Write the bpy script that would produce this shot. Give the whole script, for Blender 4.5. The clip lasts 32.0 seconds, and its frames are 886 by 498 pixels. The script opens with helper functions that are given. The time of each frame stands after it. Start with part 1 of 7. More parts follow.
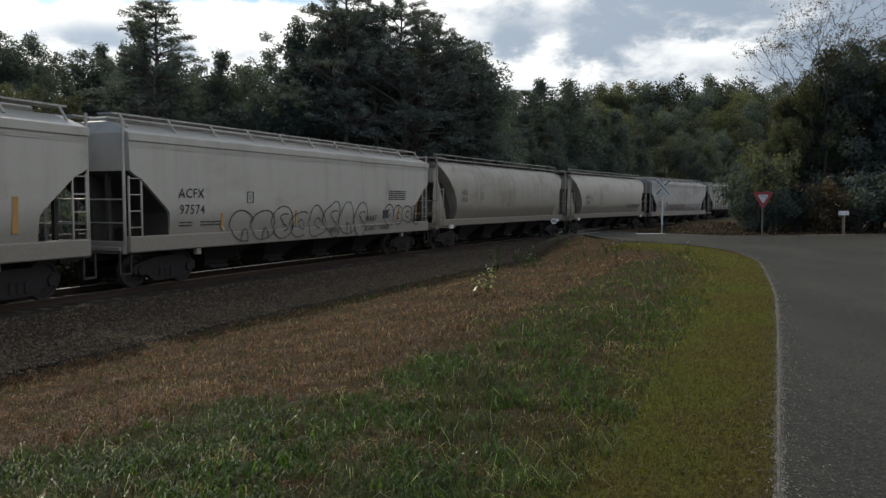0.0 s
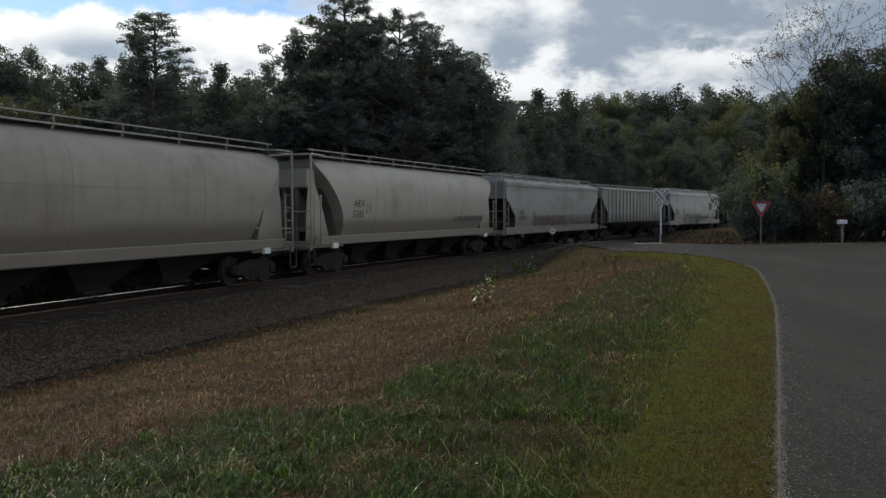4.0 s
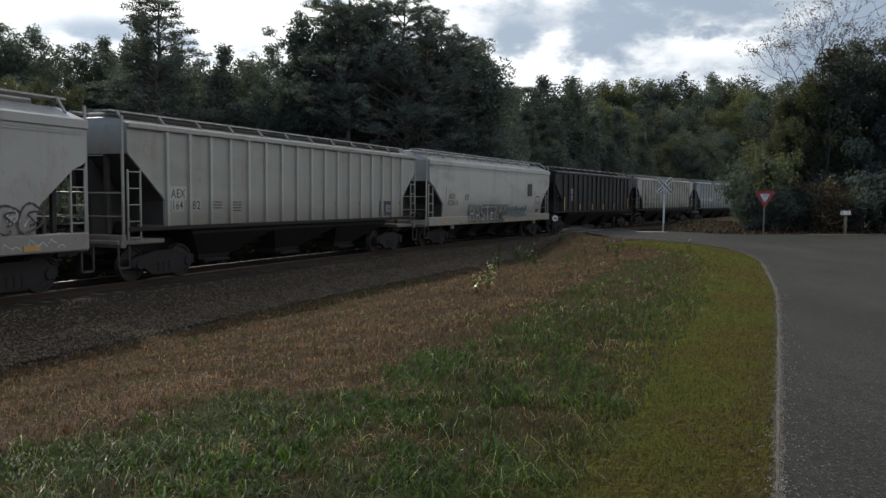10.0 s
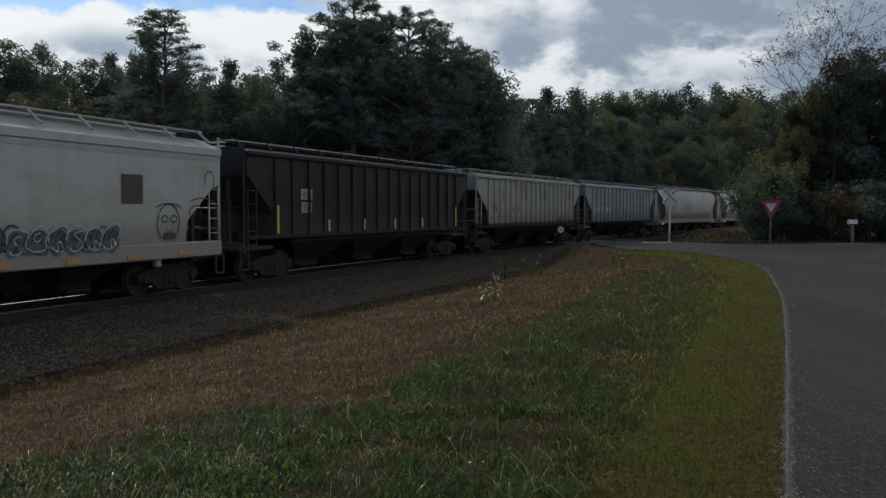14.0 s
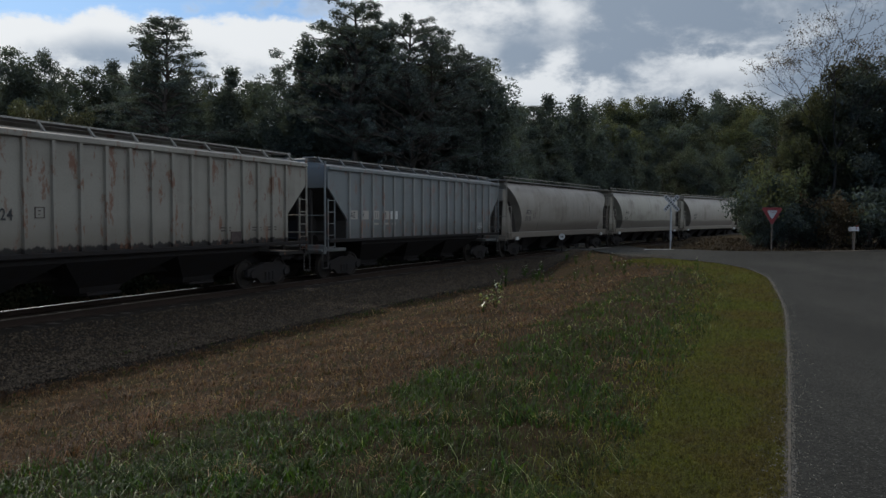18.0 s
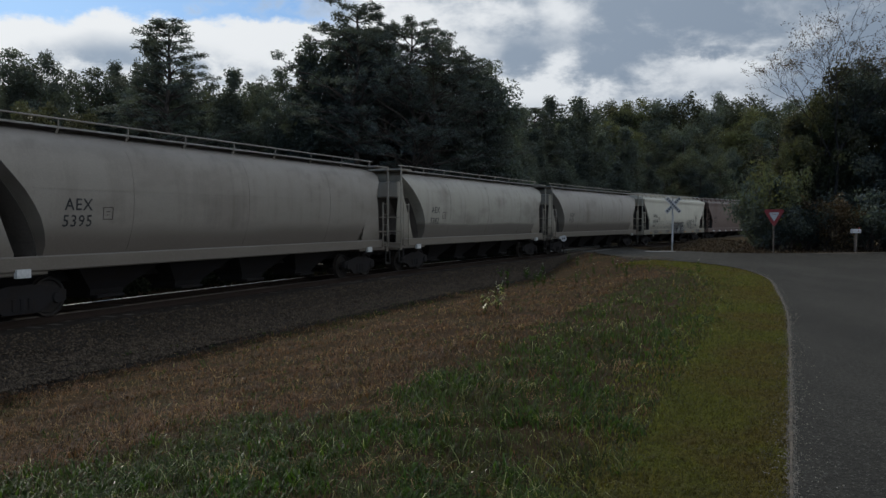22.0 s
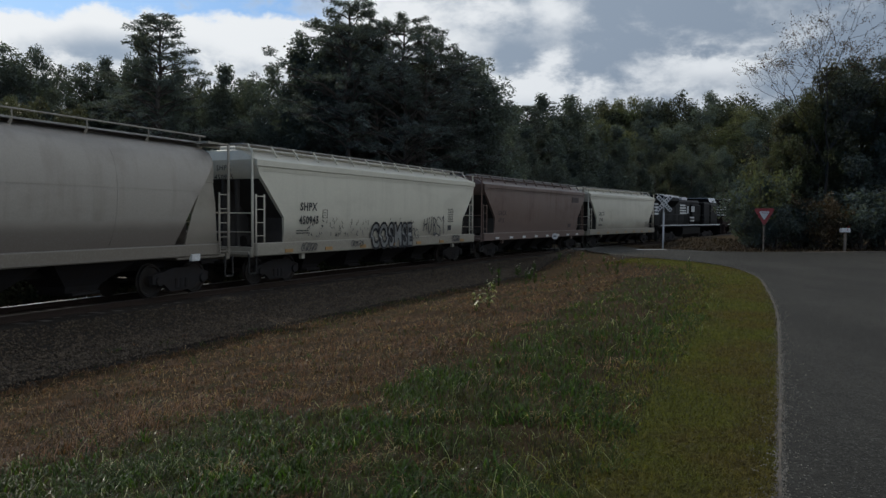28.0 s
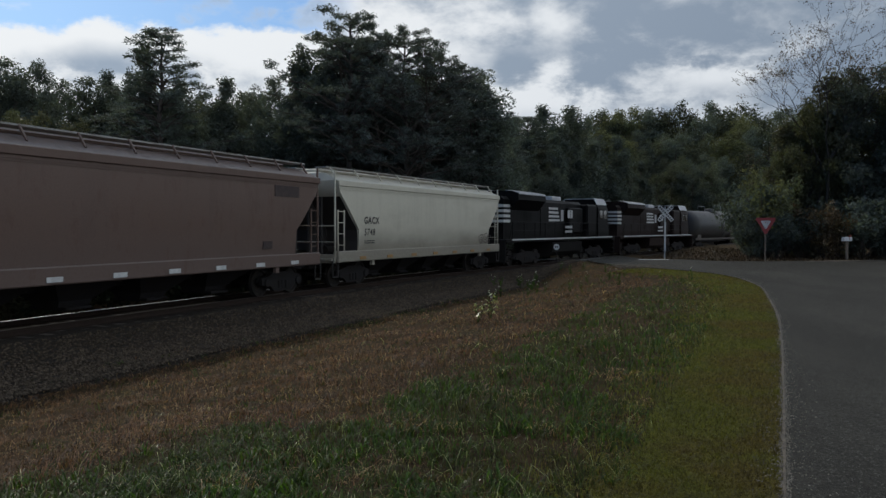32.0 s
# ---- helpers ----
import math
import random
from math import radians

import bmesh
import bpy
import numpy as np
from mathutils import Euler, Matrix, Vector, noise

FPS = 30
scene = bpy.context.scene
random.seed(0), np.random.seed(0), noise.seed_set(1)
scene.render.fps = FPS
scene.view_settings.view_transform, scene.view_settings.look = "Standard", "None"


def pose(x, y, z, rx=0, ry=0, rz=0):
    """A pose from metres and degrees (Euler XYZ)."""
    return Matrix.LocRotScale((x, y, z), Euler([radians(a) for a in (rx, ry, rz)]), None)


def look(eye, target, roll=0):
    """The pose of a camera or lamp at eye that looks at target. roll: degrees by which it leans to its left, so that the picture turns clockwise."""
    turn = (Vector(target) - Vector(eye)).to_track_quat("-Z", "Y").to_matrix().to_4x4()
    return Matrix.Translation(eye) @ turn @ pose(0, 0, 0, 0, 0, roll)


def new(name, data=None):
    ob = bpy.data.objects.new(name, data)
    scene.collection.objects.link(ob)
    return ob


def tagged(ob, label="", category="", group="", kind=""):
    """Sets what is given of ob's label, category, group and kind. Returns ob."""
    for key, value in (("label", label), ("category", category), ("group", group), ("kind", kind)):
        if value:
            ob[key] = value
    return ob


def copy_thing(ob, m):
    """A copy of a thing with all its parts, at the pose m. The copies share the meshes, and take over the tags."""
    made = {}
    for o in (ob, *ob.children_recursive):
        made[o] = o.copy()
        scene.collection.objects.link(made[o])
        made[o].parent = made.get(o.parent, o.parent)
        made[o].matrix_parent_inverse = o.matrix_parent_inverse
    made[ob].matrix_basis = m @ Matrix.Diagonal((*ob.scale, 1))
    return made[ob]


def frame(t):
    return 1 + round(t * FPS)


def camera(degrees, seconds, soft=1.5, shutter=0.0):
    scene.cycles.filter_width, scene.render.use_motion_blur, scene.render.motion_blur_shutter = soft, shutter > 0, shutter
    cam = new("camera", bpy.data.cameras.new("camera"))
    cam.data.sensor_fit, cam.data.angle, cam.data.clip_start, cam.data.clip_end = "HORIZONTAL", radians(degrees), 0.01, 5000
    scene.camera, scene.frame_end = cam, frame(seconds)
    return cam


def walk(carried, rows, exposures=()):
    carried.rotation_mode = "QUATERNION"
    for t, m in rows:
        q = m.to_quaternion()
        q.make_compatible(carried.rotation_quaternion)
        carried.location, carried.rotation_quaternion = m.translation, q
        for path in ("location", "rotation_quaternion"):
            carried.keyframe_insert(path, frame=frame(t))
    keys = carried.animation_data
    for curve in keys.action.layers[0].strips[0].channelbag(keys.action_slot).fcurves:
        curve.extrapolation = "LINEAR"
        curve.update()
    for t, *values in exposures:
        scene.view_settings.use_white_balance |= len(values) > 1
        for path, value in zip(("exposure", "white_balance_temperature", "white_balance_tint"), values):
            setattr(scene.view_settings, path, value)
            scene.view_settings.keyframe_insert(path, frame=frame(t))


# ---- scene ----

# ------------------------------------------------------------------ camera
EYE = (0.0, 0.0, 2.280)          # height above the rail tops (z = 0)
cam = camera(59.03, 32.0, soft=1.5)
# seconds, turn to the left, tilt down, lean to the left (degrees)
SWAY = [
    (0, 0.000, 3.431, -0.000), (0.5, 0.072, 3.354, -0.041), (1, 0.172, 3.220, -0.123), (1.5, 0.107, 3.023, -0.188), (2, 0.007, 2.866, -0.184), (2.5,
    -0.203, 2.815, -0.188), (3, -0.222, 2.867, -0.259), (3.5, -0.192, 2.764, -0.283), (5.5, 0.493, 2.556, -0.002), (6, 0.452, 2.544, 0.099), (6.5, 0.197,
    2.649, 0.227), (7, 0.087, 2.876, 0.281), (7.5, 0.042, 3.164, 0.314), (8, -0.011, 3.423, 0.432), (8.5, -0.103, 3.592, 0.553), (9, -0.174, 3.766,
    0.631), (9.5, -0.027, 3.839, 0.550), (10, 0.080, 3.701, 0.484), (10.5, 0.097, 3.595, 0.517), (11, 0.038, 3.549, 0.538), (11.5, -0.055, 3.551, 0.513),
    (12, -0.012, 3.417, 0.446), (12.5, 0.057, 3.265, 0.379), (13, 0.132, 3.167, 0.223), (13.5, 0.260, 3.064, 0.118), (14, 0.510, 2.818, 0.041), (14.5,
    0.663, 2.559, 0.090), (16.5, 0.606, 2.384, 0.257), (17, 0.483, 2.417, 0.212), (17.5, 0.526, 2.410, 0.037), (18, 0.592, 2.312, 0.073), (18.5, 0.633,
    2.235, 0.139), (19, 0.656, 2.153, 0.035), (19.5, 0.706, 2.102, -0.078), (20, 0.803, 2.007, -0.097), (20.5, 0.771, 1.924, -0.018), (21, 0.744, 1.853,
    0.030), (21.5, 0.714, 1.996, 0.106), (22, 0.707, 2.189, 0.128), (22.5, 0.683, 2.185, 0.232), (23, 0.554, 2.113, 0.239), (23.5, 0.409, 2.199, 0.148),
    (24, 0.335, 2.346, 0.126), (24.5, 0.299, 2.281, 0.179), (25, 0.245, 2.176, 0.237), (25.5, 0.177, 2.350, 0.303), (27.5, 0.093, 2.384, 0.325), (28,
    0.083, 2.374, 0.372), (28.5, 0.032, 2.310, 0.368), (29, -0.077, 2.289, 0.288), (29.5, -0.081, 2.230, 0.228), (30, -0.061, 1.994, 0.089), (30.5,
    -0.055, 1.898, 0.081), (31, -0.042, 1.793, 0.038), (31.5, 0.086, 1.655, -0.006), (32, 0.202, 1.552, 0.035),
]


def cam_pose(turn, down, lean):
    return pose(*EYE, 0, 0, turn) @ pose(0, 0, 0, 90 - down, 0, 0) @ pose(0, 0, 0, 0, 0, lean)


# seconds, stops, white balance in kelvin, tint
STOPS = [(0, 0.26, 6500, 10), (1, 0.12, 6400, 10), (2, -0.1, 6400, 10), (3.5, -0.06, 6380, 10), (5.5, 0.30, 6500, 10), (6, 0.33, 6480, 10), (7, 0.12, 6450, 10), (8, -0.06, 6380, 10), (9, 0.42, 6380, 10), (10, 0.34, 6380, 10), (11.5, 0.08, 6300, 10), (13, -0.14, 6210, 10), (15, -0.26, 6150, 10), (19, -0.3, 6150, 10), (32, -0.26, 6150, 10)]
walk(cam, [(t, cam_pose(a, b, c)) for t, a, b, c in SWAY], STOPS)

# ------------------------------------------------------------------ sky and sun
SUN_AZ, SUN_EL = radians(-35), radians(39)      # clockwise from +Y; height
SUN_WAY = Vector((math.sin(SUN_AZ) * math.cos(SUN_EL), math.cos(SUN_AZ) * math.cos(SUN_EL), math.sin(SUN_EL)))


class Nodes:
    """Short hand for node trees."""

    def __init__(self, tree):
        self.tree = tree
        tree.nodes.clear()

    def add(self, kind, **values):
        node = self.tree.nodes.new(kind)
        for key, value in values.items():
            setattr(node, key, value)
        return node

    def link(self, a, b):
        self.tree.links.new(a, b)

    def put(self, socket, value):
        if isinstance(value, bpy.types.NodeSocket):
            self.link(value, socket)
        elif value is not None:
            if socket.type == "RGBA" and len(value) == 3:
                value = (*value, 1)
            socket.default_value = value

    def math(self, op, a, b=None, c=None, clamp=False):
        n = self.add("ShaderNodeMath", operation=op, use_clamp=clamp)
        for s, v in zip(n.inputs, (a, b, c)):
            self.put(s, v)
        return n.outputs[0]

    def vmath(self, op, a, b=None):
        n = self.add("ShaderNodeVectorMath", operation=op)
        for s, v in zip(n.inputs, (a, b)):
            self.put(s, v)
        return n.outputs[0]

    def mix(self, fac, a, b, kind="MIX"):
        n = self.add("ShaderNodeMix", data_type="RGBA", blend_type=kind)
        self.put(n.inputs[0], fac), self.put(n.inputs[6], a), self.put(n.inputs[7], b)
        return n.outputs[2]

    def noise(self, vector, scale, detail=4.0, rough=0.55, distort=0.0):
        n = self.add("ShaderNodeTexNoise")
        self.put(n.inputs["Vector"], vector)
        for key, value in (("Scale", scale), ("Detail", detail), ("Roughness", rough), ("Distortion", distort)):
            self.put(n.inputs[key], value)
        return n.outputs["Fac"]

    def ramp(self, value, lo, hi, a=0.0, b=1.0):
        n = self.add("ShaderNodeMapRange", interpolation_type="SMOOTHSTEP")
        for s, v in zip(n.inputs, (value, lo, hi, a, b)):
            self.put(s, v)
        return n.outputs[0]

    def stretch(self, vector, scale):
        n = self.add("ShaderNodeMapping")
        self.put(n.inputs["Vector"], vector)
        n.inputs["Scale"].default_value = scale
        return n.outputs[0]


def make_sky():
    world = bpy.data.worlds.new("sky")
    scene.world = world
    world.use_nodes = True
    n = Nodes(world.node_tree)
    sky = n.add("ShaderNodeTexSky", sky_type="NISHITA", sun_disc=False, sun_elevation=SUN_EL, sun_rotation=SUN_AZ,
                air_density=1.0, dust_density=1.0, ozone_density=1.0)
    way = n.add("ShaderNodeTexCoord").outputs["Generated"]
    sep = n.add("ShaderNodeSeparateXYZ")
    n.link(way, sep.inputs[0])
    puffs = n.stretch(way, (1.0, 1.0, 1.7))
    big = n.noise(puffs, 4.2, 5.0, 0.5, 0.2)
    small = n.noise(puffs, 11.0, 9.0, 0.60, 0.15)
    ahead = n.math("MAXIMUM", sep.outputs[1], 0.15)
    across = n.math("ADD", n.math("DIVIDE", sep.outputs[0], ahead), n.math("MULTIPLY", n.math("SUBTRACT", big, 0.5), 0.16))
    up = n.math("ADD", n.math("DIVIDE", sep.outputs[2], ahead), n.math("MULTIPLY", n.math("SUBTRACT", small, 0.5), 0.09))
    # a break in the clouds, high towards the west of the view
    gap = n.math("MULTIPLY", n.ramp(up, 0.244, 0.258), n.ramp(across, -0.12, -0.20))
    gap = n.math("MAXIMUM", gap, n.math("MULTIPLY", n.ramp(big, 0.42, 0.34), n.ramp(sep.outputs[2], 0.3, 0.5)))
    wisp = n.math("MULTIPLY", n.ramp(small, 0.50, 0.66), 0.6)
    cover = n.math("SUBTRACT", 1.0, n.math("MULTIPLY", gap, n.math("SUBTRACT", 1.0, wisp)))
    # where the cloud deck is thick and grey (+) and where it is thin and white (-)
    deck = n.math("ADD", n.math("MULTIPLY", big, 0.40), n.math("MULTIPLY", small, 0.60))
    for u, v, wide, tall, much in ((0.25, 0.25, 0.17, 0.065, 0.16), (0.10, 0.205, 0.07, 0.020, 0.09), (0.145, 0.27, 0.020, 0.04, -0.12), (0.055, 0.235, 0.05, 0.05, -0.14),
                                   (0.36, 0.190, 0.07, 0.017, -0.15), (0.13, 0.163, 0.11, 0.014, -0.13), (-0.28, 0.225, 0.11, 0.035, -0.07), (-0.46, 0.212, 0.10, 0.020, 0.12),
                                   (-0.52, 0.252, 0.14, 0.016, -0.10), (-0.05, 0.255, 0.07, 0.06, -0.10), (-0.33, 0.200, 0.05, 0.018, 0.09), (0.53, 0.24, 0.09, 0.08, 0.16), (-0.25, 0.243, 0.14, 0.012, -0.14)):
        du = n.math("DIVIDE", n.math("SUBTRACT", across, u), wide)
        dv = n.math("DIVIDE", n.math("SUBTRACT", up, v), tall)
        near = n.math("EXPONENT", n.math("MULTIPLY", n.math("ADD", n.math("MULTIPLY", du, du), n.math("MULTIPLY", dv, dv)), -1.0))
        deck = n.math("ADD", deck, n.math("MULTIPLY", near, much))
    thick = n.ramp(deck, 0.40, 0.64)
    dot = n.add("ShaderNodeVectorMath", operation="DOT_PRODUCT")
    n.link(way, dot.inputs[0])
    dot.inputs[1].default_value = SUN_WAY
    near_sun = n.math("POWER", n.math("MAXIMUM", dot.outputs[1], 0.0), 3.0)
    far_side = n.ramp(dot.outputs[1], 0.35, -0.35)           # clouds lit from the front
    bright = n.mix(near_sun, (14.4, 14.8, 15.0), (20.0, 19.8, 19.0))
    dull = n.mix(near_sun, (4.5, 5.5, 6.8), (8.4, 9.8, 11.4))
    bright = n.mix(far_side, bright, (18.5, 20.0, 21.5))
    dull = n.mix(far_side, dull, (9.4, 11.0, 13.0))
    cloud = n.mix(thick, bright, dull)
    mixed = n.mix(cover, n.mix(1.0, sky.outputs[0], (1.05, 1.45, 1.85), "MULTIPLY"), cloud)
    back = n.add("ShaderNodeBackground")
    n.put(back.inputs[0], mixed)
    back.inputs[1].default_value = SKY
    out = n.add("ShaderNodeOutputWorld")
    n.link(back.outputs[0], out.inputs[0])


SKY = 0.058
make_sky()
sun = new("sun", bpy.data.lights.new("sun", "SUN"))
sun.data.energy, sun.data.angle, sun.data.color = 2.2, radians(1.5), (1.0, 0.90, 0.74)
sun.matrix_world = look(SUN_WAY * 60, (0, 0, 0))


# ------------------------------------------------------------------ materials
def surface(name, base, rough=0.7, metal=0.0, other=None, amount=0.5, scale=2.0, fine=30.0, bump=0.2, bump_size=0.01,
            stretch=(1, 1, 1), dark=0.75, spec=0.4, per_object=0.0, per_island=0.0, coords="Object", thin=0.0, lo=0.42, hi=0.62):
    """Two scales of variation: patches of a second colour, and grain with relief."""
    m = bpy.data.materials.new(name)
    m.use_nodes = True
    n = Nodes(m.node_tree)
    where = n.stretch(n.add("ShaderNodeTexCoord").outputs[coords], stretch)
    patch = n.ramp(n.noise(where, scale, 5.0, 0.6), lo, hi)
    grain = n.noise(where, fine, 6.0, 0.65)
    col = n.mix(n.math("MULTIPLY", patch, amount), base, other or tuple(c * 0.6 for c in base))
    col = n.mix(n.ramp(grain, 0.3, 0.7), n.mix(1.0, col, (dark,) * 3, "MULTIPLY"), col)
    if per_object:
        shade = n.ramp(n.add("ShaderNodeObjectInfo").outputs["Random"], 0, 1, 1 - per_object, 1 + per_object)
        col = n.mix(1.0, col, shade, "MULTIPLY")
    if per_island:
        shade = n.ramp(n.add("ShaderNodeNewGeometry").outputs["Random Per Island"], 0, 1, 1 - per_island, 1 + per_island)
        col = n.mix(1.0, col, shade, "MULTIPLY")
    shader = n.add("ShaderNodeBsdfPrincipled")
    n.put(shader.inputs["Base Color"], col)
    n.put(shader.inputs["Roughness"], n.ramp(grain, 0.2, 0.8, max(rough - 0.1, 0.02), min(rough + 0.1, 1)))
    shader.inputs["Metallic"].default_value = metal
    shader.inputs["Specular IOR Level"].default_value = spec
    if bump:
        b = n.add("ShaderNodeBump")
        b.inputs["Strength"].default_value, b.inputs["Distance"].default_value = bump, bump_size
        n.link(grain, b.inputs["Height"])
        n.link(b.outputs[0], shader.inputs["Normal"])
    result = shader.outputs[0]
    if thin:
        t = n.add("ShaderNodeBsdfTranslucent")
        n.put(t.inputs[0], n.mix(1.0, col, (1.25, 1.3, 0.7), "MULTIPLY"))
        x = n.add("ShaderNodeMixShader")
        x.inputs[0].default_value = thin
        n.link(result, x.inputs[1]), n.link(t.outputs[0], x.inputs[2])
        result = x.outputs[0]
    out = n.add("ShaderNodeOutputMaterial")
    n.link(result, out.inputs[0])
    return m


def car_paint(name, base, grime=(0.10, 0.08, 0.06), dirty=0.45, rust=0.0, band=(1.25, 2.5), ragged=0.9, streaky=0.35, rust_colour=(0.20, 0.07, 0.03), seed=0.0, drip=0.0, dust=0.45, gloss=0.35):
    """Freight-car paint: run-down streaks, dust blotches, road dirt and painted shade low on the side, rust spots."""
    m = bpy.data.materials.new(name)
    m.use_nodes = True
    n = Nodes(m.node_tree)
    raw = n.vmath("ADD", n.add("ShaderNodeTexCoord").outputs["Object"], (seed * 7.3, seed, 0))
    streak = n.noise(n.stretch(raw, (1.7, 1.7, 0.16)), 1.3, 5.0, 0.6)
    blotch = n.noise(n.stretch(raw, (0.35, 1, 0.8)), 1.0, 4.0, 0.6)
    fine = n.noise(raw, 24.0, 5.0, 0.6)
    sep = n.add("ShaderNodeSeparateXYZ")
    n.link(raw, sep.inputs[0])
    # road dirt low down, strengthened to paint in the side's downward loss of light
    spray_and_shade = n.ramp(n.math("ADD", sep.outputs[2], n.math("MULTIPLY", n.math("SUBTRACT", blotch, 0.5), ragged)), band[1], band[0])
    dirt = n.math("ADD", n.math("MULTIPLY", n.ramp(streak, 0.46, 0.72), streaky), n.math("MULTIPLY", n.ramp(blotch, 0.45, 0.7), 0.45))
    dirt = n.math("MAXIMUM", dirt, n.math("MULTIPLY", spray_and_shade, n.ramp(fine, 0.2, 0.6, 0.6, 1.0)))
    soiled = n.math("MAXIMUM", n.math("MULTIPLY", dirt, dirty, clamp=True), n.math("MULTIPLY", spray_and_shade, n.ramp(fine, 0.2, 0.6, 0.45, 0.72)))
    col = n.mix(soiled, tuple(0.56 * c * k for c, k in zip(base, (1.01, 1.0, 0.95))), grime)
    # dust settled on what faces up
    facing = n.add("ShaderNodeSeparateXYZ")
    n.link(n.add("ShaderNodeNewGeometry").outputs["Normal"], facing.inputs[0])
    col = n.mix(n.math("MULTIPLY", n.ramp(facing.outputs[2], 0.25, 0.8), n.ramp(blotch, 0.3, 0.6, dust * 0.6, dust)), col, tuple(0.5 * g + 0.13 for g in grime))
    if drip:
        runs = n.noise(n.stretch(raw, (2.6, 2.6, 0.5)), 1.4, 5.0, 0.75)
        col = n.mix(n.ramp(n.math("ADD", sep.outputs[2], n.math("MULTIPLY", n.math("SUBTRACT", runs, 0.5), -0.45)), drip + 0.03, drip - 0.03), col, (0.02, 0.018, 0.016))
    if rust:
        spots = n.math("MULTIPLY", n.ramp(n.noise(n.stretch(raw, (1.6, 1.6, 0.7)), 1.5, 7.0, 0.75), 0.54, 0.63), rust)
        col = n.mix(spots, col, rust_colour)
    col = n.mix(n.ramp(fine, 0.25, 0.75), n.mix(1.0, col, (0.88, 0.88, 0.88), "MULTIPLY"), col)
    shader = n.add("ShaderNodeBsdfPrincipled")
    n.put(shader.inputs["Base Color"], col)
    n.put(shader.inputs["Roughness"], n.ramp(dirt, 0, 1, 0.48, 0.8))
    shader.inputs["Specular IOR Level"].default_value = gloss
    b = n.add("ShaderNodeBump")
    b.inputs["Strength"].default_value, b.inputs["Distance"].default_value = 0.15, 0.02
    n.put(b.inputs["Height"], n.noise(n.stretch(raw, (0.9, 1, 0.5)), 1.4, 3.0))
    n.link(b.outputs[0], shader.inputs["Normal"])
    out = n.add("ShaderNodeOutputMaterial")
    n.link(shader.outputs[0], out.inputs[0])
    return m


GRAVEL = surface("gravel", (0.050, 0.042, 0.034), 0.95, spec=0.08, other=(0.040, 0.035, 0.030), scale=1.2, fine=22, bump=0.9, bump_size=0.05, dark=0.4)
STONE = surface("ballast_stone", (0.098, 0.076, 0.054), 0.95, spec=0.1, scale=3, fine=20, bump=0.3, per_island=0.4)
SOIL = surface("soil_and_thatch", (0.066, 0.044, 0.024), 0.95, spec=0.03, other=(0.040, 0.040, 0.014), scale=0.6, fine=18, bump=0.8, bump_size=0.05, dark=0.5)


def worn_asphalt():
    """Chip-seal road: dark binder, pale stone chips, broad worn lanes and tar patches."""
    m = bpy.data.materials.new("worn_asphalt")
    m.use_nodes = True
    n = Nodes(m.node_tree)
    where = n.add("ShaderNodeTexCoord").outputs["Object"]
    broad = n.noise(n.stretch(where, (0.5, 0.16, 1)), 1.0, 5.0, 0.6)
    chips = n.add("ShaderNodeTexVoronoi")
    chips.inputs["Scale"].default_value = 95.0
    n.link(where, chips.inputs["Vector"])
    speck = n.noise(where, 38.0, 3.0, 0.7)
    grey = n.mix(n.ramp(broad, 0.35, 0.65), (0.034, 0.0322, 0.0265), (0.051, 0.0485, 0.040))
    grey = n.mix(n.ramp(speck, 0.40, 0.60), n.mix(1.0, grey, (0.55, 0.55, 0.55), "MULTIPLY"), grey)
    tint = n.add("ShaderNodeSeparateColor")
    n.link(chips.outputs["Color"], tint.inputs[0])
    grey = n.mix(n.ramp(tint.outputs[0], 0.90, 0.97), grey, (0.088, 0.086, 0.074))
    shader = n.add("ShaderNodeBsdfPrincipled")
    n.put(shader.inputs["Base Color"], grey)
    shader.inputs["Roughness"].default_value = 0.9
    shader.inputs["Specular IOR Level"].default_value = 0.12
    b = n.add("ShaderNodeBump")
    b.inputs["Strength"].default_value, b.inputs["Distance"].default_value = 0.6, 0.008
    n.link(chips.outputs["Distance"], b.inputs["Height"])
    n.link(b.outputs[0], shader.inputs["Normal"])
    out = n.add("ShaderNodeOutputMaterial")
    n.link(shader.outputs[0], out.inputs[0])
    return m


ASPHALT = worn_asphalt()
EDGE_GRIT = surface("pale_road_grit", (0.15, 0.122, 0.088), 0.95, other=(0.07, 0.06, 0.045), amount=1.0, scale=9, fine=60, bump=0.6, dark=0.4)
PALE_CHIP = surface("pale_stone_chips", (0.26, 0.235, 0.19), 0.9, other=(0.15, 0.13, 0.10), scale=4, fine=40, per_island=0.5)
WHITE_LINE = surface("worn_white_road_paint", (0.62, 0.62, 0.58), 0.7, other=(0.2, 0.2, 0.19), amount=0.7, scale=4, fine=40)
STEEL_RAIL = surface("polished_rail_head", (0.80, 0.80, 0.80), 0.30, 1.0, other=(0.45, 0.45, 0.47), scale=3, fine=60, bump=0, dark=0.9)
# near rail: the dark reflection of the cars is put into its colour
DIMMED_RAIL = surface("dimmed_rail_head", (0.10, 0.085, 0.075), 0.55, 0.5, other=(0.06, 0.05, 0.042), scale=3, fine=60, bump=0)
RUSTY = surface("rusty_rail_web", (0.04, 0.028, 0.022), 0.9, spec=0.1, other=(0.035, 0.026, 0.022), scale=4, fine=40)
TIE_WOOD = surface("creosoted_tie", (0.060, 0.048, 0.040), 0.9, other=(0.10, 0.085, 0.07), scale=3, fine=26, stretch=(1, 6, 6), per_object=0.3)
BLACK_IRON = surface("grimy_running_gear", (0.026, 0.024, 0.024), 0.9, other=(0.026, 0.020, 0.016), scale=3, fine=25, spec=0.12)
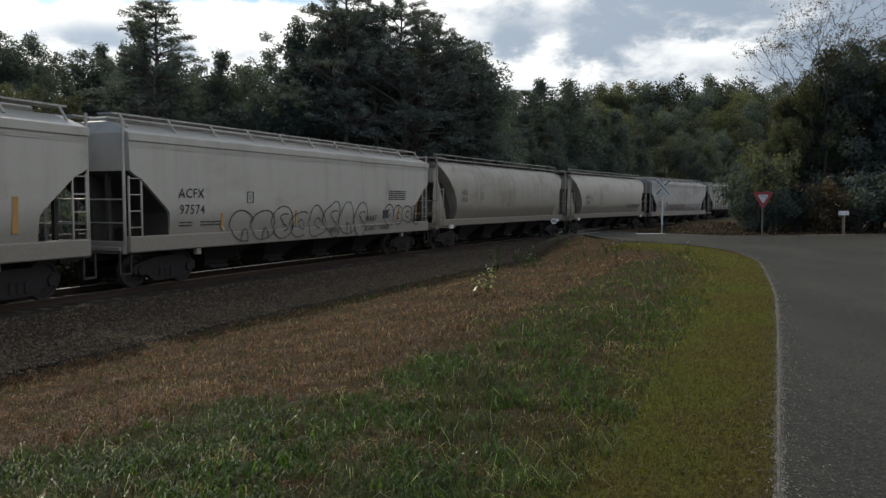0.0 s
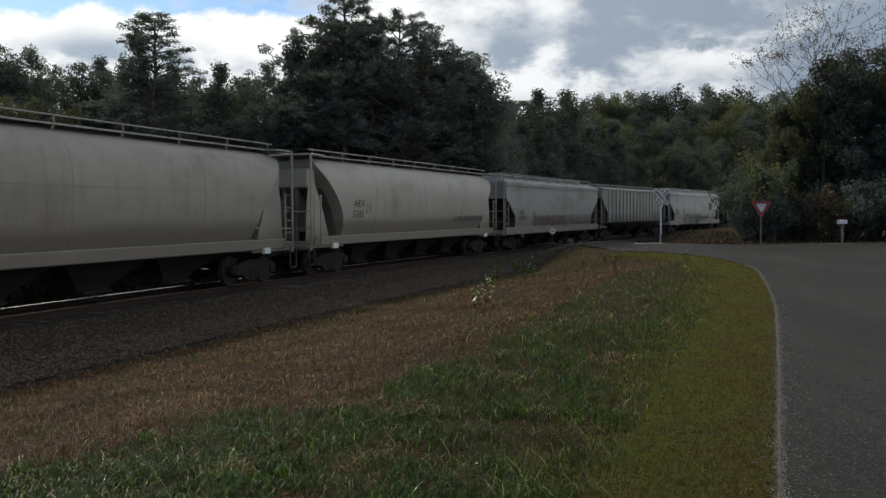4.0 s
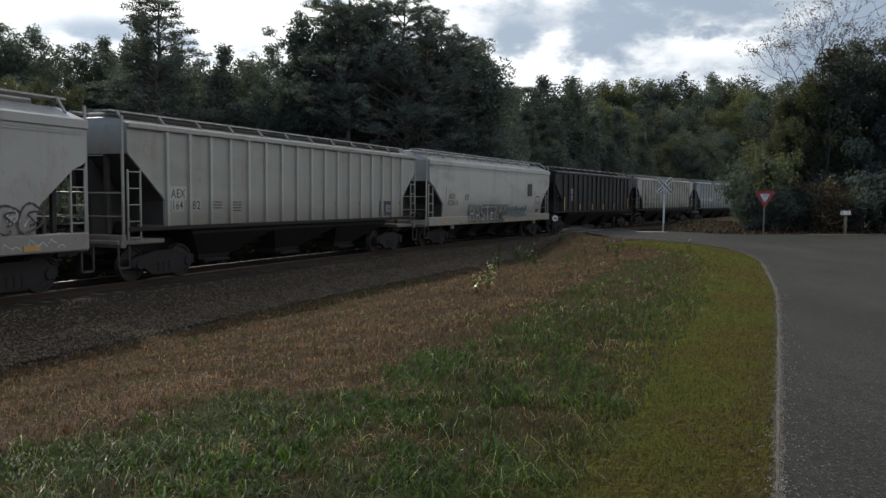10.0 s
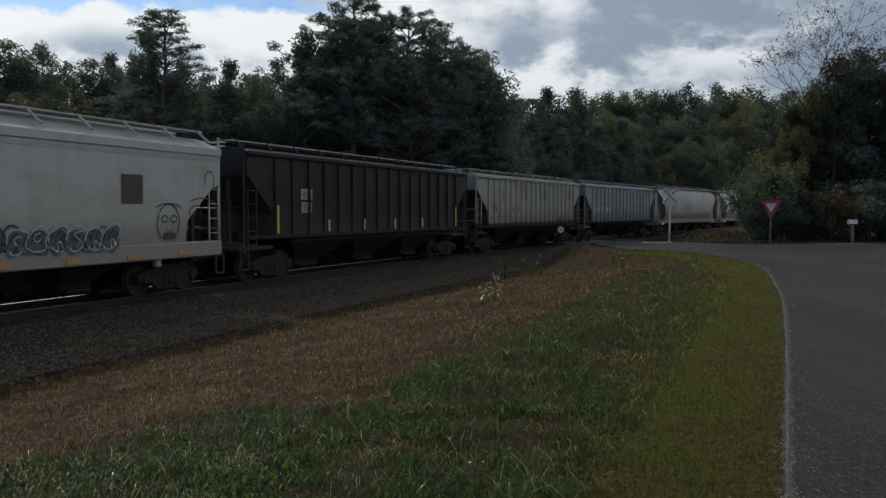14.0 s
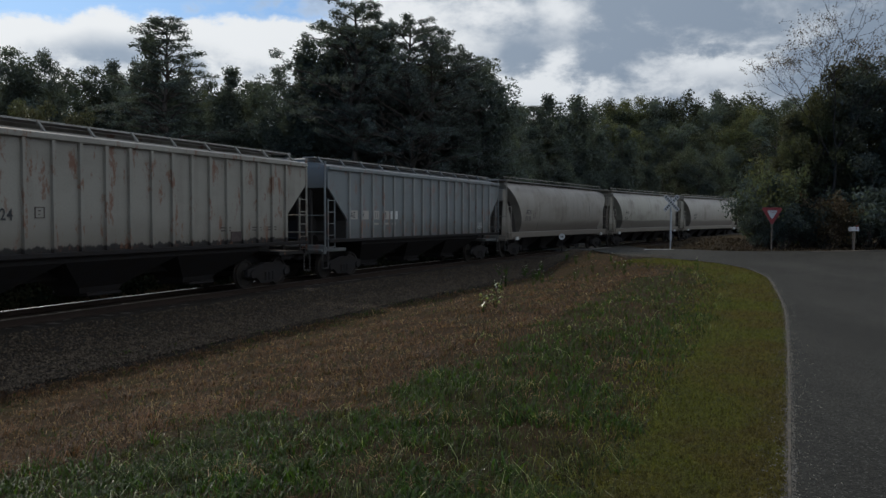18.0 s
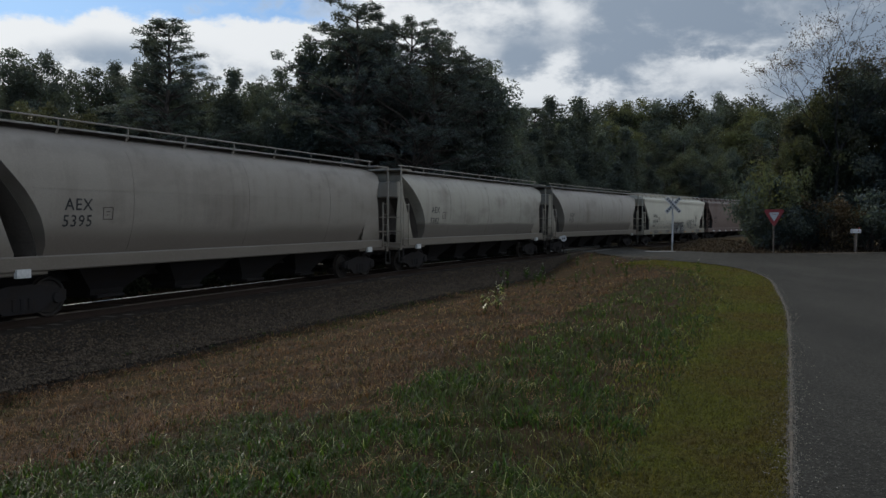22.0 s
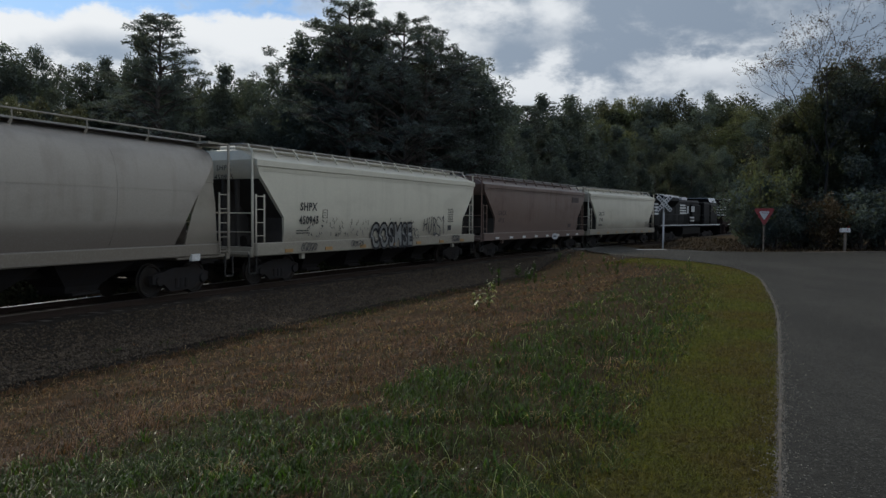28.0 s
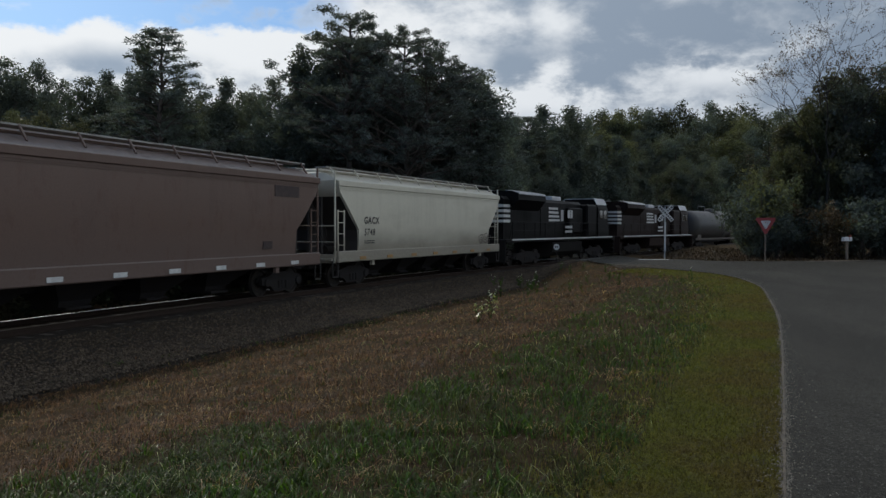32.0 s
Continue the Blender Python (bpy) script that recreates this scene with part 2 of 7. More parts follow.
WHEEL_STEEL = surface("wheel_steel", (0.022, 0.019, 0.017), 0.7, 0.3, other=(0.05, 0.035, 0.025), scale=4, fine=30)
GALV = surface("galvanised_steel", (0.42, 0.43, 0.43), 0.5, 0.6, other=(0.3, 0.3, 0.3), scale=5, fine=40)
GRATING = surface("weathered_running_board", (0.34, 0.33, 0.31), 0.6, 0.3, other=(0.2, 0.17, 0.14), scale=4, fine=40)
BLACK_INK = surface("black_stencil_paint", (0.025, 0.025, 0.027), 0.6, other=(0.06, 0.06, 0.06), scale=8, fine=50, bump=0)
WHITE_INK = surface("white_stencil_paint", (0.62, 0.62, 0.60), 0.6, other=(0.4, 0.4, 0.38), scale=8, fine=50, bump=0)
REFLECT_YELLOW = surface("yellow_reflective_strip", (0.62, 0.38, 0.06), 0.45, other=(0.4, 0.26, 0.08), scale=6, fine=40, bump=0)
REFLECT_ORANGE = surface("dull_orange_strip", (0.36, 0.20, 0.06), 0.6, other=(0.24, 0.16, 0.08), scale=6, fine=40, bump=0)
SIGN_RED = surface("red_sign_sheet", (0.24, 0.022, 0.024), 0.45, other=(0.20, 0.03, 0.03), scale=3, fine=30, bump=0.02)
SIGN_WHITE = surface("white_sign_sheet", (0.48, 0.48, 0.48), 0.45, other=(0.5, 0.5, 0.5), scale=3, fine=30, bump=0.02)
SIGN_BLACK = surface("black_sign_ink", (0.02, 0.02, 0.02), 0.5, scale=3, fine=30, bump=0)
POST_WOOD = surface("weathered_post_wood", (0.16, 0.13, 0.10), 0.9, other=(0.09, 0.075, 0.06), scale=3, fine=30, stretch=(4, 4, 0.6))
BARK = surface("bark", (0.085, 0.068, 0.055), 0.95, other=(0.05, 0.042, 0.036), scale=2, fine=14, stretch=(2, 2, 0.5), bump=0.8, bump_size=0.03)
PALE_BARK = surface("grey_bark", (0.045, 0.039, 0.034), 0.95, other=(0.03, 0.026, 0.023), scale=2, fine=14, stretch=(2, 2, 0.5), bump=0.6, bump_size=0.02)


def leaf(name, base, other, amount=0.6, thin=0.35, vary=0.45, spec=0.45, rough=0.5, trees=0.0, scale=0.35):
    return surface(name, base, rough, other=other, amount=amount, scale=scale, fine=8, bump=0, dark=0.8, per_island=vary, per_object=trees, thin=thin, spec=spec)


LEAF_PINE = leaf("pine_needles", (0.108, 0.126, 0.126), (0.114, 0.126, 0.116), thin=0.36, vary=0.2, spec=0.18, rough=0.7, trees=0.12)
LEAF_DARK = leaf("dark_broad_leaves", (0.106, 0.126, 0.118), (0.114, 0.126, 0.104), thin=0.36, vary=0.2, spec=0.18, rough=0.7, trees=0.2)
LEAF_MID = leaf("green_broad_leaves", (0.112, 0.122, 0.070), (0.124, 0.116, 0.062), thin=0.40, vary=0.3, spec=0.18, rough=0.65, trees=0.25)
LEAF_OLIVE = leaf("olive_hillside_leaves", (0.086, 0.100, 0.072), (0.104, 0.100, 0.064), thin=0.30, vary=0.35, spec=0.15, rough=0.65, trees=0.4)
LEAF_GOLD = leaf("yellowing_leaves", (0.105, 0.105, 0.060), (0.115, 0.095, 0.055), thin=0.3, vary=0.3, spec=0.15, trees=0.2)
LEAF_RUST = leaf("russet_leaves", (0.110, 0.074, 0.044), (0.085, 0.075, 0.042), thin=0.25, spec=0.15)
LEAF_CEDAR = leaf("cedar_foliage", (0.112, 0.114, 0.080), (0.120, 0.108, 0.070), thin=0.36, vary=0.2, spec=0.18, rough=0.7)
GRASS_GREEN = leaf("green_grass_blades", (0.036, 0.074, 0.010), (0.058, 0.052, 0.014), thin=0.5, vary=0.7, amount=0.7, rough=0.5, spec=0.12, scale=0.9)
GRASS_BROWN = leaf("dead_brown_grass", (0.152, 0.077, 0.037), (0.062, 0.034, 0.018), thin=0.3, vary=0.8, spec=0.10, scale=1.1)
GRASS_MOWN = leaf("mown_yellow_green_grass", (0.140, 0.142, 0.028), (0.150, 0.110, 0.036), amount=0.75, thin=0.45, vary=0.5, spec=0.10, scale=0.8)
GRASS_STRAW = leaf("dry_straw", (0.42, 0.29, 0.15), (0.26, 0.16, 0.08), thin=0.4, vary=0.7, spec=0.2)
# glossy, and pale enough to paint glints into the verge grass
GRASS_PALE = leaf("pale_glossy_blades", (0.26, 0.30, 0.12), (0.36, 0.33, 0.18), thin=0.45, vary=0.8, spec=0.6, rough=0.3)
WEED_LEAF = leaf("fresh_weed_leaves", (0.042, 0.086, 0.014), (0.062, 0.080, 0.018), thin=0.5, vary=0.5, spec=0.2, rough=0.5, scale=1.5)
# leaf colour darkened to stand in for shade below the cars
LEAF_SHADE_FILL = leaf("shade_coloured_brush_leaves", (0.030, 0.036, 0.022), (0.04, 0.036, 0.02), thin=0.0, spec=0.0)
# dry-grass brown with the far verge's shade put into the colour
SHADED_LITTER = leaf("litter_with_painted_shade", (0.070, 0.046, 0.028), (0.045, 0.036, 0.022), thin=0.15, vary=0.6, spec=0.08)
FLOWER = surface("white_weed_heads", (0.62, 0.62, 0.56), 0.8, scale=4, fine=20, bump=0, thin=0.4)


# ------------------------------------------------------------------ mesh helpers
class Shape:
    """Collects vertices and faces of one part."""

    def __init__(self):
        self.v, self.f = [], []

    def add(self, verts, faces):
        k = len(self.v)
        self.v += [tuple(p) for p in verts]
        self.f += [tuple(i + k for i in face) for face in faces]
        return self

    def box(self, x0, x1, y0, y1, z0, z1, bevel=0.0):
        b = min(bevel, (x1 - x0) / 3, (y1 - y0) / 3, (z1 - z0) / 3)
        if b <= 0:
            return self.add([(x, y, z) for z in (z0, z1) for y in (y0, y1) for x in (x0, x1)],
                            [(0, 2, 3, 1), (4, 5, 7, 6), (0, 1, 5, 4), (2, 6, 7, 3), (0, 4, 6, 2), (1, 3, 7, 5)])
        rings = []
        for z, i in ((z0, b), (z0 + b, 0), (z1 - b, 0), (z1, b)):
            a, c, d, e = x0 + i, x1 - i, y0 + i, y1 - i
            rings.append([(a + b - i, d, z), (c - b + i, d, z), (c, d + b - i, z), (c, e - b + i, z), (c - b + i, e, z), (a + b - i, e, z), (a, e - b + i, z), (a, d + b - i, z)])
        return self.loft(rings)

    def loft(self, rings, caps=True, closed=True):
        n = len(rings[0])
        verts = [p for r in rings for p in r]
        faces = []
        for j in range(len(rings) - 1):
            for i in range(n if closed else n - 1):
                a, b = j * n + i, j * n + (i + 1) % n
                faces.append((a, b, b + n, a + n))
        if caps:
            faces.append(tuple(range(n - 1, -1, -1)))
            faces.append(tuple(range((len(rings) - 1) * n, len(rings) * n)))
        return self.add(verts, faces)

    def tube(self, points, radius, n=6, r_end=None):
        points = [Vector(p) for p in points]
        rings = []
        for i, p in enumerate(points):
            d = (points[min(i + 1, len(points) - 1)] - points[max(i - 1, 0)]).normalized()
            side = d.cross(Vector((0, 0, 1)) if abs(d.z) < 0.9 else Vector((1, 0, 0))).normalized()
            up = side.cross(d)
            r = radius if r_end is None else radius + (r_end - radius) * i / (len(points) - 1)
            rings.append([p + r * (math.cos(2 * math.pi * k / n) * side + math.sin(2 * math.pi * k / n) * up) for k in range(n)])
        return self.loft(rings)

    def disc(self, centre, axis, profile, n=18):
        """A turned body: profile of (along the axis, radius)."""
        axis = Vector(axis).normalized()
        side = axis.cross(Vector((0, 0, 1)) if abs(axis.z) < 0.9 else Vector((1, 0, 0))).normalized()
        up = axis.cross(side)
        c = Vector(centre)
        return self.loft([[c + a * axis + r * (math.cos(2 * math.pi * k / n) * side + math.sin(2 * math.pi * k / n) * up) for k in range(n)] for a, r in profile])

    def prism(self, outline, y0, y1):
        """An outline in x and z, given depth along y."""
        return self.loft([[(x, y0, z) for x, z in outline], [(x, y1, z) for x, z in outline]])


def mesh_of(name, shape, material, smooth=None):
    me = bpy.data.meshes.new(name)
    me.from_pydata(shape.v, [], shape.f)
    bm = bmesh.new()
    bm.from_mesh(me)
    bmesh.ops.recalc_face_normals(bm, faces=bm.faces)
    bm.to_mesh(me)
    bm.free()
    if smooth:
        me.shade_smooth()
        me.set_sharp_from_angle(angle=radians(smooth))
    me.materials.append(material)
    return me


def quick_mesh(name, verts, faces, material, smooth=False):
    """A large mesh from arrays; all faces with the same number of corners."""
    me = bpy.data.meshes.new(name)
    verts, faces = np.asarray(verts, np.float32), np.asarray(faces, np.int32)
    k = faces.shape[1]
    me.vertices.add(len(verts)), me.loops.add(faces.size), me.polygons.add(len(faces))
    me.vertices.foreach_set("co", verts.ravel())
    me.loops.foreach_set("vertex_index", faces.ravel())
    me.polygons.foreach_set("loop_start", np.arange(0, faces.size, k, dtype=np.int32))
    if smooth:
        me.polygons.foreach_set("use_smooth", np.ones(len(faces), bool))
    me.update(calc_edges=True)
    me.materials.append(material)
    return me


def part(name, shape, material, parent, label="", smooth=None, at=None):
    data = shape if isinstance(shape, bpy.types.Mesh) else mesh_of(name, shape, material, smooth)
    ob = new(name, data)
    ob.parent = parent
    if at is not None:
        ob.matrix_basis = at
    return tagged(ob, label)


def thing(name, label, category, m=None, group="", kind=""):
    ob = new(name)
    if m is not None:
        ob.matrix_basis = m
    return tagged(ob, label, category, group, kind)


def smooth01(x, a, b):
    t = np.clip((np.asarray(x, float) - a) / (b - a), 0, 1)
    return t * t * (3 - 2 * t)


# ------------------------------------------------------------------ the plan
HEAD, OFFSET, BEND = 0.34060, 16.0423, 0.0031811     # the track's heading and distance at its foot point, and its curvature
RADIUS = 1 / BEND
FOOT = np.array((-OFFSET * math.cos(HEAD), OFFSET * math.sin(HEAD)))
HUB = FOOT + RADIUS * np.array((math.cos(HEAD), -math.sin(HEAD)))


def on_track(s, lat=0.0):
    """x, y at s metres along the track, lat metres off its middle towards the camera's side."""
    a = BEND * np.asarray(s, float)
    u, w = np.sin(a) * (RADIUS - lat), OFFSET - RADIUS + (RADIUS - lat) * np.cos(a)
    return u * math.sin(HEAD) - w * math.cos(HEAD), u * math.cos(HEAD) + w * math.sin(HEAD)


def off_track(x, y):
    return RADIUS - np.hypot(np.asarray(x) - HUB[0], np.asarray(y) - HUB[1])


EDGE_Y = np.array((-400, -60, -14, 0, 4.2, 7.7, 14.0, 22.2, 26.8, 30.5, 35.0, 39.4, 43.5, 48, 57, 67, 88, 140, 400))
EDGE_X = np.array((-140, -27, -5.9, 0.05, 1.84, 3.35, 6.0, 9.0, 10.0, 10.1, 8.6, 7.7, 7.8, 8.7, 10.3, 10.0, 4, -22, -160))


EDGE_FINE = np.arange(-400, 401, 0.25)
EDGE_LINE = np.interp(EDGE_FINE, EDGE_Y, EDGE_X)
for _ in range(3):
    EDGE_LINE = np.convolve(np.pad(EDGE_LINE, 5, mode="edge"), np.full(11, 1 / 11), "valid")


def road_edge(y):
    """x of the road's grass-side edge."""
    return np.interp(y, EDGE_FINE, EDGE_LINE)


def lumps(x, y, size, seed):
    """Cheap smooth unevenness, about -1 to 1."""
    r = np.random.RandomState(seed)
    out = 0
    for k in range(5):
        a, b, c = r.uniform(0, 2 * np.pi, 3)
        f = (0.6 + 0.35 * k) / size
        out = out + np.sin(f * (x * np.cos(a) + y * np.sin(a)) * 2 * np.pi + b) * np.cos(f * (y * np.cos(a + c) - x * np.sin(a + c)) * 5 + c) / (1 + 0.5 * k)
    return out / 2.2


def ground_z(x, y):
    x, y = np.asarray(x, float), np.asarray(y, float)
    q = off_track(x, y)
    road = 0.68 - 0.0033 * np.clip(y, 0, 60) - 0.06 * smooth01(y, 25, 45) * smooth01(x, 22, 14) - 0.45 * smooth01(y, 44, 56) * smooth01(x, 24, 16) + 0.012 * np.clip(x - 18, 0, 60)
    field = -0.45 + 1.12 * smooth01(q, 4.6, 15.6)
    d = road_edge(y) - x
    near = smooth01(-d, -4.5, -0.2)
    z = field + (road - field) * near
    z = z + 0.05 * lumps(x, y, 3.0, 3) * smooth01(d, 1.2, 4.0) * smooth01(q, 4.8, 6.5)
    beyond = smooth01(-q, 2.5, 6.0)
    hill = -0.35 + 0.10 * np.clip(-q - 14, 0, 120) + 0.3 * lumps(x, y, 16, 5)
    z = np.where(q < 2.5, z + (hill - z) * beyond, z)
    cross = smooth01(-d, -1.5, 0.0) * smooth01(x, 17.8, 16.2) * (y > 44)
    bed = np.where(q > 0, -0.45, -0.35)
    bank = smooth01(np.abs(q), 3.4, 1.7)
    inside = np.abs(q) < 3.4
    z = np.where(inside & (cross < 0.5), bed + (-0.17 - bed) * bank, z)
    z = np.where(cross >= 0.5, np.where(np.abs(q) < 6, -0.03, z), z)
    return z


# ------------------------------------------------------------------ ground, road, track
def lines(lo, hi, near_lo, near_hi, step, grow=1.22):
    out = list(np.arange(near_lo, near_hi + 1e-6, step))
    d = step
    while out[-1] < hi:
        d *= grow
        out.append(out[-1] + d)
    d = step
    while out[0] > lo:
        d *= grow
        out.insert(0, out[0] - d)
    return np.array(out)


def sheet(name, xs, ys, z_of, material, label, category):
    gx, gy = np.meshgrid(xs, ys)
    verts = np.stack([gx, gy, z_of(gx, gy)], -1).reshape(-1, 3)
    n = len(xs)
    i = (np.arange(len(ys) - 1)[:, None] * n + np.arange(n - 1)).ravel()
    me = quick_mesh(name, verts, np.stack([i, i + 1, i + 1 + n, i + n], -1), material, True)
    return tagged(new(name, me), label, category, kind="structure")


sheet("ground", lines(-2600, 2600, -26, 34, 0.5), lines(-2600, 2600, -4, 72, 0.5), lambda x, y: ground_z(x, y) - 0.05,
      SOIL, "grassy ground sloping down to the railway", "ground")


def road_band(name, left, right, ys, lift, material, label, category):
    """A strip between two lines x(y)."""
    k = 25
    ys = np.asarray(ys, float)
    a, b = np.array([float(left(y)) for y in ys])[:, None], np.array([float(right(y)) for y in ys])[:, None]
    x = a + (b - a) * np.linspace(0, 1, k)
    y = np.repeat(ys[:, None], k, 1)
    verts = np.stack([x, y, ground_z(x, y) + lift], -1).reshape(-1, 3)
    i = (np.arange(len(ys) - 1)[:, None] * k + np.arange(k - 1)).ravel()
    faces = np.stack([i, i + 1, i + 1 + k, i + k], -1)
    me = quick_mesh(name, verts, faces, material, True)
    return tagged(new(name, me), label, category, kind="structure")


def road_right(y):
    return float(np.interp(y, (-400, -60, 0, 8, 16, 24, 28.0, 33, 36, 40, 40.6, 42.5, 46, 57, 67, 88, 140), (-133, -20, 6.8, 10.2, 13.6, 18, 24, 60, 160, 160, 19, 14.4, 13.2, 14.7, 14.4, 9, -17)))


ROAD_YS = np.concatenate([np.linspace(-300, -20, 30), np.arange(-18, 72, 0.4), np.linspace(73, 135, 25)])
road_band("road", road_edge, road_right, ROAD_YS, 0.01, ASPHALT, "grey worn asphalt country road with a junction", "road")
road_band("road_shoulder", lambda y: road_edge(y) - 0.014 - 0.03 * max(0.0, lumps(y, 3 * y, 2.2, 64)), lambda y: road_edge(y) + 0.006 + 0.014 * lumps(2 * y, y, 1.3, 65), np.arange(-18, 46, 0.1), 0.022,
          EDGE_GRIT, "pale crumbled grit along the asphalt edge", "road edge")


def far_shoulder():
    """A strip of trodden dirt along the far side of the junction."""
    xs = np.arange(18.5, 110, 0.5)
    near, far = 40.0 + 0.12 * lumps(xs, xs * 0 + 40, 5.0, 61), 40.75 + 0.15 * lumps(xs, xs * 0 + 41, 3.0, 62)
    verts = np.concatenate([np.stack([xs, y, ground_z(xs, y) + 0.03], -1) for y in (near, far)])
    n = len(xs)
    k = np.arange(n - 1)
    me = quick_mesh("dirt_shoulder", verts, np.stack([k, k + 1, k + 1 + n, k + n], -1), EDGE_GRIT, True)
    tagged(new("dirt_shoulder", me), "pale dirt shoulder along the far road edge", "road edge", kind="structure")


far_shoulder()


def swept(name, profile, s0, s1, step, material, smooth=None):
    """A profile of (lat, z) carried along the track."""
    shape = Shape()
    rings = []
    for s in np.arange(s0, s1 + 1e-6, step):
        rings.append([(*map(float, on_track(s, lat)), z) for lat, z in profile])
    shape.loft(rings)
    return mesh_of(name, shape, material, smooth)


def ballast_bed():
    lats = np.concatenate([np.linspace(-4.2, 3.6, 27), np.linspace(3.8, 5.4, 8)])
    ss = np.concatenate([np.arange(-30, 60, 0.5), np.arange(60, 260, 2.0)])
    gs, gl = np.meshgrid(ss, lats, indexing="ij")
    x, y = on_track(gs, gl)
    z = ground_z(x, y)
    z = z + 0.02 * lumps(x, y, 0.9, 8) - 0.05 * smooth01(gl, 4.9, 5.4) - 0.06 * smooth01(-gl, 3.6, 4.2)
    z = np.where((x > road_edge(y) - 0.3) & (y < 80), z - 0.12, z)
    n = len(lats)
    i = (np.arange(len(ss) - 1)[:, None] * n + np.arange(n - 1)).ravel()
    me = quick_mesh("ballast_bed", np.stack([x, y, z], -1).reshape(-1, 3), np.stack([i, i + 1, i + 1 + n, i + n], -1), GRAVEL, True)
    return tagged(new("ballast_bed", me), "grey crushed-stone bed under the railway", "ballast", kind="structure")


ballast_bed()

railway = thing("railway_track", "curving single railway track on wooden ties", "track", kind="structure")
for side in (-0.7525, 0.7525):
    head = [(side - 0.034, -0.010), (side - 0.034, -0.004), (side - 0.028, 0.0), (side + 0.028, 0.0), (side + 0.034, -0.004), (side + 0.034, -0.010)]
    foot = [(side - 0.07, -0.17), (side - 0.07, -0.155), (side - 0.012, -0.13), (side - 0.012, -0.048), (side - 0.035, -0.040), (side - 0.035, -0.011),
            (side + 0.035, -0.011), (side + 0.035, -0.040), (side + 0.012, -0.048), (side + 0.012, -0.13), (side + 0.07, -0.155), (side + 0.07, -0.17)]
    rail = part("rail", swept("rail_web", foot, -40, 280, 1.0, RUSTY), None, railway, "rusty steel rail")
    part("rail_head", swept("rail_head", head, -40, 280, 1.0, STEEL_RAIL if side < 0 else DIMMED_RAIL, 30), None, rail, "polished bright rail head" if side < 0 else "rail head coloured dark for its dim reflection")

# panels of the level crossing
PANEL = surface("pale_crossing_panel", (0.17, 0.165, 0.155), 0.85, other=(0.10, 0.095, 0.09), scale=2, fine=30)
for lat0, lat1 in ((-1.55, -0.86), (-0.66, -0.02), (0.02, 0.66), (0.86, 1.55)):
    for k in range(3):
        s0 = 55.6 + 2.05 * k
        part("crossing_panel", swept("crossing_panel", [(lat0, -0.12), (lat0, -0.012), (lat1, -0.012), (lat1, -0.12)], s0, s0 + 2.0, 1.0, PANEL), None, railway, "pale level-crossing panel")


# ------------------------------------------------------------------ the train
# couplings, metres along the track at 0 s; the train runs towards smaller s
JOINS = [-3.3, 15.53, 34.66, 54.5, 73.43, 91.54, 109.47, 127.11, 145.37, 162.85, 180.53, 200.06, 219.0, 238.47, 257.46, 275.54, 292.85,
         314.77, 336.85, 354.25, 371.65, 389.05]
SPEED, GAIN = 7.520, 0.01822
VEHICLES, WHEELS = [], []          # (thing, middle at 0 s, truck spread), (wheelset, truck-space place, radius)


def gone(t):
    return SPEED * t + 0.5 * GAIN * t * t


def wheelset_mesh(radius):
    axle = Shape()
    axle.disc((0, -1.0, 0), (0, 1, 0), [(0, 0.05), (0, 0.075), (2.0, 0.075), (2.0, 0.05)], 10)
    for sy in (-1, 1):
        prof = [(0.0, 0.10), (0.0, radius - 0.05), (0.02, radius + 0.028), (0.05, radius + 0.025), (0.06, radius), (0.14, radius - 0.004), (0.14, radius - 0.06), (0.10, radius - 0.09), (0.09, 0.16), (0.15, 0.13), (0.15, 0.10)]
        axle.disc((0, sy * 0.69, 0), (0, sy, 0), prof, 24)
    return mesh_of("wheelset", axle, WHEEL_STEEL, 40)


WHEEL_R = 0.46
WHEELSET = wheelset_mesh(WHEEL_R)


def side_frame_mesh():
    s = Shape()
    out = [(-1.15, 0.62), (-1.15, 0.38), (-0.72, 0.36), (-0.45, 0.16), (0.45, 0.16), (0.72, 0.36), (1.15, 0.38), (1.15, 0.62), (0.6, 0.74), (0.3, 0.80), (-0.3, 0.80), (-0.6, 0.74)]
    s.prism(out, -0.07, 0.07)
    for x in (-0.9, 0.9):
        s.disc((x, -0.13, 0.46), (0, 1, 0), [(0, 0.05), (0, 0.13), (0.08, 0.15), (0.08, 0.05)], 12)
    for x in (-0.2, 0.0, 0.2):
        s.disc((x, -0.05, 0.24), (0, 0, 1), [(0, 0.075), (0.26, 0.075)], 8)
    return mesh_of("side_frame", s, BLACK_IRON)


SIDE_FRAME = side_frame_mesh()
FLIPPED_FRAME = SIDE_FRAME.copy()
FLIPPED_FRAME.transform(Matrix.Diagonal((1, -1, 1, 1)))
FLIPPED_FRAME.flip_normals()
BOLSTER = mesh_of("bolster", Shape().box(-0.22, 0.22, -1.05, 1.05, 0.42, 0.72, 0.04), BLACK_IRON)


def truck(car, x, axles=(-0.9, 0.9)):
    t = part("truck", BOLSTER, None, car, "black cast-steel wheel truck", at=pose(x, 0, 0))
    for y, data in ((-1.03, SIDE_FRAME), (1.03, FLIPPED_FRAME)):
        if len(axles) == 2:
            part("side_frame", data, None, t, at=pose(0, y, 0))
        else:
            part("side_frame", data, None, t, at=pose(0, y, 0) @ Matrix.Diagonal((1.75, 1, 1.05, 1)))
    for a in axles:
        w = part("wheelset", WHEELSET, None, t, at=pose(a, 0, WHEEL_R))
        WHEELS.append((w, a))
    return t


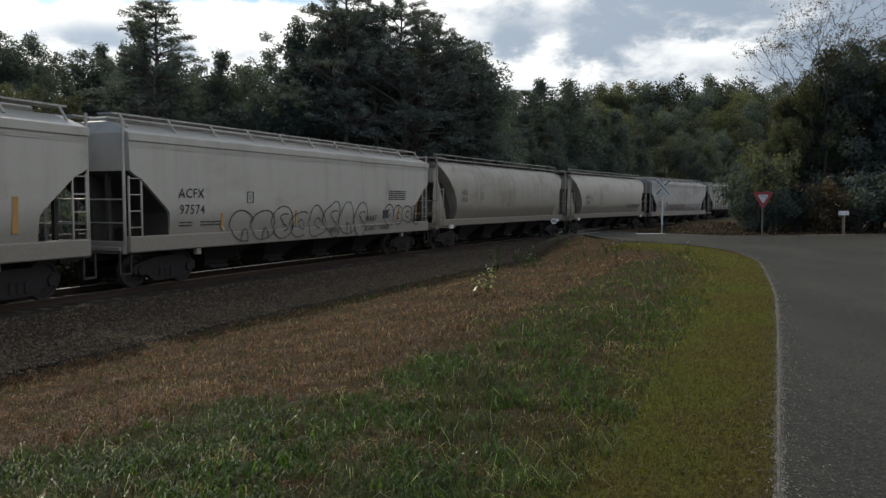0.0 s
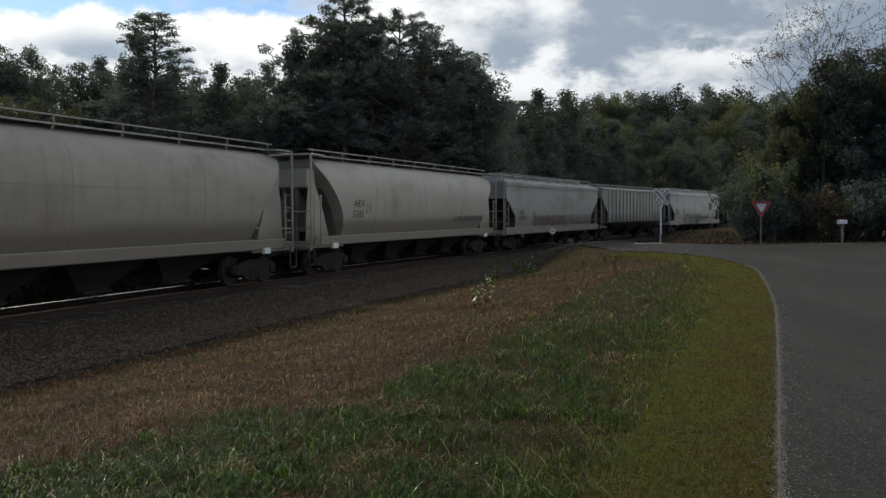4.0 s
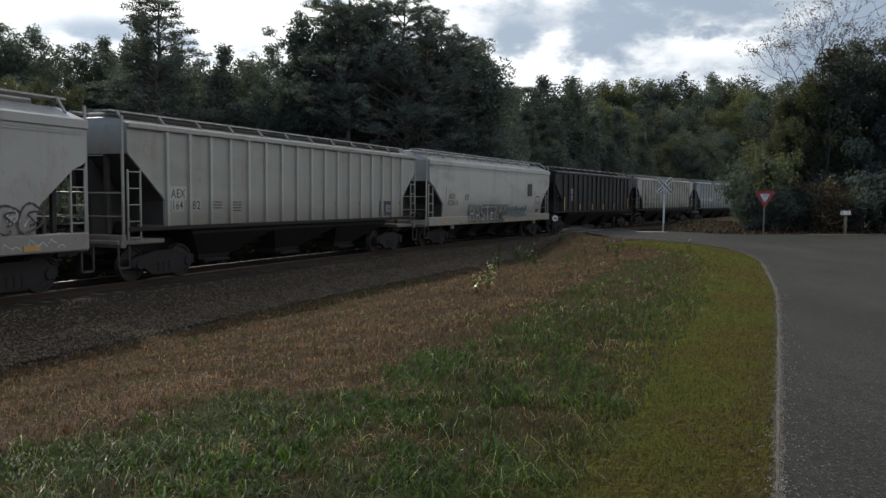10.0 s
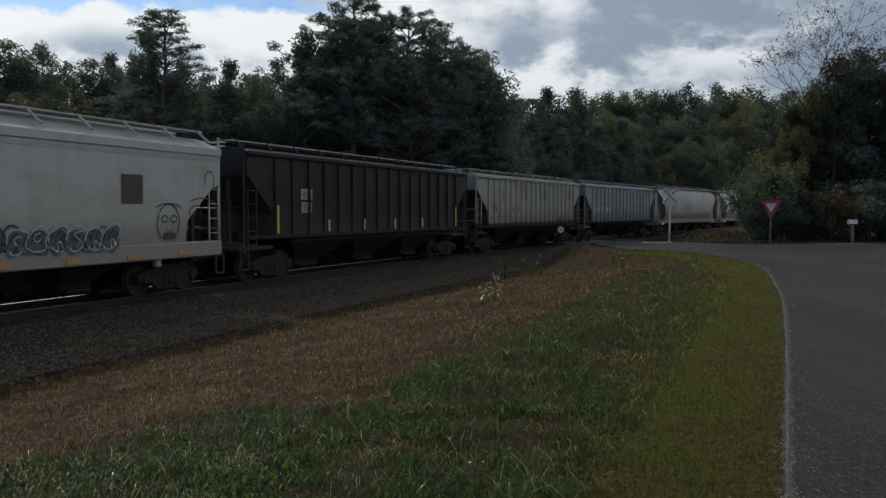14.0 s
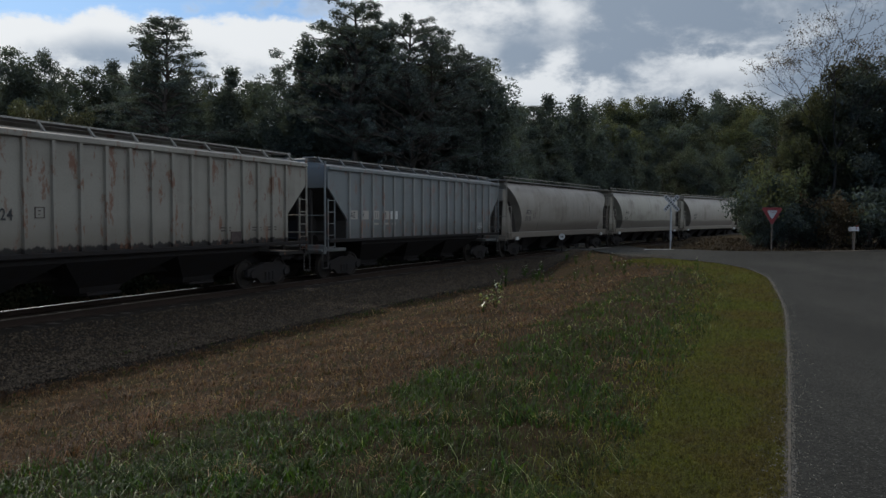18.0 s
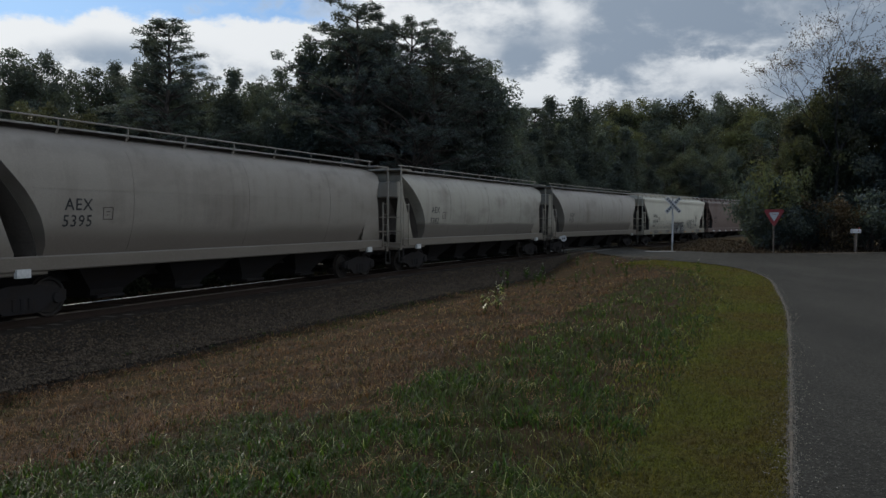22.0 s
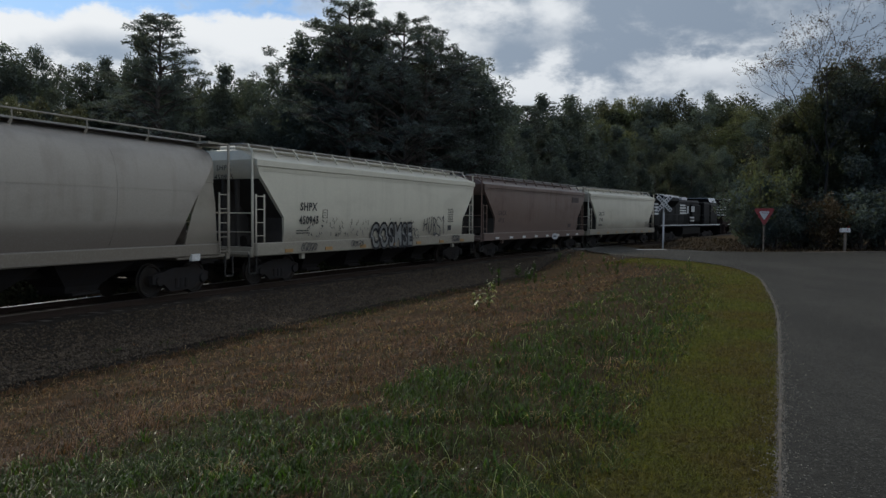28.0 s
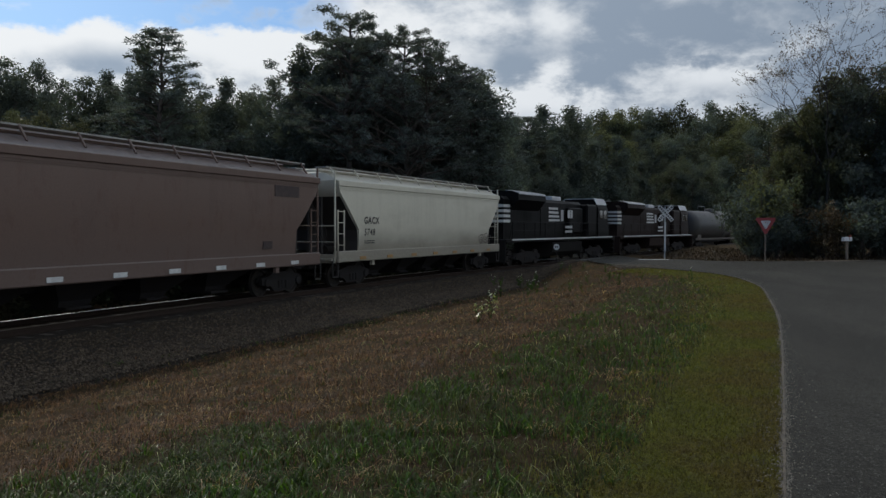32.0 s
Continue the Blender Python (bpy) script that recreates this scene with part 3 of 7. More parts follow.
def coupler_mesh():
    s = Shape()
    s.box(-0.75, 0.0, -0.09, 0.09, 0.78, 0.96, 0.02)
    s.prism([(-0.05, 0.74), (0.18, 0.74), (0.30, 0.80), (0.30, 0.98), (0.18, 1.02), (-0.05, 1.02)], -0.17, 0.12)
    return mesh_of("coupler", s, BLACK_IRON)


COUPLER = coupler_mesh()


def ladder_mesh(name, material, z0, z1, width=0.42, step=0.38):
    s = Shape()
    for x in (0, width):
        s.box(x - 0.022, x + 0.022, -0.02, 0.02, z0, z1)
    k = int((z1 - z0) / step)
    for i in range(k + 1):
        z = z0 + 0.06 + (z1 - z0 - 0.12) * i / k
        s.box(0, width, -0.014, 0.014, z - 0.014, z + 0.014)
    return mesh_of(name, s, material)


def lettering(parent, text, x, z, size, width, ink, name="lettering", plate=None, lean=0.0, wide=1.0, bold=0.012, lift=0.012, label="", round_line=0.0):
    """Stencilled writing on the near side, laid onto the side's own curve y = -width(z)."""
    curve = bpy.data.curves.new(name, "FONT")
    curve.body, curve.size, curve.resolution_u = text, size * 1.38, 7 if round_line else 2
    curve.space_character, curve.offset = 1.12, bold * size
    curve.bevel_depth, curve.bevel_resolution = round_line, 2
    tmp = bpy.data.objects.new(name, curve)
    scene.collection.objects.link(tmp)
    me = bpy.data.meshes.new_from_object(tmp)
    bpy.data.objects.remove(tmp)
    for v in me.vertices:
        px, pz = v.co.x * wide + lean * v.co.y, v.co.y
        v.co = (x + px, -width(z + pz) - lift, z + pz)
    me.materials.clear()
    me.materials.append(ink)
    if plate:
        xs = [v.co.x for v in me.vertices]
        patch_on(parent, min(xs) - 0.06, max(xs) + 0.06, z - 0.07, z + size + 0.07, width, plate, "number_board")
    return part(name, me, None, parent, label)


def end_lettering(parent, words, x, z, size, plate=None):
    """Writing on the end sheet that faces along the track."""
    for k, word in enumerate(words):
        mark = lettering(parent, word, 0, 0, size, lambda q: 0.0, BLACK_INK)
        for v in mark.data.vertices:
            v.co = (-x - 0.015, 1.0 - v.co.x - 0.0, z - 0.30 * k + v.co.z)
        ys = [v.co.y for v in mark.data.vertices]
        shift = -0.25 - (min(ys) + max(ys)) / 2
        for v in mark.data.vertices:
            v.co.y += shift
        if plate:
            part("number_board", Shape().box(-x - 0.01, -x + 0.01, min(ys) + shift - 0.07, max(ys) + shift + 0.07, z - 0.30 * k - 0.05, z - 0.30 * k + size + 0.05), plate, parent)


def patch_on(parent, x0, x1, z0, z1, width, ink, name="panel_mark", lift=0.007, label=""):
    """A flat mark on the curved side, with a little thickness."""
    s = Shape()
    k = 4
    rows = []
    for i in range(k + 1):
        z = z0 + (z1 - z0) * i / k
        y = -width(z)
        rows.append([(x0, y - lift, z), (x1, y - lift, z), (x1, y + 0.01, z), (x0, y + 0.01, z)])
    s.loft(rows)
    return part(name, s, ink, parent, label)


def tag_strokes(parent, strokes, width, thick, ink, label="", name="graffiti", lift=0.010):
    """Sprayed lines: ribbons of (x, z) points on the side."""
    for j, line in enumerate(strokes):
        s = Shape()
        pts = [Vector(p) for p in line]
        left, right = [], []
        for i, p in enumerate(pts):
            d = pts[min(i + 1, len(pts) - 1)] - pts[max(i - 1, 0)]
            d = d.normalized() if d.length > 0 else Vector((1, 0))
            nrm = Vector((-d.y, d.x)) * thick * (0.35 + 0.3 * math.sin(i * 1.7 + j) ** 2)
            left.append(p + nrm), right.append(p - nrm)
        k = len(s.v)
        for a, b in zip(left, right):
            for q in (a, b):
                s.v.append((q.x, -width(q.y) - lift - 0.0006 * (j % 5), q.y))
        for i in range(len(pts) - 1):
            s.f.append((k + 2 * i, k + 2 * i + 1, k + 2 * i + 3, k + 2 * i + 2))
        part(name, s, ink, parent, label)


def arc_points(cx, cz, rx, rz, a0, a1, n=12, tilt=0.0):
    out = []
    for i in range(n + 1):
        a = radians(a0 + (a1 - a0) * i / n)
        out.append((cx + rx * math.cos(a) + tilt * rz * math.sin(a), cz + rz * math.sin(a)))
    return out


def bubble_row(x0, x1, z0, z1, count, rng, tilt=0.15):
    """Rounded throw-up letters side by side: a swollen outline each, with a counter, a notch or a tail."""
    out = []
    w = (x1 - x0) / count
    for i in range(count):
        cx = x0 + w * (i + 0.5)
        h = (z1 - z0) * rng.uniform(0.82, 1.08)
        cz = z0 + h / 2
        k, phase, swell = rng.choice((2, 3)), rng.uniform(0, 6.28), rng.uniform(0.06, 0.16)
        loop = []
        for n in range(25):
            a = 2 * math.pi * n / 24
            r = 1 + swell * math.sin(k * a + phase)
            loop.append((cx + w * 0.54 * r * math.cos(a) + tilt * h * 0.5 * math.sin(a), cz + h * 0.5 * r * math.sin(a)))
        cut = rng.randrange(4)
        out.append(loop if cut else loop[rng.randint(1, 4):21])
        form = rng.randrange(3)
        if form == 0:
            out.append(arc_points(cx + w * rng.uniform(-0.08, 0.08), cz + h * rng.uniform(-0.05, 0.12), w * 0.18, h * 0.17, rng.uniform(0, 90), rng.uniform(260, 400), 9, tilt))
        elif form == 1:
            out.append(arc_points(cx, z0 - h * 0.02, w * 0.17, h * 0.42, 175, 15, 8, tilt))
        else:
            out.append(arc_points(cx + w * 0.2, cz + h * 0.14, w * 0.3, h * 0.10, 60, 230, 7, tilt) + arc_points(cx - w * 0.05, cz - h * 0.15, w * 0.3, h * 0.10, 60, -80, 6, tilt))
    return out


def throw_up(parent, word, x0, x1, z, size, width, face, line, label, lean=0.12, fat=0.09):
    """A sprayed word: a pale face inside thick rounded dark outlines, set to the given length."""
    def make(ink, lift, bold, round_line):
        mark = lettering(parent, word, 0, 0, size, lambda q: 0.0, ink, "graffiti", lean=lean, bold=bold, label=label, round_line=round_line)
        for v in mark.data.vertices:
            zz = z + v.co.z
            v.co = (x0 + (v.co.x - span[0]) * (x1 - x0) / (span[1] - span[0]) if span else v.co.x, -width(zz) - lift, zz)
        return [v.co.x for v in mark.data.vertices], mark
    span = None
    xs, probe = make(line, 0.011, 0.03, fat * size)
    span = (min(xs), max(xs))
    for v in probe.data.vertices:
        v.co.x = x0 + (v.co.x - span[0]) * (x1 - x0) / (span[1] - span[0])
    make(face, 0.016, 0.02, 0.001)


def bubble_fill(parent, x0, x1, z0, z1, count, width, ink, rng, label=""):
    """Rounded filled forms behind sprayed outlines."""
    w = (x1 - x0) / count
    for i in range(count):
        s = Shape()
        ring = arc_points(x0 + w * (i + 0.5), (z0 + z1) / 2, w * 0.56, (z1 - z0) * rng.uniform(0.44, 0.5), 0, 345, 16, 0.12)
        k = len(s.v)
        s.v += [(x, -width(z) - 0.005 - 0.0004 * (i % 3), z) for x, z in ring]
        s.f.append(tuple(range(k, k + len(ring))))
        part("graffiti", s, ink, parent, label)


def hopper_bays(car, count, span, top, depth_w, material, low=0.32):
    for i in range(count):
        x = -span / 2 + span * (i + 0.5) / count
        h = span / count / 2
        s = Shape()
        s.loft([[(x - h * a, -b, z), (x + h * a, -b, z), (x + h * a, b, z), (x - h * a, b, z)] for a, b, z in ((0.34, 0.42, low), (0.38, 0.5, low + 0.16), (1.0, depth_w, top - 0.25), (1.0, depth_w, top))])
        bay = part("hopper_bay", s, material, car)
        part("outlet_gate", Shape().box(x - h * 0.3, x + h * 0.3, -0.62, 0.62, low - 0.07, low + 0.02, 0.02), BLACK_IRON, bay)


def body_rings(levels, half):
    s = Shape()
    s.loft([[(-half + e, -w, z), (half - e, -w, z), (half - e, w, z), (-half + e, w, z)] for z, w, e in levels])
    return s


def freight_car(i, name, label, spread_in=2.35):
    a, b = JOINS[i], JOINS[i + 1]
    car = thing(name, label, "freight car", group="cars of the train")
    length = b - a
    half_trucks = length / 2 - spread_in
    VEHICLES.append((car, (a + b) / 2, half_trucks))
    for sx in (-1, 1):
        truck(car, sx * half_trucks)
        part("coupler", COUPLER, None, car, at=pose(sx * (length / 2 - 0.28), 0, 0, 0, 0, 0 if sx > 0 else 180))
    return car, length


def roof_walk(car, half, z, lat, material, posts, handrail=0.0, width=0.5, post_from=4.1, slant=0.25, hatches=True, roof=4.33):
    """Running boards each side of the hatches, on brackets, some with a rail."""
    for sy in (-1, 1):
        board = part("running_board", Shape().box(-half, half, sy * lat - width / 2, sy * lat + width / 2, z, z + 0.045), GRATING, car, "metal running board along the roof")
        for k in range(posts):
            x = -half + 0.25 + (2 * half - 0.5) * k / (posts - 1)
            s = Shape().tube([(x, sy * (lat + width / 2 + slant), post_from), (x, sy * (lat + width / 2), z + 0.02)], 0.035, 5)
            part("bracket", s, material, board)
        if handrail:
            s = Shape().tube([(-half, sy * (lat + width / 2), z + handrail), (half, sy * (lat + width / 2), z + handrail)], 0.022, 5)
            for k in range(posts):
                x = -half + 0.25 + (2 * half - 0.5) * k / (posts - 1)
                s.tube([(x, sy * (lat + width / 2), z), (x, sy * (lat + width / 2), z + handrail)], 0.018, 5)
            part("handrail", s, material, board)
    if hatches:
        part("hatch_trough", Shape().box(-half + 0.4, half - 0.4, -0.36, 0.36, roof - 0.05, roof + 0.17, 0.05), material, car)


def end_gear(car, half, material, ladder, rail_z=2.35, top=4.4, post_y=1.42, plat=1.5, post_in=0.0):
    """Corner posts, ladders, platforms and the cross railing at both ends."""
    for sx in (-1, 1):
        e = sx * half
        x0, x1 = sorted((e - sx * plat, e + sx * 0.12))
        part("end_platform", Shape().box(x0, x1, -1.35, 1.35, 1.02, 1.14, 0.02), material, car)
        x0, x1 = sorted((e - sx * 0.10, e + sx * 0.06))
        part("end_sill", Shape().box(x0, x1, -1.42, 1.42, 0.95, 1.28, 0.02), material, car)
        for sy in (-1, 1):
            part("corner_post", Shape().tube([(e - sx * post_in, sy * post_y, 1.1), (e - sx * post_in, sy * post_y, top)], 0.042, 6), material, car)
            part("ladder", ladder, None, car, at=pose(e - sx * (0.10 if sx < 0 else 0.52), sy * (post_y + 0.06), 0))
            part("grab_step", Shape().box(e - 0.2, e + 0.2, sy * 1.42 - 0.02, sy * 1.42 + 0.02, 0.42, 0.47).box(e - 0.2, e - 0.16, sy * 1.42 - 0.02, sy * 1.42 + 0.02, 0.42, 1.05).box(e + 0.16, e + 0.2, sy * 1.42 - 0.02, sy * 1.42 + 0.02, 0.42, 1.05), SLOPE_DARK, car)
        s = Shape().tube([(e, -post_y, rail_z), (e, post_y, rail_z)], 0.022, 5)
        s.tube([(e, -post_y, rail_z - 0.6), (e, post_y, rail_z - 0.6)], 0.018, 5)
        part("cross_railing", s, material, car)
    part("brake_cylinder", Shape().disc((-half + 0.9, -0.3, 1.42), (1, 0, 0), [(0, 0.05), (0, 0.18), (0.5, 0.18), (0.5, 0.05)], 12), BLACK_IRON, car)
    part("air_reservoir", Shape().disc((half - 1.5, 0.2, 1.40), (0, 1, 0), [(-0.45, 0.05), (-0.4, 0.2), (0.4, 0.2), (0.45, 0.05)], 12), BLACK_IRON, car)
    part("brake_wheel", Shape().disc((half + 0.08, 0.0, 2.6), (1, 0, 0), [(0, 0.2), (0, 0.26), (0.04, 0.26), (0.04, 0.2)], 14), material, car)


def centre_sill(car, length):
    part("centre_sill", Shape().box(-length / 2 + 0.6, length / 2 - 0.6, -0.25, 0.25, 0.72, 1.12, 0.02), BLACK_IRON, car)


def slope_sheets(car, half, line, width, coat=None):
    """Dark sloping end sheets, and the web plate under them."""
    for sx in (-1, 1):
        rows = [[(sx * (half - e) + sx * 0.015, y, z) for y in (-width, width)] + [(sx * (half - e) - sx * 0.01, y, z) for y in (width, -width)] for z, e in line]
        part("slope_sheet", Shape().loft(rows), coat or SLOPE_DARK, car, "sloping end sheet")
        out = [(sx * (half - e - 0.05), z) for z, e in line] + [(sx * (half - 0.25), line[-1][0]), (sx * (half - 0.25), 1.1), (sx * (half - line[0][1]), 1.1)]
        part("web_plate", Shape().prism(out, -0.04, 0.04), coat or SLOPE_DARK, car)
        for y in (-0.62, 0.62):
            part("end_strut", Shape().box(*sorted((sx * (half - 0.30), sx * (half - 0.18))), y - 0.05, y + 0.05, 1.1, line[-1][0]), coat or SLOPE_DARK, car)


def flat_hopper(i, paint, label, bays=4, ink=BLACK_INK, sill_paint=None, rail=0.0, posts=11, slant=0.25, curved=False):
    """Smooth flat-sided covered hopper with a deep side sill and cut-away ends."""
    car, length = freight_car(i, "hopper_car", label)
    half = length / 2 - 0.62
    centre_sill(car, length)
    if curved:
        ends = [(1.37, 1.46, 1.50), (1.75, 1.50, 1.52), (2.20, 1.53, 1.50), (2.50, 1.55, 1.20), (2.92, 1.56, 0.80), (3.20, 1.56, 0.55), (3.45, 1.55, 0.30), (3.70, 1.54, 0.13), (4.05, 1.52, 0.06)]
    else:
        ends = [(1.37, 1.46, 1.50), (1.75, 1.50, 1.50), (1.98, 1.52, 1.48), (2.12, 1.53, 1.36), (2.88, 1.54, 0.48), (2.98, 1.54, 0.24), (3.08, 1.54, 0.10), (4.05, 1.54, 0.06)]
    part("body", body_rings(ends + [(4.36, 0.80, 0.2), (4.40, 0.4, 0.3)], half), paint, car, smooth=25)
    for sy in (-1, 1):
        y0, y1 = sorted((sy * 1.52, sy * 1.585))
        part("eave_rail", Shape().box(-half + 0.04, half - 0.04, y0, y1, 3.83, 4.05, 0.02), paint, car)
        for zz in (3.69, 3.75):
            y0, y1 = sorted((sy * 1.53, sy * 1.556))
            part("eave_strip", Shape().box(-half + 0.15, half - 0.15, y0, y1, zz, zz + 0.03), paint, car)
        y0, y1 = sorted((sy * 1.30, sy * 1.565))
        part("side_sill", Shape().box(-half + 0.05, half - 0.05, y0, y1, 0.98, 1.40, 0.03), sill_paint or paint, car)
        for sx in (-1, 1):
            part("jacking_pad", Shape().box(sx * (half - 2.6) - 0.09, sx * (half - 2.6) + 0.09, sy * 1.45 - 0.06, sy * 1.45 + 0.06, 0.80, 1.0), sill_paint or paint, car)
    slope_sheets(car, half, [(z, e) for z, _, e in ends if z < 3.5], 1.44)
    hopper_bays(car, bays, length - 7.4, 1.42, 1.3, BLACK_IRON)
    roof_walk(car, half - 0.1, 4.54, 0.70, paint, posts, rail, slant=slant, post_from=4.20, roof=4.38)
    end_gear(car, half, paint, LADDERS[paint.name])
    return car, half, (lambda z: 1.60 if z > 3.80 else (1.585 if z < 1.47 else 1.505 + 0.06 * min(1, max(0, (z - 1.5) / 1.2))))


def round_width(z):
    zs = (1.30, 1.45, 1.70, 2.0, 2.3, 2.7, 3.1, 3.5, 3.8, 4.05, 4.2, 4.32)
    ws = (1.12, 1.24, 1.36, 1.46, 1.52, 1.555, 1.55, 1.49, 1.39, 1.22, 1.02, 0.72)
    return float(np.interp(z, zs, ws))


def round_hopper(i, paint, label, bays=4, rail=0.22, side=None):
    """Barrel-sided covered hopper with sloping ends and plates below them."""
    car, length = freight_car(i, "hopper_car", label)
    half = length / 2 - 0.62
    centre_sill(car, length)
    ends = ((1.42, 2.17), (1.7, 2.13), (2.0, 2.03), (2.3, 1.90), (2.6, 1.72), (2.9, 1.50), (3.2, 1.24), (3.5, 0.97), (3.75, 0.74), (3.95, 0.60), (4.1, 0.56), (4.22, 0.60), (4.3, 0.7), (4.36, 0.85))
    part("body", body_rings([(z, round_width(z) if z < 4.33 else 0.4, e) for z, e in ends], half), side or paint, car, smooth=35)
    part("roof_ridge", Shape().box(-half + 0.75, half - 0.75, -0.55, 0.55, 4.30, 4.42, 0.05), paint, car)
    for sy in (-1, 1):
        y0, y1 = sorted((sy * 1.22, sy * 1.40))
        part("side_sill", Shape().box(-half + 0.35, half - 0.35, y0, y1, 1.10, 1.44, 0.03), paint, car)
        for sx in (-1, 1):
            e = sx * half
            out = [(e - sx * 0.45, 4.0), (e - sx * 0.75, 3.3), (e - sx * 1.25, 2.3), (e - sx * 1.55, 1.5), (e - sx * 1.55, 1.16), (e - sx * 0.12, 1.16), (e - sx * 0.20, 2.6)]
            y0, y1 = sorted((sy * 1.06, sy * 1.09))
            part("end_plate", Shape().prism(out, y0, y1), paint, car)
            part("placard_holder", Shape().box(e - sx * 1.52 - 0.17, e - sx * 1.52 + 0.17, sy * 1.40 - 0.05, sy * 1.40 + 0.05, 0.98, 1.17), WHITE_INK, car)
    for sx in (-1, 1):
        e = sx * half
        x0, x1 = sorted((e - sx * 0.75, e - sx * 0.25))
        part("end_bulkhead", Shape().box(x0, x1, -1.1, 1.1, 3.2, 3.9, 0.05), paint, car)
        x0, x1 = sorted((e - sx * 0.9, e + sx * 0.06))
        part("roof_end_walk", Shape().box(x0, x1, -1.40, 1.40, 4.36, 4.42), paint, car)
    slope_sheets(car, half, [(z, e) for z, e in ends if z < 3.4], 1.04, SLOPE_DUST)
    for k in range(1, 4):
        x = -half + 2 * half * k / 4
        part("weld_seam", Shape().loft([[(x - 0.018, -round_width(z) - 0.006, z), (x + 0.018, -round_width(z) - 0.006, z), (x + 0.018, -round_width(z) + 0.01, z), (x - 0.018, -round_width(z) + 0.01, z)] for z in np.linspace(1.5, 4.15, 14)]), side or paint, car)
    part("weld_seam", Shape().box(-half + 1.7, half - 1.7, -round_width(2.95) - 0.007, -round_width(2.95) + 0.02, 2.935, 2.96), side or paint, car)
    hopper_bays(car, bays, length - 7.6, 1.45, 1.1, BLACK_IRON)
    roof_walk(car, half - 0.5, 4.38, 0.72, paint, 9, rail, slant=-0.12, post_from=4.2)
    end_gear(car, half, paint, LADDERS[paint.name], top=4.4, plat=2.2)
    return car, half, round_width


def ribbed_hopper(i, paint, label, bays=3, ribs=17, low=BLACK_IRON, rail=True, rib_paint=None, first=1.46):
    """Covered hopper with outside posts, short sides and open hoppers below."""
    car, length = freight_car(i, "hopper_car", label)
    half = length / 2 - 0.62
    centre_sill(car, length)
    part("body", body_rings([(1.45, 1.44, 1.40), (2.15, 1.46, 1.40), (2.32, 1.46, 1.26), (3.35, 1.46, 0.14), (3.45, 1.46, 0.12), (4.06, 1.46, 0.12), (4.14, 1.40, 0.15), (4.28, 0.8, 0.2), (4.32, 0.3, 0.3)], half), paint, car, smooth=25)
    for sy in (-1, 1):
        y0, y1 = sorted((sy * 1.45, sy * 1.56))
        part("top_chord", Shape().box(-half + 0.1, half - 0.1, y0, y1, 3.99, 4.13, 0.02), paint, car)
        y0, y1 = sorted((sy * 1.40, sy * 1.54))
        part("side_sill", Shape().box(-half + 0.1, half - 0.1, y0, y1, 1.36, 1.48, 0.02), low, car)
        for k in range(ribs):
            x = -half + first + (2 * half - 2 * first) * k / (ribs - 1)
            y0, y1 = sorted((sy * 1.45, sy * 1.545))
            part("side_post", Shape().box(x - 0.045, x + 0.045, y0, y1, 1.48, 3.99), rib_paint or paint, car)
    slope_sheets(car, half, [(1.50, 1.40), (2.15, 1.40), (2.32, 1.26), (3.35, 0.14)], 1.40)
    hopper_bays(car, bays, length - 6.4, 1.47, 1.34, low, 0.36)
    roof_walk(car, half - 0.1, 4.44, 0.62, paint, 12, 0.0, slant=0.30, post_from=4.14, roof=4.31)
    end_gear(car, half, paint, LADDERS[paint.name], top=4.3)
    return car, half, (lambda z: 1.465)


def paint_and_ladder(name, *args, **kw):
    m = car_paint(name, *args, **kw)
    LADDERS[m.name] = ladder_mesh("ladder", m, 1.15, 2.95)
    return m


LADDERS = {}
SLOPE_DUST = surface("dusty_slope_sheet", (0.13, 0.115, 0.10), 0.9, other=(0.07, 0.062, 0.054), scale=1.5, fine=20)
SLOPE_DARK = surface("dark_slope_sheet", (0.036, 0.032, 0.029), 0.9, other=(0.022, 0.02, 0.018), scale=1.5, fine=20)
WHITE_WORN = paint_and_ladder("worn_white_car_paint", (0.60, 0.57, 0.53), dirty=0.42, seed=1)
GREY_TAN = paint_and_ladder("dusty_grey_car_paint", (0.47, 0.425, 0.375), dirty=0.62, seed=2, band=(1.3, 2.3))
CREAM = paint_and_ladder("cream_car_paint", (0.58, 0.53, 0.45), dirty=0.50, seed=3, band=(1.3, 2.3))
CREAM_BAND = car_paint("cream_paint_with_dirt_band", (0.58, 0.53, 0.47), grime=(0.125, 0.10, 0.08), dirty=0.62, seed=3, band=(1.80, 2.22), ragged=0.3)
TAN_BAND = car_paint("grey_paint_with_dirt_band", (0.47, 0.425, 0.375), grime=(0.12, 0.095, 0.075), dirty=0.66, seed=2, band=(1.75, 2.3), ragged=0.4)
RIB_BLUE_POST = car_paint("weathered_post_paint", (0.42, 0.43, 0.43), dirty=0.5, seed=15, rust=0.6)
RIB_LIGHT = car_paint("pale_post_paint", (0.54, 0.53, 0.50), dirty=0.35, seed=5)
SOOTY = car_paint("cream_paint_with_soot_streaks", (0.66, 0.62, 0.54), grime=(0.11, 0.09, 0.075), dirty=0.8, seed=31, band=(1.95, 2.16), ragged=0.25, streaky=0.3)
WHITE_SOOTY = paint_and_ladder("sooty_white_car_paint", (0.56, 0.55, 0.52), grime=(0.14, 0.115, 0.09), dirty=0.62, band=(1.3, 2.7), ragged=1.3, seed=21)
LIGHT_GREY = paint_and_ladder("light_grey_car_paint", (0.47, 0.455, 0.44), grime=(0.13, 0.11, 0.095), band=(1.3, 2.6), dirty=0.55, seed=4, rust=0.25)
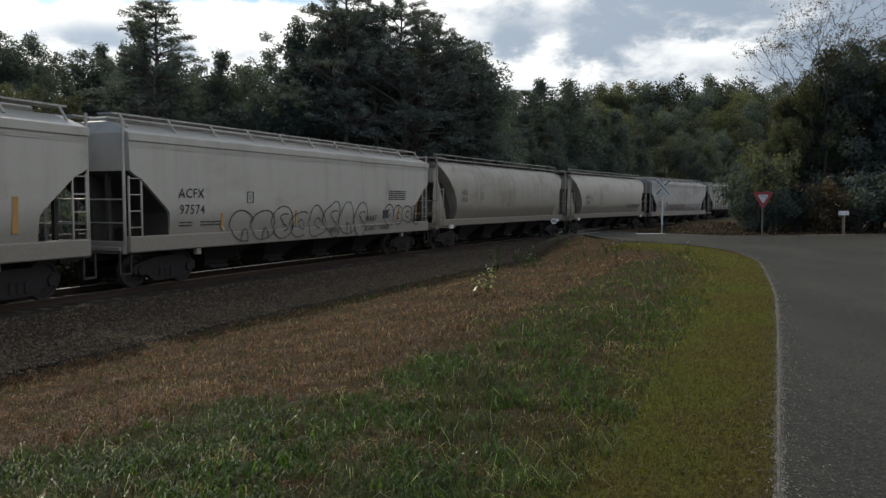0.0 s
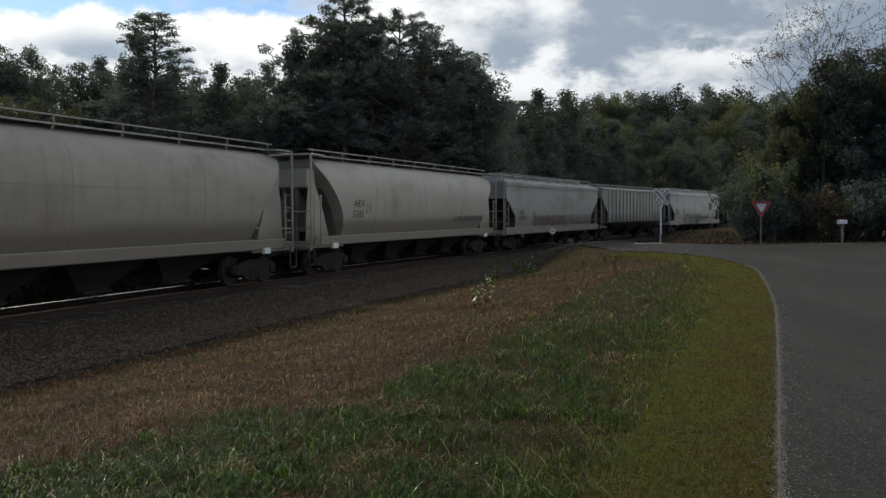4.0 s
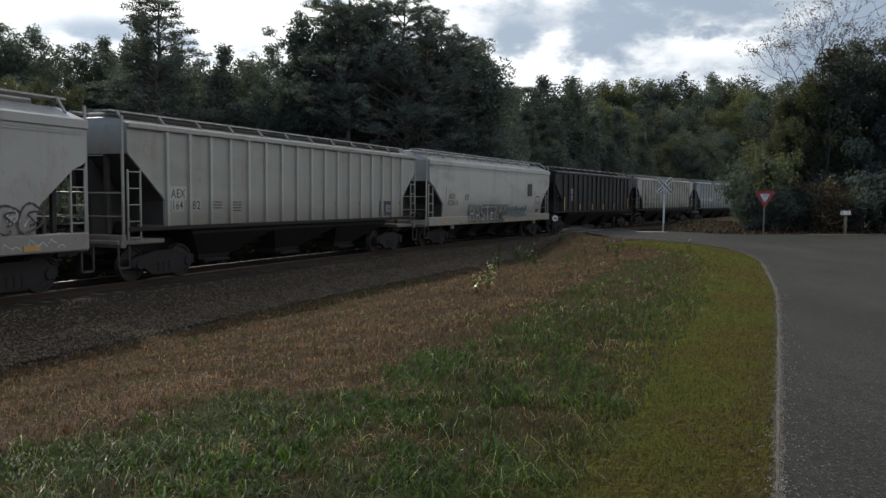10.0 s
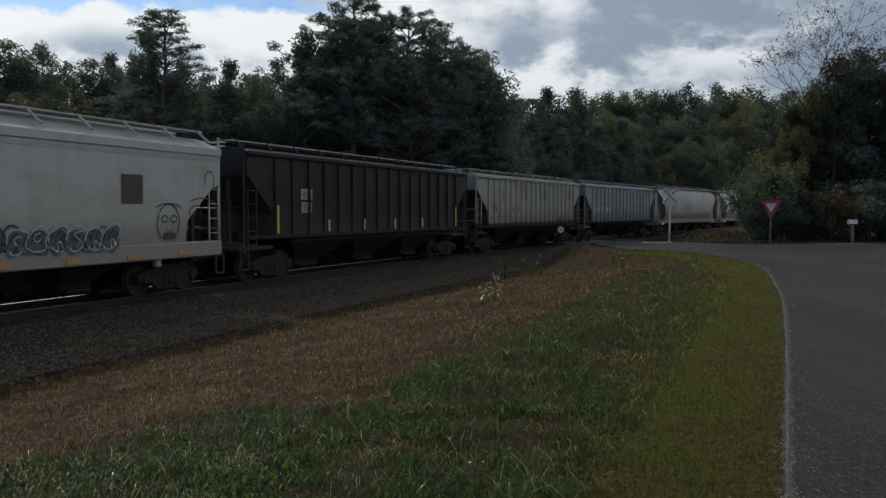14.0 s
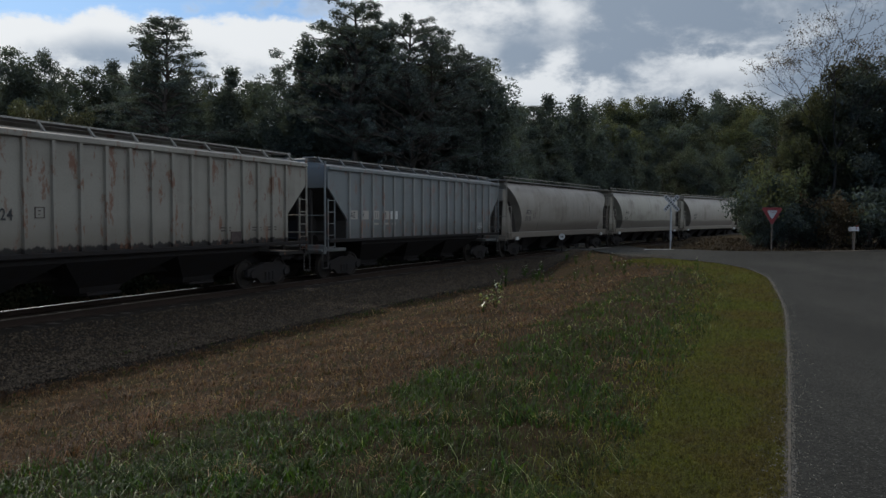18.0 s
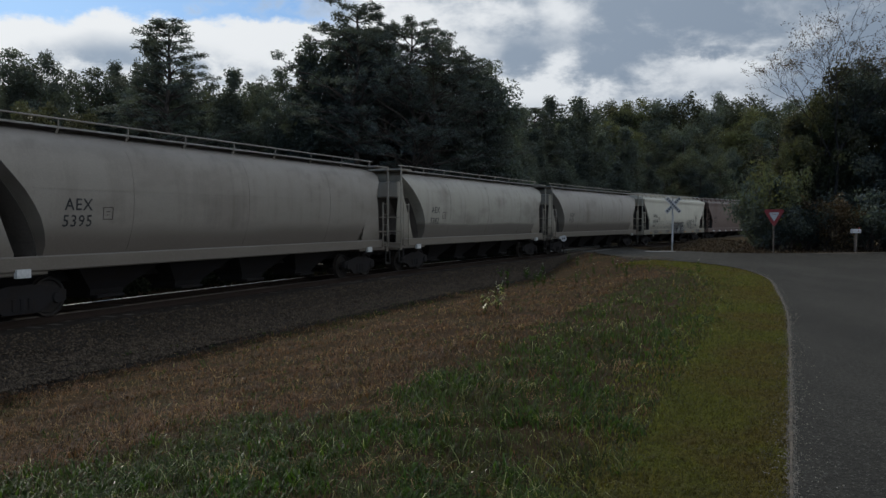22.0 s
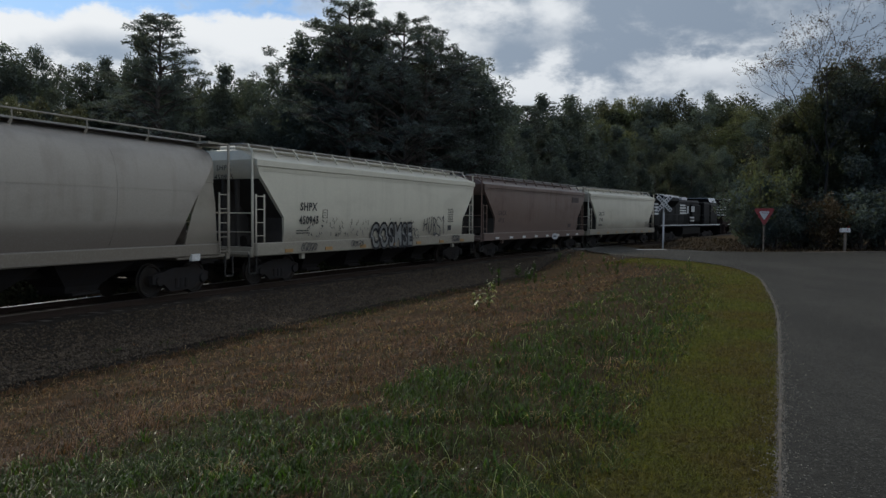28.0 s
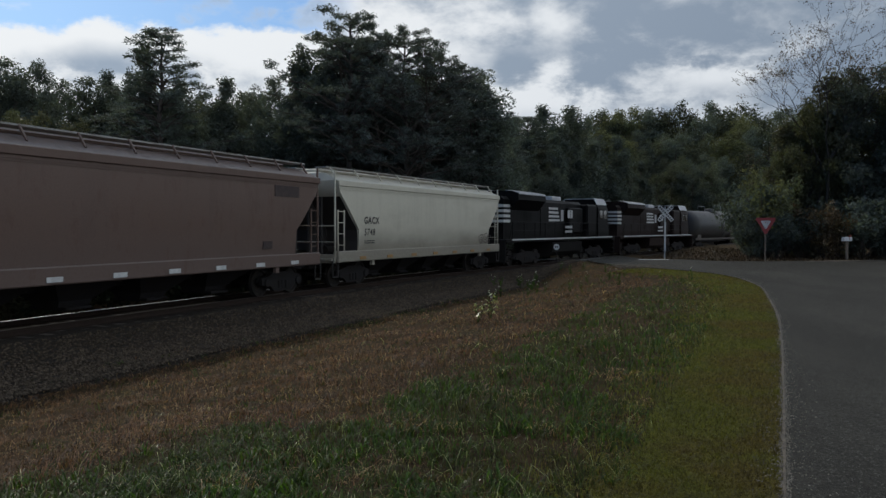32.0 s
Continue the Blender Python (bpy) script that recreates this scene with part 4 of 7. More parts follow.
RIB_GREY = paint_and_ladder("grey_ribbed_car_paint", (0.42, 0.41, 0.38), dirty=0.50, seed=5, rust=0.25)
RIB_BLACK = paint_and_ladder("black_car_paint", (0.035, 0.035, 0.037), grime=(0.06, 0.05, 0.045), dirty=0.4, seed=6, rust=0.35, rust_colour=(0.06, 0.032, 0.025), dust=0.12, gloss=0.12)
RIB_RUSTY = paint_and_ladder("rust_streaked_white_paint", (0.44, 0.42, 0.38), dirty=0.45, seed=7, rust=0.85, rust_colour=(0.15, 0.065, 0.035), drip=1.60)
RIB_BLUE = paint_and_ladder("blue_grey_car_paint", (0.30, 0.33, 0.35), grime=(0.09, 0.085, 0.08), dirty=0.6, seed=8, rust=0.45, band=(1.5, 2.6))
BROWN = paint_and_ladder("brown_car_paint", (0.225, 0.145, 0.116), grime=(0.13, 0.095, 0.08), dirty=0.6, seed=9, rust=0.45, rust_colour=(0.10, 0.055, 0.04), streaky=0.6)
BRIGHT_WHITE = paint_and_ladder("clean_white_car_paint", (1.0, 0.95, 0.80), dirty=0.25, seed=10, dust=0.2)
LOCO_BLACK = car_paint("black_engine_paint", (0.012, 0.012, 0.013), grime=(0.026, 0.024, 0.022), dirty=0.4, seed=11, dust=0.1, gloss=0.05)
LOCO_FADED = car_paint("faded_black_engine_paint", (0.032, 0.022, 0.020), grime=(0.045, 0.032, 0.028), dirty=0.4, seed=12, dust=0.1, gloss=0.05)
# pale colour painted in for the sky's reflection on the engine tops
ROOF_GLINT = surface("painted_roof_glint", (0.52, 0.52, 0.53), 0.45, 0.1, scale=2, fine=20)
TANK_DARK = car_paint("dark_tank_paint", (0.10, 0.10, 0.105), dirty=0.5, seed=13)
FADED_INK = surface("faded_dark_lettering", (0.055, 0.04, 0.038), 0.8, other=(0.09, 0.065, 0.055), scale=8, fine=50, bump=0)
SPRAY_BLACK = surface("black_spray_paint", (0.03, 0.03, 0.035), 0.5, scale=6, fine=40, bump=0)
SPRAY_RED = surface("faded_red_spray", (0.125, 0.082, 0.075), 0.6, scale=6, fine=40, bump=0)
SPRAY_TEAL = surface("teal_spray", (0.055, 0.11, 0.105), 0.6, scale=6, fine=40, bump=0)
SPRAY_WHITE = surface("white_spray", (0.40, 0.40, 0.38), 0.6, scale=6, fine=40, bump=0)
SPRAY_PALE = surface("pale_grey_spray", (0.36, 0.36, 0.34), 0.6, scale=6, fine=40, bump=0)
dice = random.Random(11)


def small_print(car, x, z, w, rows, cols_w, ink=BLACK_INK):
    """Lines of data too small to read, as bars."""
    for r in range(rows):
        a = x
        while a < x + cols_w * 0.95:
            b = min(a + dice.uniform(0.12, 0.3), x + cols_w)
            patch_on(car, a, b, z - r * 0.085, z - r * 0.085 + 0.032, w, ink, "data_line", 0.006)
            a = b + 0.04


def outline_mark(car, x0, x1, z0, z1, w, ink=BLACK_INK):
    """A small stencilled square with lines of data in it."""
    for a, b, c, d in ((x0, x1, z0, z0 + 0.018), (x0, x1, z1 - 0.018, z1), (x0, x0 + 0.018, z0 + 0.018, z1 - 0.018), (x1 - 0.018, x1, z0 + 0.018, z1 - 0.018),
                       (x0 + 0.09, x1 - 0.09, (z0 + z1) / 2 + 0.03, (z0 + z1) / 2 + 0.05), (x0 + 0.09, x1 - 0.12, (z0 + z1) / 2 - 0.05, (z0 + z1) / 2 - 0.03)):
        patch_on(car, a, b, c, d, w, ink, "data_panel", 0.006)


def dress_flat(car, half, w, strips=6, strip_ink=REFLECT_ORANGE):
    for k in range(strips):
        x = -half + 1.7 + (2 * half - 3.4) * k / (strips - 1)
        patch_on(car, x - 0.22, x + 0.22, 1.05, 1.17, w, strip_ink, "reflector")


# car 0
car, h, w = flat_hopper(0, WHITE_WORN, "weathered white flat-sided covered hopper car with dark end bays")
small_print(car, h - 4.2, 2.75, w, 6, 1.1)
patch_on(car, h - 4.1, h - 3.4, 1.72, 2.02, w, BLACK_INK, "routing_panel")
patch_on(car, h - 2.2, h - 2.05, 1.6, 2.4, w, REFLECT_ORANGE, "reflector")
# car 1
car, h, w = flat_hopper(1, WHITE_WORN, "weathered white covered hopper car with black line graffiti")
lettering(car, "ACFX", -h + 1.78, 2.40, 0.27, w, BLACK_INK)
lettering(car, "97574", -h + 1.82, 1.95, 0.27, w, BLACK_INK)
end_lettering(car, ("ACFX", "97574"), h - 0.12, 3.70, 0.17)
small_print(car, -h + 1.85, 1.70, w, 2, 0.5)
small_print(car, -h + 2.7, 1.70, w, 2, 0.9)
small_print(car, h - 3.9, 2.72, w, 5, 1.6)
outline_mark(car, -h + 4.75, -h + 5.05, 2.25, 2.6, w)
tag_strokes(car, bubble_row(-h + 4.0, -h + 12.2, 1.05, 2.2, 8, random.Random(3)), w, 0.04, SPRAY_BLACK, "thin black outlined graffiti")
tag_strokes(car, bubble_row(h - 4.3, h - 0.9, 1.35, 2.25, 4, random.Random(4)), w, 0.05, SPRAY_BLACK, "thin black outlined graffiti")
lettering(car, "EAST", h - 5.7, 1.55, 0.2, w, SPRAY_BLACK, "graffiti", wide=1.2, lean=0.15, bold=0.03)
lettering(car, "COAST THING", h - 6.0, 1.17, 0.2, w, SPRAY_BLACK, "graffiti", wide=1.0, lean=0.15, bold=0.03)
lettering(car, "WH", -h + 9.3, 1.14, 0.24, w, SPRAY_BLACK, "graffiti", bold=0.03)
patch_on(car, h - 4.35, h - 3.9, 1.62, 1.95, w, BLACK_INK, "routing_panel")
for x, z0, z1 in ((-h + 3.6, 1.45, 1.95), (h - 10.5, 1.5, 2.0), (h - 2.95, 1.5, 2.1), (h - 1.3, 1.55, 2.25)):
    patch_on(car, x - 0.05, x + 0.05, z0, z1, w, REFLECT_ORANGE, "reflector")
# car 2
car, h, w = round_hopper(2, GREY_TAN, "dusty grey-brown barrel-sided covered hopper car", side=TAN_BAND)
lettering(car, "AEX", -h + 2.35, 2.64, 0.25, w, BLACK_INK)
lettering(car, "5450", -h + 2.35, 2.28, 0.25, w, BLACK_INK)
outline_mark(car, -h + 4.75, -h + 5.05, 2.42, 2.78, w, FADED_INK)
# car 3
car, h, w = round_hopper(3, CREAM, "cream barrel-sided covered hopper car with a dirt band", side=CREAM_BAND)
lettering(car, "AEX", -h + 2.65, 2.52, 0.28, w, BLACK_INK)
lettering(car, "5385", -h + 2.6, 2.11, 0.28, w, BLACK_INK)
outline_mark(car, -h + 3.62, -h + 3.92, 2.30, 2.62, w, FADED_INK)
tag_strokes(car, bubble_row(h - 5.6, h - 2.0, 1.88, 2.12, 15, random.Random(5), 0.5), w, 0.03, SPRAY_BLACK, "small dark graffiti scrawl")
# car 4
car, h, w = flat_hopper(4, LIGHT_GREY, "light grey covered hopper car with faded red graffiti", rail=0.0, posts=10)
lettering(car, "AEX", -h + 1.95, 2.15, 0.26, w, BLACK_INK)
lettering(car, "023887", -h + 1.85, 1.80, 0.26, w, BLACK_INK)
end_lettering(car, ("AEX", "023887"), h - 0.12, 3.70, 0.17)
outline_mark(car, -h + 4.1, -h + 4.4, 2.0, 2.3, w, FADED_INK)
bubble_fill(car, -h + 4.2, h - 7.2, 1.46, 2.12, 9, w, SPRAY_RED, random.Random(26), "faded red bubble graffiti")
flicks = []
for k in range(26):
    x, z = -h + dice.uniform(4.2, 9.6), dice.uniform(1.5, 1.9)
    flicks.append(arc_points(x, z, dice.uniform(0.08, 0.3), dice.uniform(0.1, 0.28), dice.uniform(0, 180), dice.uniform(200, 400), 8, 0.4))
tag_strokes(car, flicks, w, 0.035, FADED_INK, "faded dark graffiti strokes")
tag_strokes(car, bubble_row(h - 7.2, h - 1.4, 1.45, 2.1, 10, random.Random(7)), w, 0.05, FADED_INK, "dark scrawled graffiti")
flicks = []
for k in range(20):
    x, z = h - dice.uniform(1.5, 5.4), dice.uniform(1.5, 1.9)
    flicks.append([(x, z), (x + dice.uniform(0.02, 0.2), z + dice.uniform(0.1, 0.35)), (x + dice.uniform(0.1, 0.4), z + dice.uniform(-0.05, 0.2))])
tag_strokes(car, flicks, w, 0.035, SPRAY_WHITE, "white scrawled graffiti strokes")
scrawl = []
for k in range(34):
    x, z = -h + 6.0 + 0.30 * k + dice.uniform(-0.1, 0.1), dice.uniform(1.08, 1.2)
    scrawl.append([(x, z), (x + dice.uniform(0.0, 0.12), z + dice.uniform(0.05, 0.16)), (x + dice.uniform(0.08, 0.22), z + dice.uniform(-0.02, 0.12)), (x + dice.uniform(0.15, 0.32), z)])
tag_strokes(car, scrawl, w, 0.022, SPRAY_WHITE, "thin white scrawl along the sill")
dress_flat(car, h, w)
# car 5
car, h, w = ribbed_hopper(5, RIB_GREY, "grey ribbed covered hopper car with light posts", rib_paint=RIB_LIGHT)
lettering(car, "AEX", -h + 1.62, 2.24, 0.24, w, BLACK_INK, plate=WHITE_WORN, wide=0.8)
lettering(car, "164", -h + 1.64, 1.92, 0.24, w, BLACK_INK, plate=WHITE_WORN, wide=0.8)
lettering(car, "82", -h + 2.42, 1.92, 0.24, w, BLACK_INK, plate=LIGHT_GREY)
end_lettering(car, ("AEX", "16482"), h - 0.16, 3.66, 0.16, WHITE_INK)
small_print(car, -h + 3.2, 2.1, w, 3, 0.5, FADED_INK)
small_print(car, -h + 4.2, 2.1, w, 4, 0.4, FADED_INK)
patch_on(car, h - 3.35, h - 2.15, 1.55, 2.15, lambda z: 1.462, BLACK_INK, "overpainted_panel")
outline_mark(car, h - 2.75, h - 2.4, 1.72, 1.98, lambda z: 1.466, WHITE_INK)
for k in range(7):
    x = -h + 4.9 + 1.7 * k
    patch_on(car, x, x + 0.10, 2.0, 2.12, w, BROWN, "rust_patch")
# car 6
car, h, w = flat_hopper(6, WHITE_SOOTY, "white covered hopper car with grey and teal graffiti", rail=0.0, posts=12, slant=0.45)
patch_on(car, -h + 1.75, -h + 3.55, 1.98, 2.82, w, WHITE_WORN, "repainted_panel", 0.004)
lettering(car, "AEX", -h + 2.0, 2.26, 0.26, w, BLACK_INK, bold=0.03)
lettering(car, "023615", -h + 1.92, 1.96, 0.25, w, BLACK_INK, bold=0.03)
end_lettering(car, ("AEX", "023615"), h - 0.12, 3.70, 0.17)
outline_mark(car, -h + 3.9, -h + 4.2, 2.2, 2.5, w, FADED_INK)
patch_on(car, h - 3.9, h - 3.2, 2.45, 3.18, w, FADED_INK, "overpainted_panel")
throw_up(car, "HASTERK", -h + 4.2, -h + 8.9, 1.14, 0.80, w, SPRAY_WHITE, SPRAY_BLACK, "pale block graffiti letters with a black shadow", 0.25, 0.06)
tag_strokes(car, bubble_row(-h + 8.5, -h + 9.6, 1.35, 1.95, 3, random.Random(18)), w, 0.06, SPRAY_BLACK, "black graffiti strokes beside the block letters")
bubble_fill(car, -h + 9.3, -h + 12.4, 1.30, 1.85, 6, w, SPRAY_BLACK, random.Random(1), "dark wild-style graffiti")
tag_strokes(car, bubble_row(-h + 9.3, -h + 12.4, 1.30, 1.85, 8, random.Random(9), 0.35), w, 0.06, SPRAY_TEAL, "teal and black wild-style graffiti", lift=0.014)
tag_strokes(car, bubble_row(-h + 9.3, -h + 12.4, 1.35, 1.95, 6, random.Random(8), 0.3), w, 0.025, SPRAY_WHITE, "white graffiti highlights", lift=0.018)
tag_strokes(car, [arc_points(h - 2.25, 1.95, 0.42, 0.5, -40, 235, 16), arc_points(h - 2.4, 2.05, 0.12, 0.09, 0, 330, 9), arc_points(h - 2.05, 2.05, 0.12, 0.09, 0, 330, 9),
                  arc_points(h - 2.2, 1.78, 0.08, 0.10, 180, 360, 7), arc_points(h - 2.2, 1.62, 0.2, 0.07, 0, 350, 10), arc_points(h - 2.25, 2.3, 0.5, 0.16, 15, 165, 9),
                  arc_points(h - 1.15, 2.2, 0.28, 0.22, 30, 260, 12), arc_points(h - 0.6, 3.1, 0.2, 0.3, -60, 200, 12), arc_points(h - 0.9, 2.5, 0.5, 0.12, 10, 170, 9)], w, 0.035, FADED_INK, "thin dark sprayed face")
patch_on(car, h - 2.4, h - 1.95, 1.50, 1.66, w, FADED_INK, "routing_panel", 0.013)
dress_flat(car, h, w, 8)
# car 7
car, h, w = ribbed_hopper(7, RIB_BLACK, "black ribbed covered hopper car with yellow reflector strips", ribs=16)
lettering(car, "AEX", -h + 2.98, 2.72, 0.22, lambda z: w(z) + 0.004, BLACK_INK, plate=LIGHT_GREY, wide=0.85, bold=0.03)
lettering(car, "15383", -h + 2.96, 2.27, 0.22, lambda z: w(z) + 0.004, BLACK_INK, plate=LIGHT_GREY, wide=0.62, bold=0.03)
end_lettering(car, ("AEX", "15383"), h - 0.16, 3.75, 0.17, WHITE_INK)
for k, x in enumerate((-h + 1.54, -h + 4.5, -h + 6.95, -h + 9.4, -h + 11.9, h - 1.54)):
    patch_on(car, x - 0.045, x + 0.045, 1.53, 2.44 if k in (0, 5) else 1.95, lambda z: 1.55, REFLECT_YELLOW, "reflector", label="yellow reflector strip")
# car 8
car, h, w = ribbed_hopper(8, RIB_RUSTY, "off-white ribbed covered hopper car streaked with rust", ribs=19, first=1.36)
for word, x in (("AE", 2.28), ("X", 3.02), ("142", 3.70), ("24", 4.55)):
    lettering(car, word, -h + x, 2.21, 0.26, lambda z: 1.468, BLACK_INK, wide=0.8, bold=0.02)
outline_mark(car, -h + 5.4, -h + 5.65, 2.25, 2.5, lambda z: 1.468, FADED_INK)
for k, x in enumerate((1.75, 2.5, 3.3, 4.1, h * 2 - 4.6, h * 2 - 3.1, h * 2 - 2.3)):
    small_print(car, -h + x, 1.95, lambda z: 1.468, 2, 0.45, FADED_INK)
patch_on(car, h - 4.15, h - 3.6, 1.55, 1.85, lambda z: 1.468, FADED_INK, "routing_panel")
# car 9
car, h, w = ribbed_hopper(9, RIB_BLUE, "blue-grey ribbed covered hopper car with white number boards", ribs=17, rib_paint=RIB_BLUE_POST)
for k, word in enumerate(("AE", "X", "111", "05")):
    patch_on(car, -h + 1.52 + 0.80 * k, -h + 2.10 + 0.80 * k, 2.20, 2.54, w, WHITE_WORN, "number_board")
    lettering(car, word, -h + 1.58 + 0.80 * k, 2.26, 0.23, lambda z: w(z) + 0.004, BLACK_INK, wide=0.85)
patch_on(car, -h + 4.62, -h + 5.2, 2.20, 2.54, w, WHITE_INK, "number_board")
for k in range(2, 5):
    patch_on(car, -h + 1.52 + 0.80 * k, -h + 2.05 + 0.80 * k - 0.2 * (k == 4), 1.98, 2.06, w, WHITE_WORN, "number_board")
end_lettering(car, ("AEX", "11105"), h - 0.16, 3.72, 0.17, WHITE_INK)
outline_mark(car, h - 2.85, h - 2.4, 1.72, 2.0, lambda z: 1.468, WHITE_INK)
# car 10
car, h, w = round_hopper(10, GREY_TAN, "dusty tan barrel-sided covered hopper car", side=TAN_BAND)
lettering(car, "AEX", -h + 2.5, 2.47, 0.28, w, BLACK_INK)
lettering(car, "5395", -h + 2.45, 2.09, 0.28, w, BLACK_INK)
outline_mark(car, -h + 3.6, -h + 3.9, 2.25, 2.55, w, FADED_INK)
# car 11
car, h, w = round_hopper(11, CREAM, "cream barrel-sided covered hopper car with sooty roof streaks", side=SOOTY)
lettering(car, "AEX", -h + 2.48, 2.56, 0.28, w, BLACK_INK)
lettering(car, "5382", -h + 2.42, 2.07, 0.28, w, BLACK_INK)
outline_mark(car, -h + 3.6, -h + 3.9, 2.3, 2.6, w, FADED_INK)
# car 12
car, h, w = round_hopper(12, CREAM, "cream barrel-sided covered hopper car with clean sides", side=CREAM_BAND)
lettering(car, "AEX", -h + 2.75, 2.43, 0.28, w, BLACK_INK)
lettering(car, "5401", -h + 2.72, 2.08, 0.28, w, BLACK_INK)
# car 13
car, h, w = flat_hopper(13, BRIGHT_WHITE, "bright white covered hopper car with bold black and grey graffiti", posts=15, curved=True)
lettering(car, "SHPX", -h + 2.35, 2.46, 0.28, w, BLACK_INK, bold=0.035)
lettering(car, "450945", -h + 2.32, 2.00, 0.28, w, BLACK_INK, bold=0.035, wide=0.92)
end_lettering(car, ("SHPX", "450945"), h - 0.045, 3.72, 0.17)
throw_up(car, "COSMSE", -h + 7.1, -h + 10.75, 1.06, 0.92, w, SPRAY_PALE, SPRAY_BLACK, "bold pale bubble graffiti with thick black outlines", 0.15, 0.10)
tag_strokes(car, bubble_row(-h + 10.3, -h + 11.3, 1.3, 1.75, 3, random.Random(13)), w, 0.03, SPRAY_BLACK, "small black graffiti scribble")
x = -h + 11.85
tag_strokes(car, [[(x, 1.95), (x + 0.05, 2.15), (x + 0.02, 1.60)], [(x + 0.35, 2.2), (x + 0.3, 1.65)], [(x, 1.85), (x + 0.4, 1.98)],
                  [(x + 0.55, 2.25), (x + 0.5, 1.7), (x + 0.62, 1.52), (x + 0.78, 1.7), (x + 0.82, 2.3)],
                  [(x + 0.95, 2.2), (x + 0.93, 1.45)], arc_points(x + 1.02, 2.05, 0.2, 0.17, 120, -90, 9), arc_points(x + 1.02, 1.65, 0.25, 0.22, 90, -120, 9),
                  arc_points(x + 1.55, 2.05, 0.22, 0.2, 20, 260, 10) + arc_points(x + 1.5, 1.62, 0.28, 0.22, 80, -150, 10),
                  [(x + 2.0, 1.45), (x + 2.05, 2.3)], [(x + 1.85, 2.05), (x + 2.05, 2.32), (x + 2.2, 2.0)]], w, 0.06, SPRAY_BLACK, "black handwritten graffiti tag")
scratches = []
for k in range(70):
    x, z = -h + dice.uniform(2.6, 7.0) + (5.5 * (k % 5 == 0)), dice.uniform(1.55, 2.25)
    scratches.append([(x, z), (x + dice.uniform(-0.05, 0.05), z - dice.uniform(0.02, 0.07)), (x + dice.uniform(-0.08, 0.08), z - dice.uniform(0.06, 0.15))])
tag_strokes(car, scratches, w, 0.03, SPRAY_BLACK, "scratched flakes of black paint", "scratch_marks")
outline_mark(car, -h + 3.75, -h + 4.05, 2.2, 2.5, w)
small_print(car, -h + 2.2, 1.75, w, 2, 0.7)
tag_strokes(car, bubble_row(-h + 2.4, -h + 3.3, 1.08, 1.34, 5, random.Random(16), 0.3), w, 0.03, SPRAY_BLACK, "small black scrawl")
tag_strokes(car, bubble_row(-h + 5.6, -h + 6.5, 1.14, 1.34, 4, random.Random(19), 0.5), w, 0.025, SPRAY_BLACK, "small black scrawl")
tag_strokes(car, bubble_row(h - 2.9, h - 2.0, 1.08, 1.36, 5, random.Random(20), 0.3), w, 0.04, SPRAY_BLACK, "small black scrawl")
small_print(car, -h + 14.45, 2.62, w, 8, 0.6)
patch_on(car, -h + 14.5, -h + 14.85, 1.62, 1.86, w, BLACK_INK, "routing_panel")
dress_flat(car, h, w, 7)
# car 14
car, h, w = flat_hopper(14, BROWN, "faded brown covered hopper car", posts=11, curved=True)
dress_flat(car, h, w, 8, WHITE_INK)
lettering(car, "GACX", -h + 1.85, 2.38, 0.26, w, FADED_INK, bold=0.03)
lettering(car, "6316", -h + 1.9, 1.98, 0.26, w, FADED_INK, bold=0.03)
patch_on(car, h - 2.8, h - 1.4, 3.30, 3.66, w, FADED_INK, "owner_mark", label="faded black owner mark")
patch_on(car, h - 3.4, h - 2.9, 1.6, 1.85, w, FADED_INK, "routing_panel")
# car 15
car, h, w = flat_hopper(15, BRIGHT_WHITE, "white covered hopper car with black lettering", posts=10, rail=0.0, curved=True)
lettering(car, "GACX", -h + 1.8, 2.44, 0.28, w, BLACK_INK, bold=0.03)
lettering(car, "5748", -h + 1.85, 1.98, 0.28, w, BLACK_INK)
end_lettering(car, ("GACX", "5748"), h - 0.045, 3.72, 0.17)
tag_strokes(car, bubble_row(h - 2.8, h - 1.2, 1.5, 1.95, 3, random.Random(17)), w, 0.05, FADED_INK, "small dark graffiti")
small_print(car, -h + 1.9, 1.75, w, 2, 0.8)
dress_flat(car, h, w, 7)


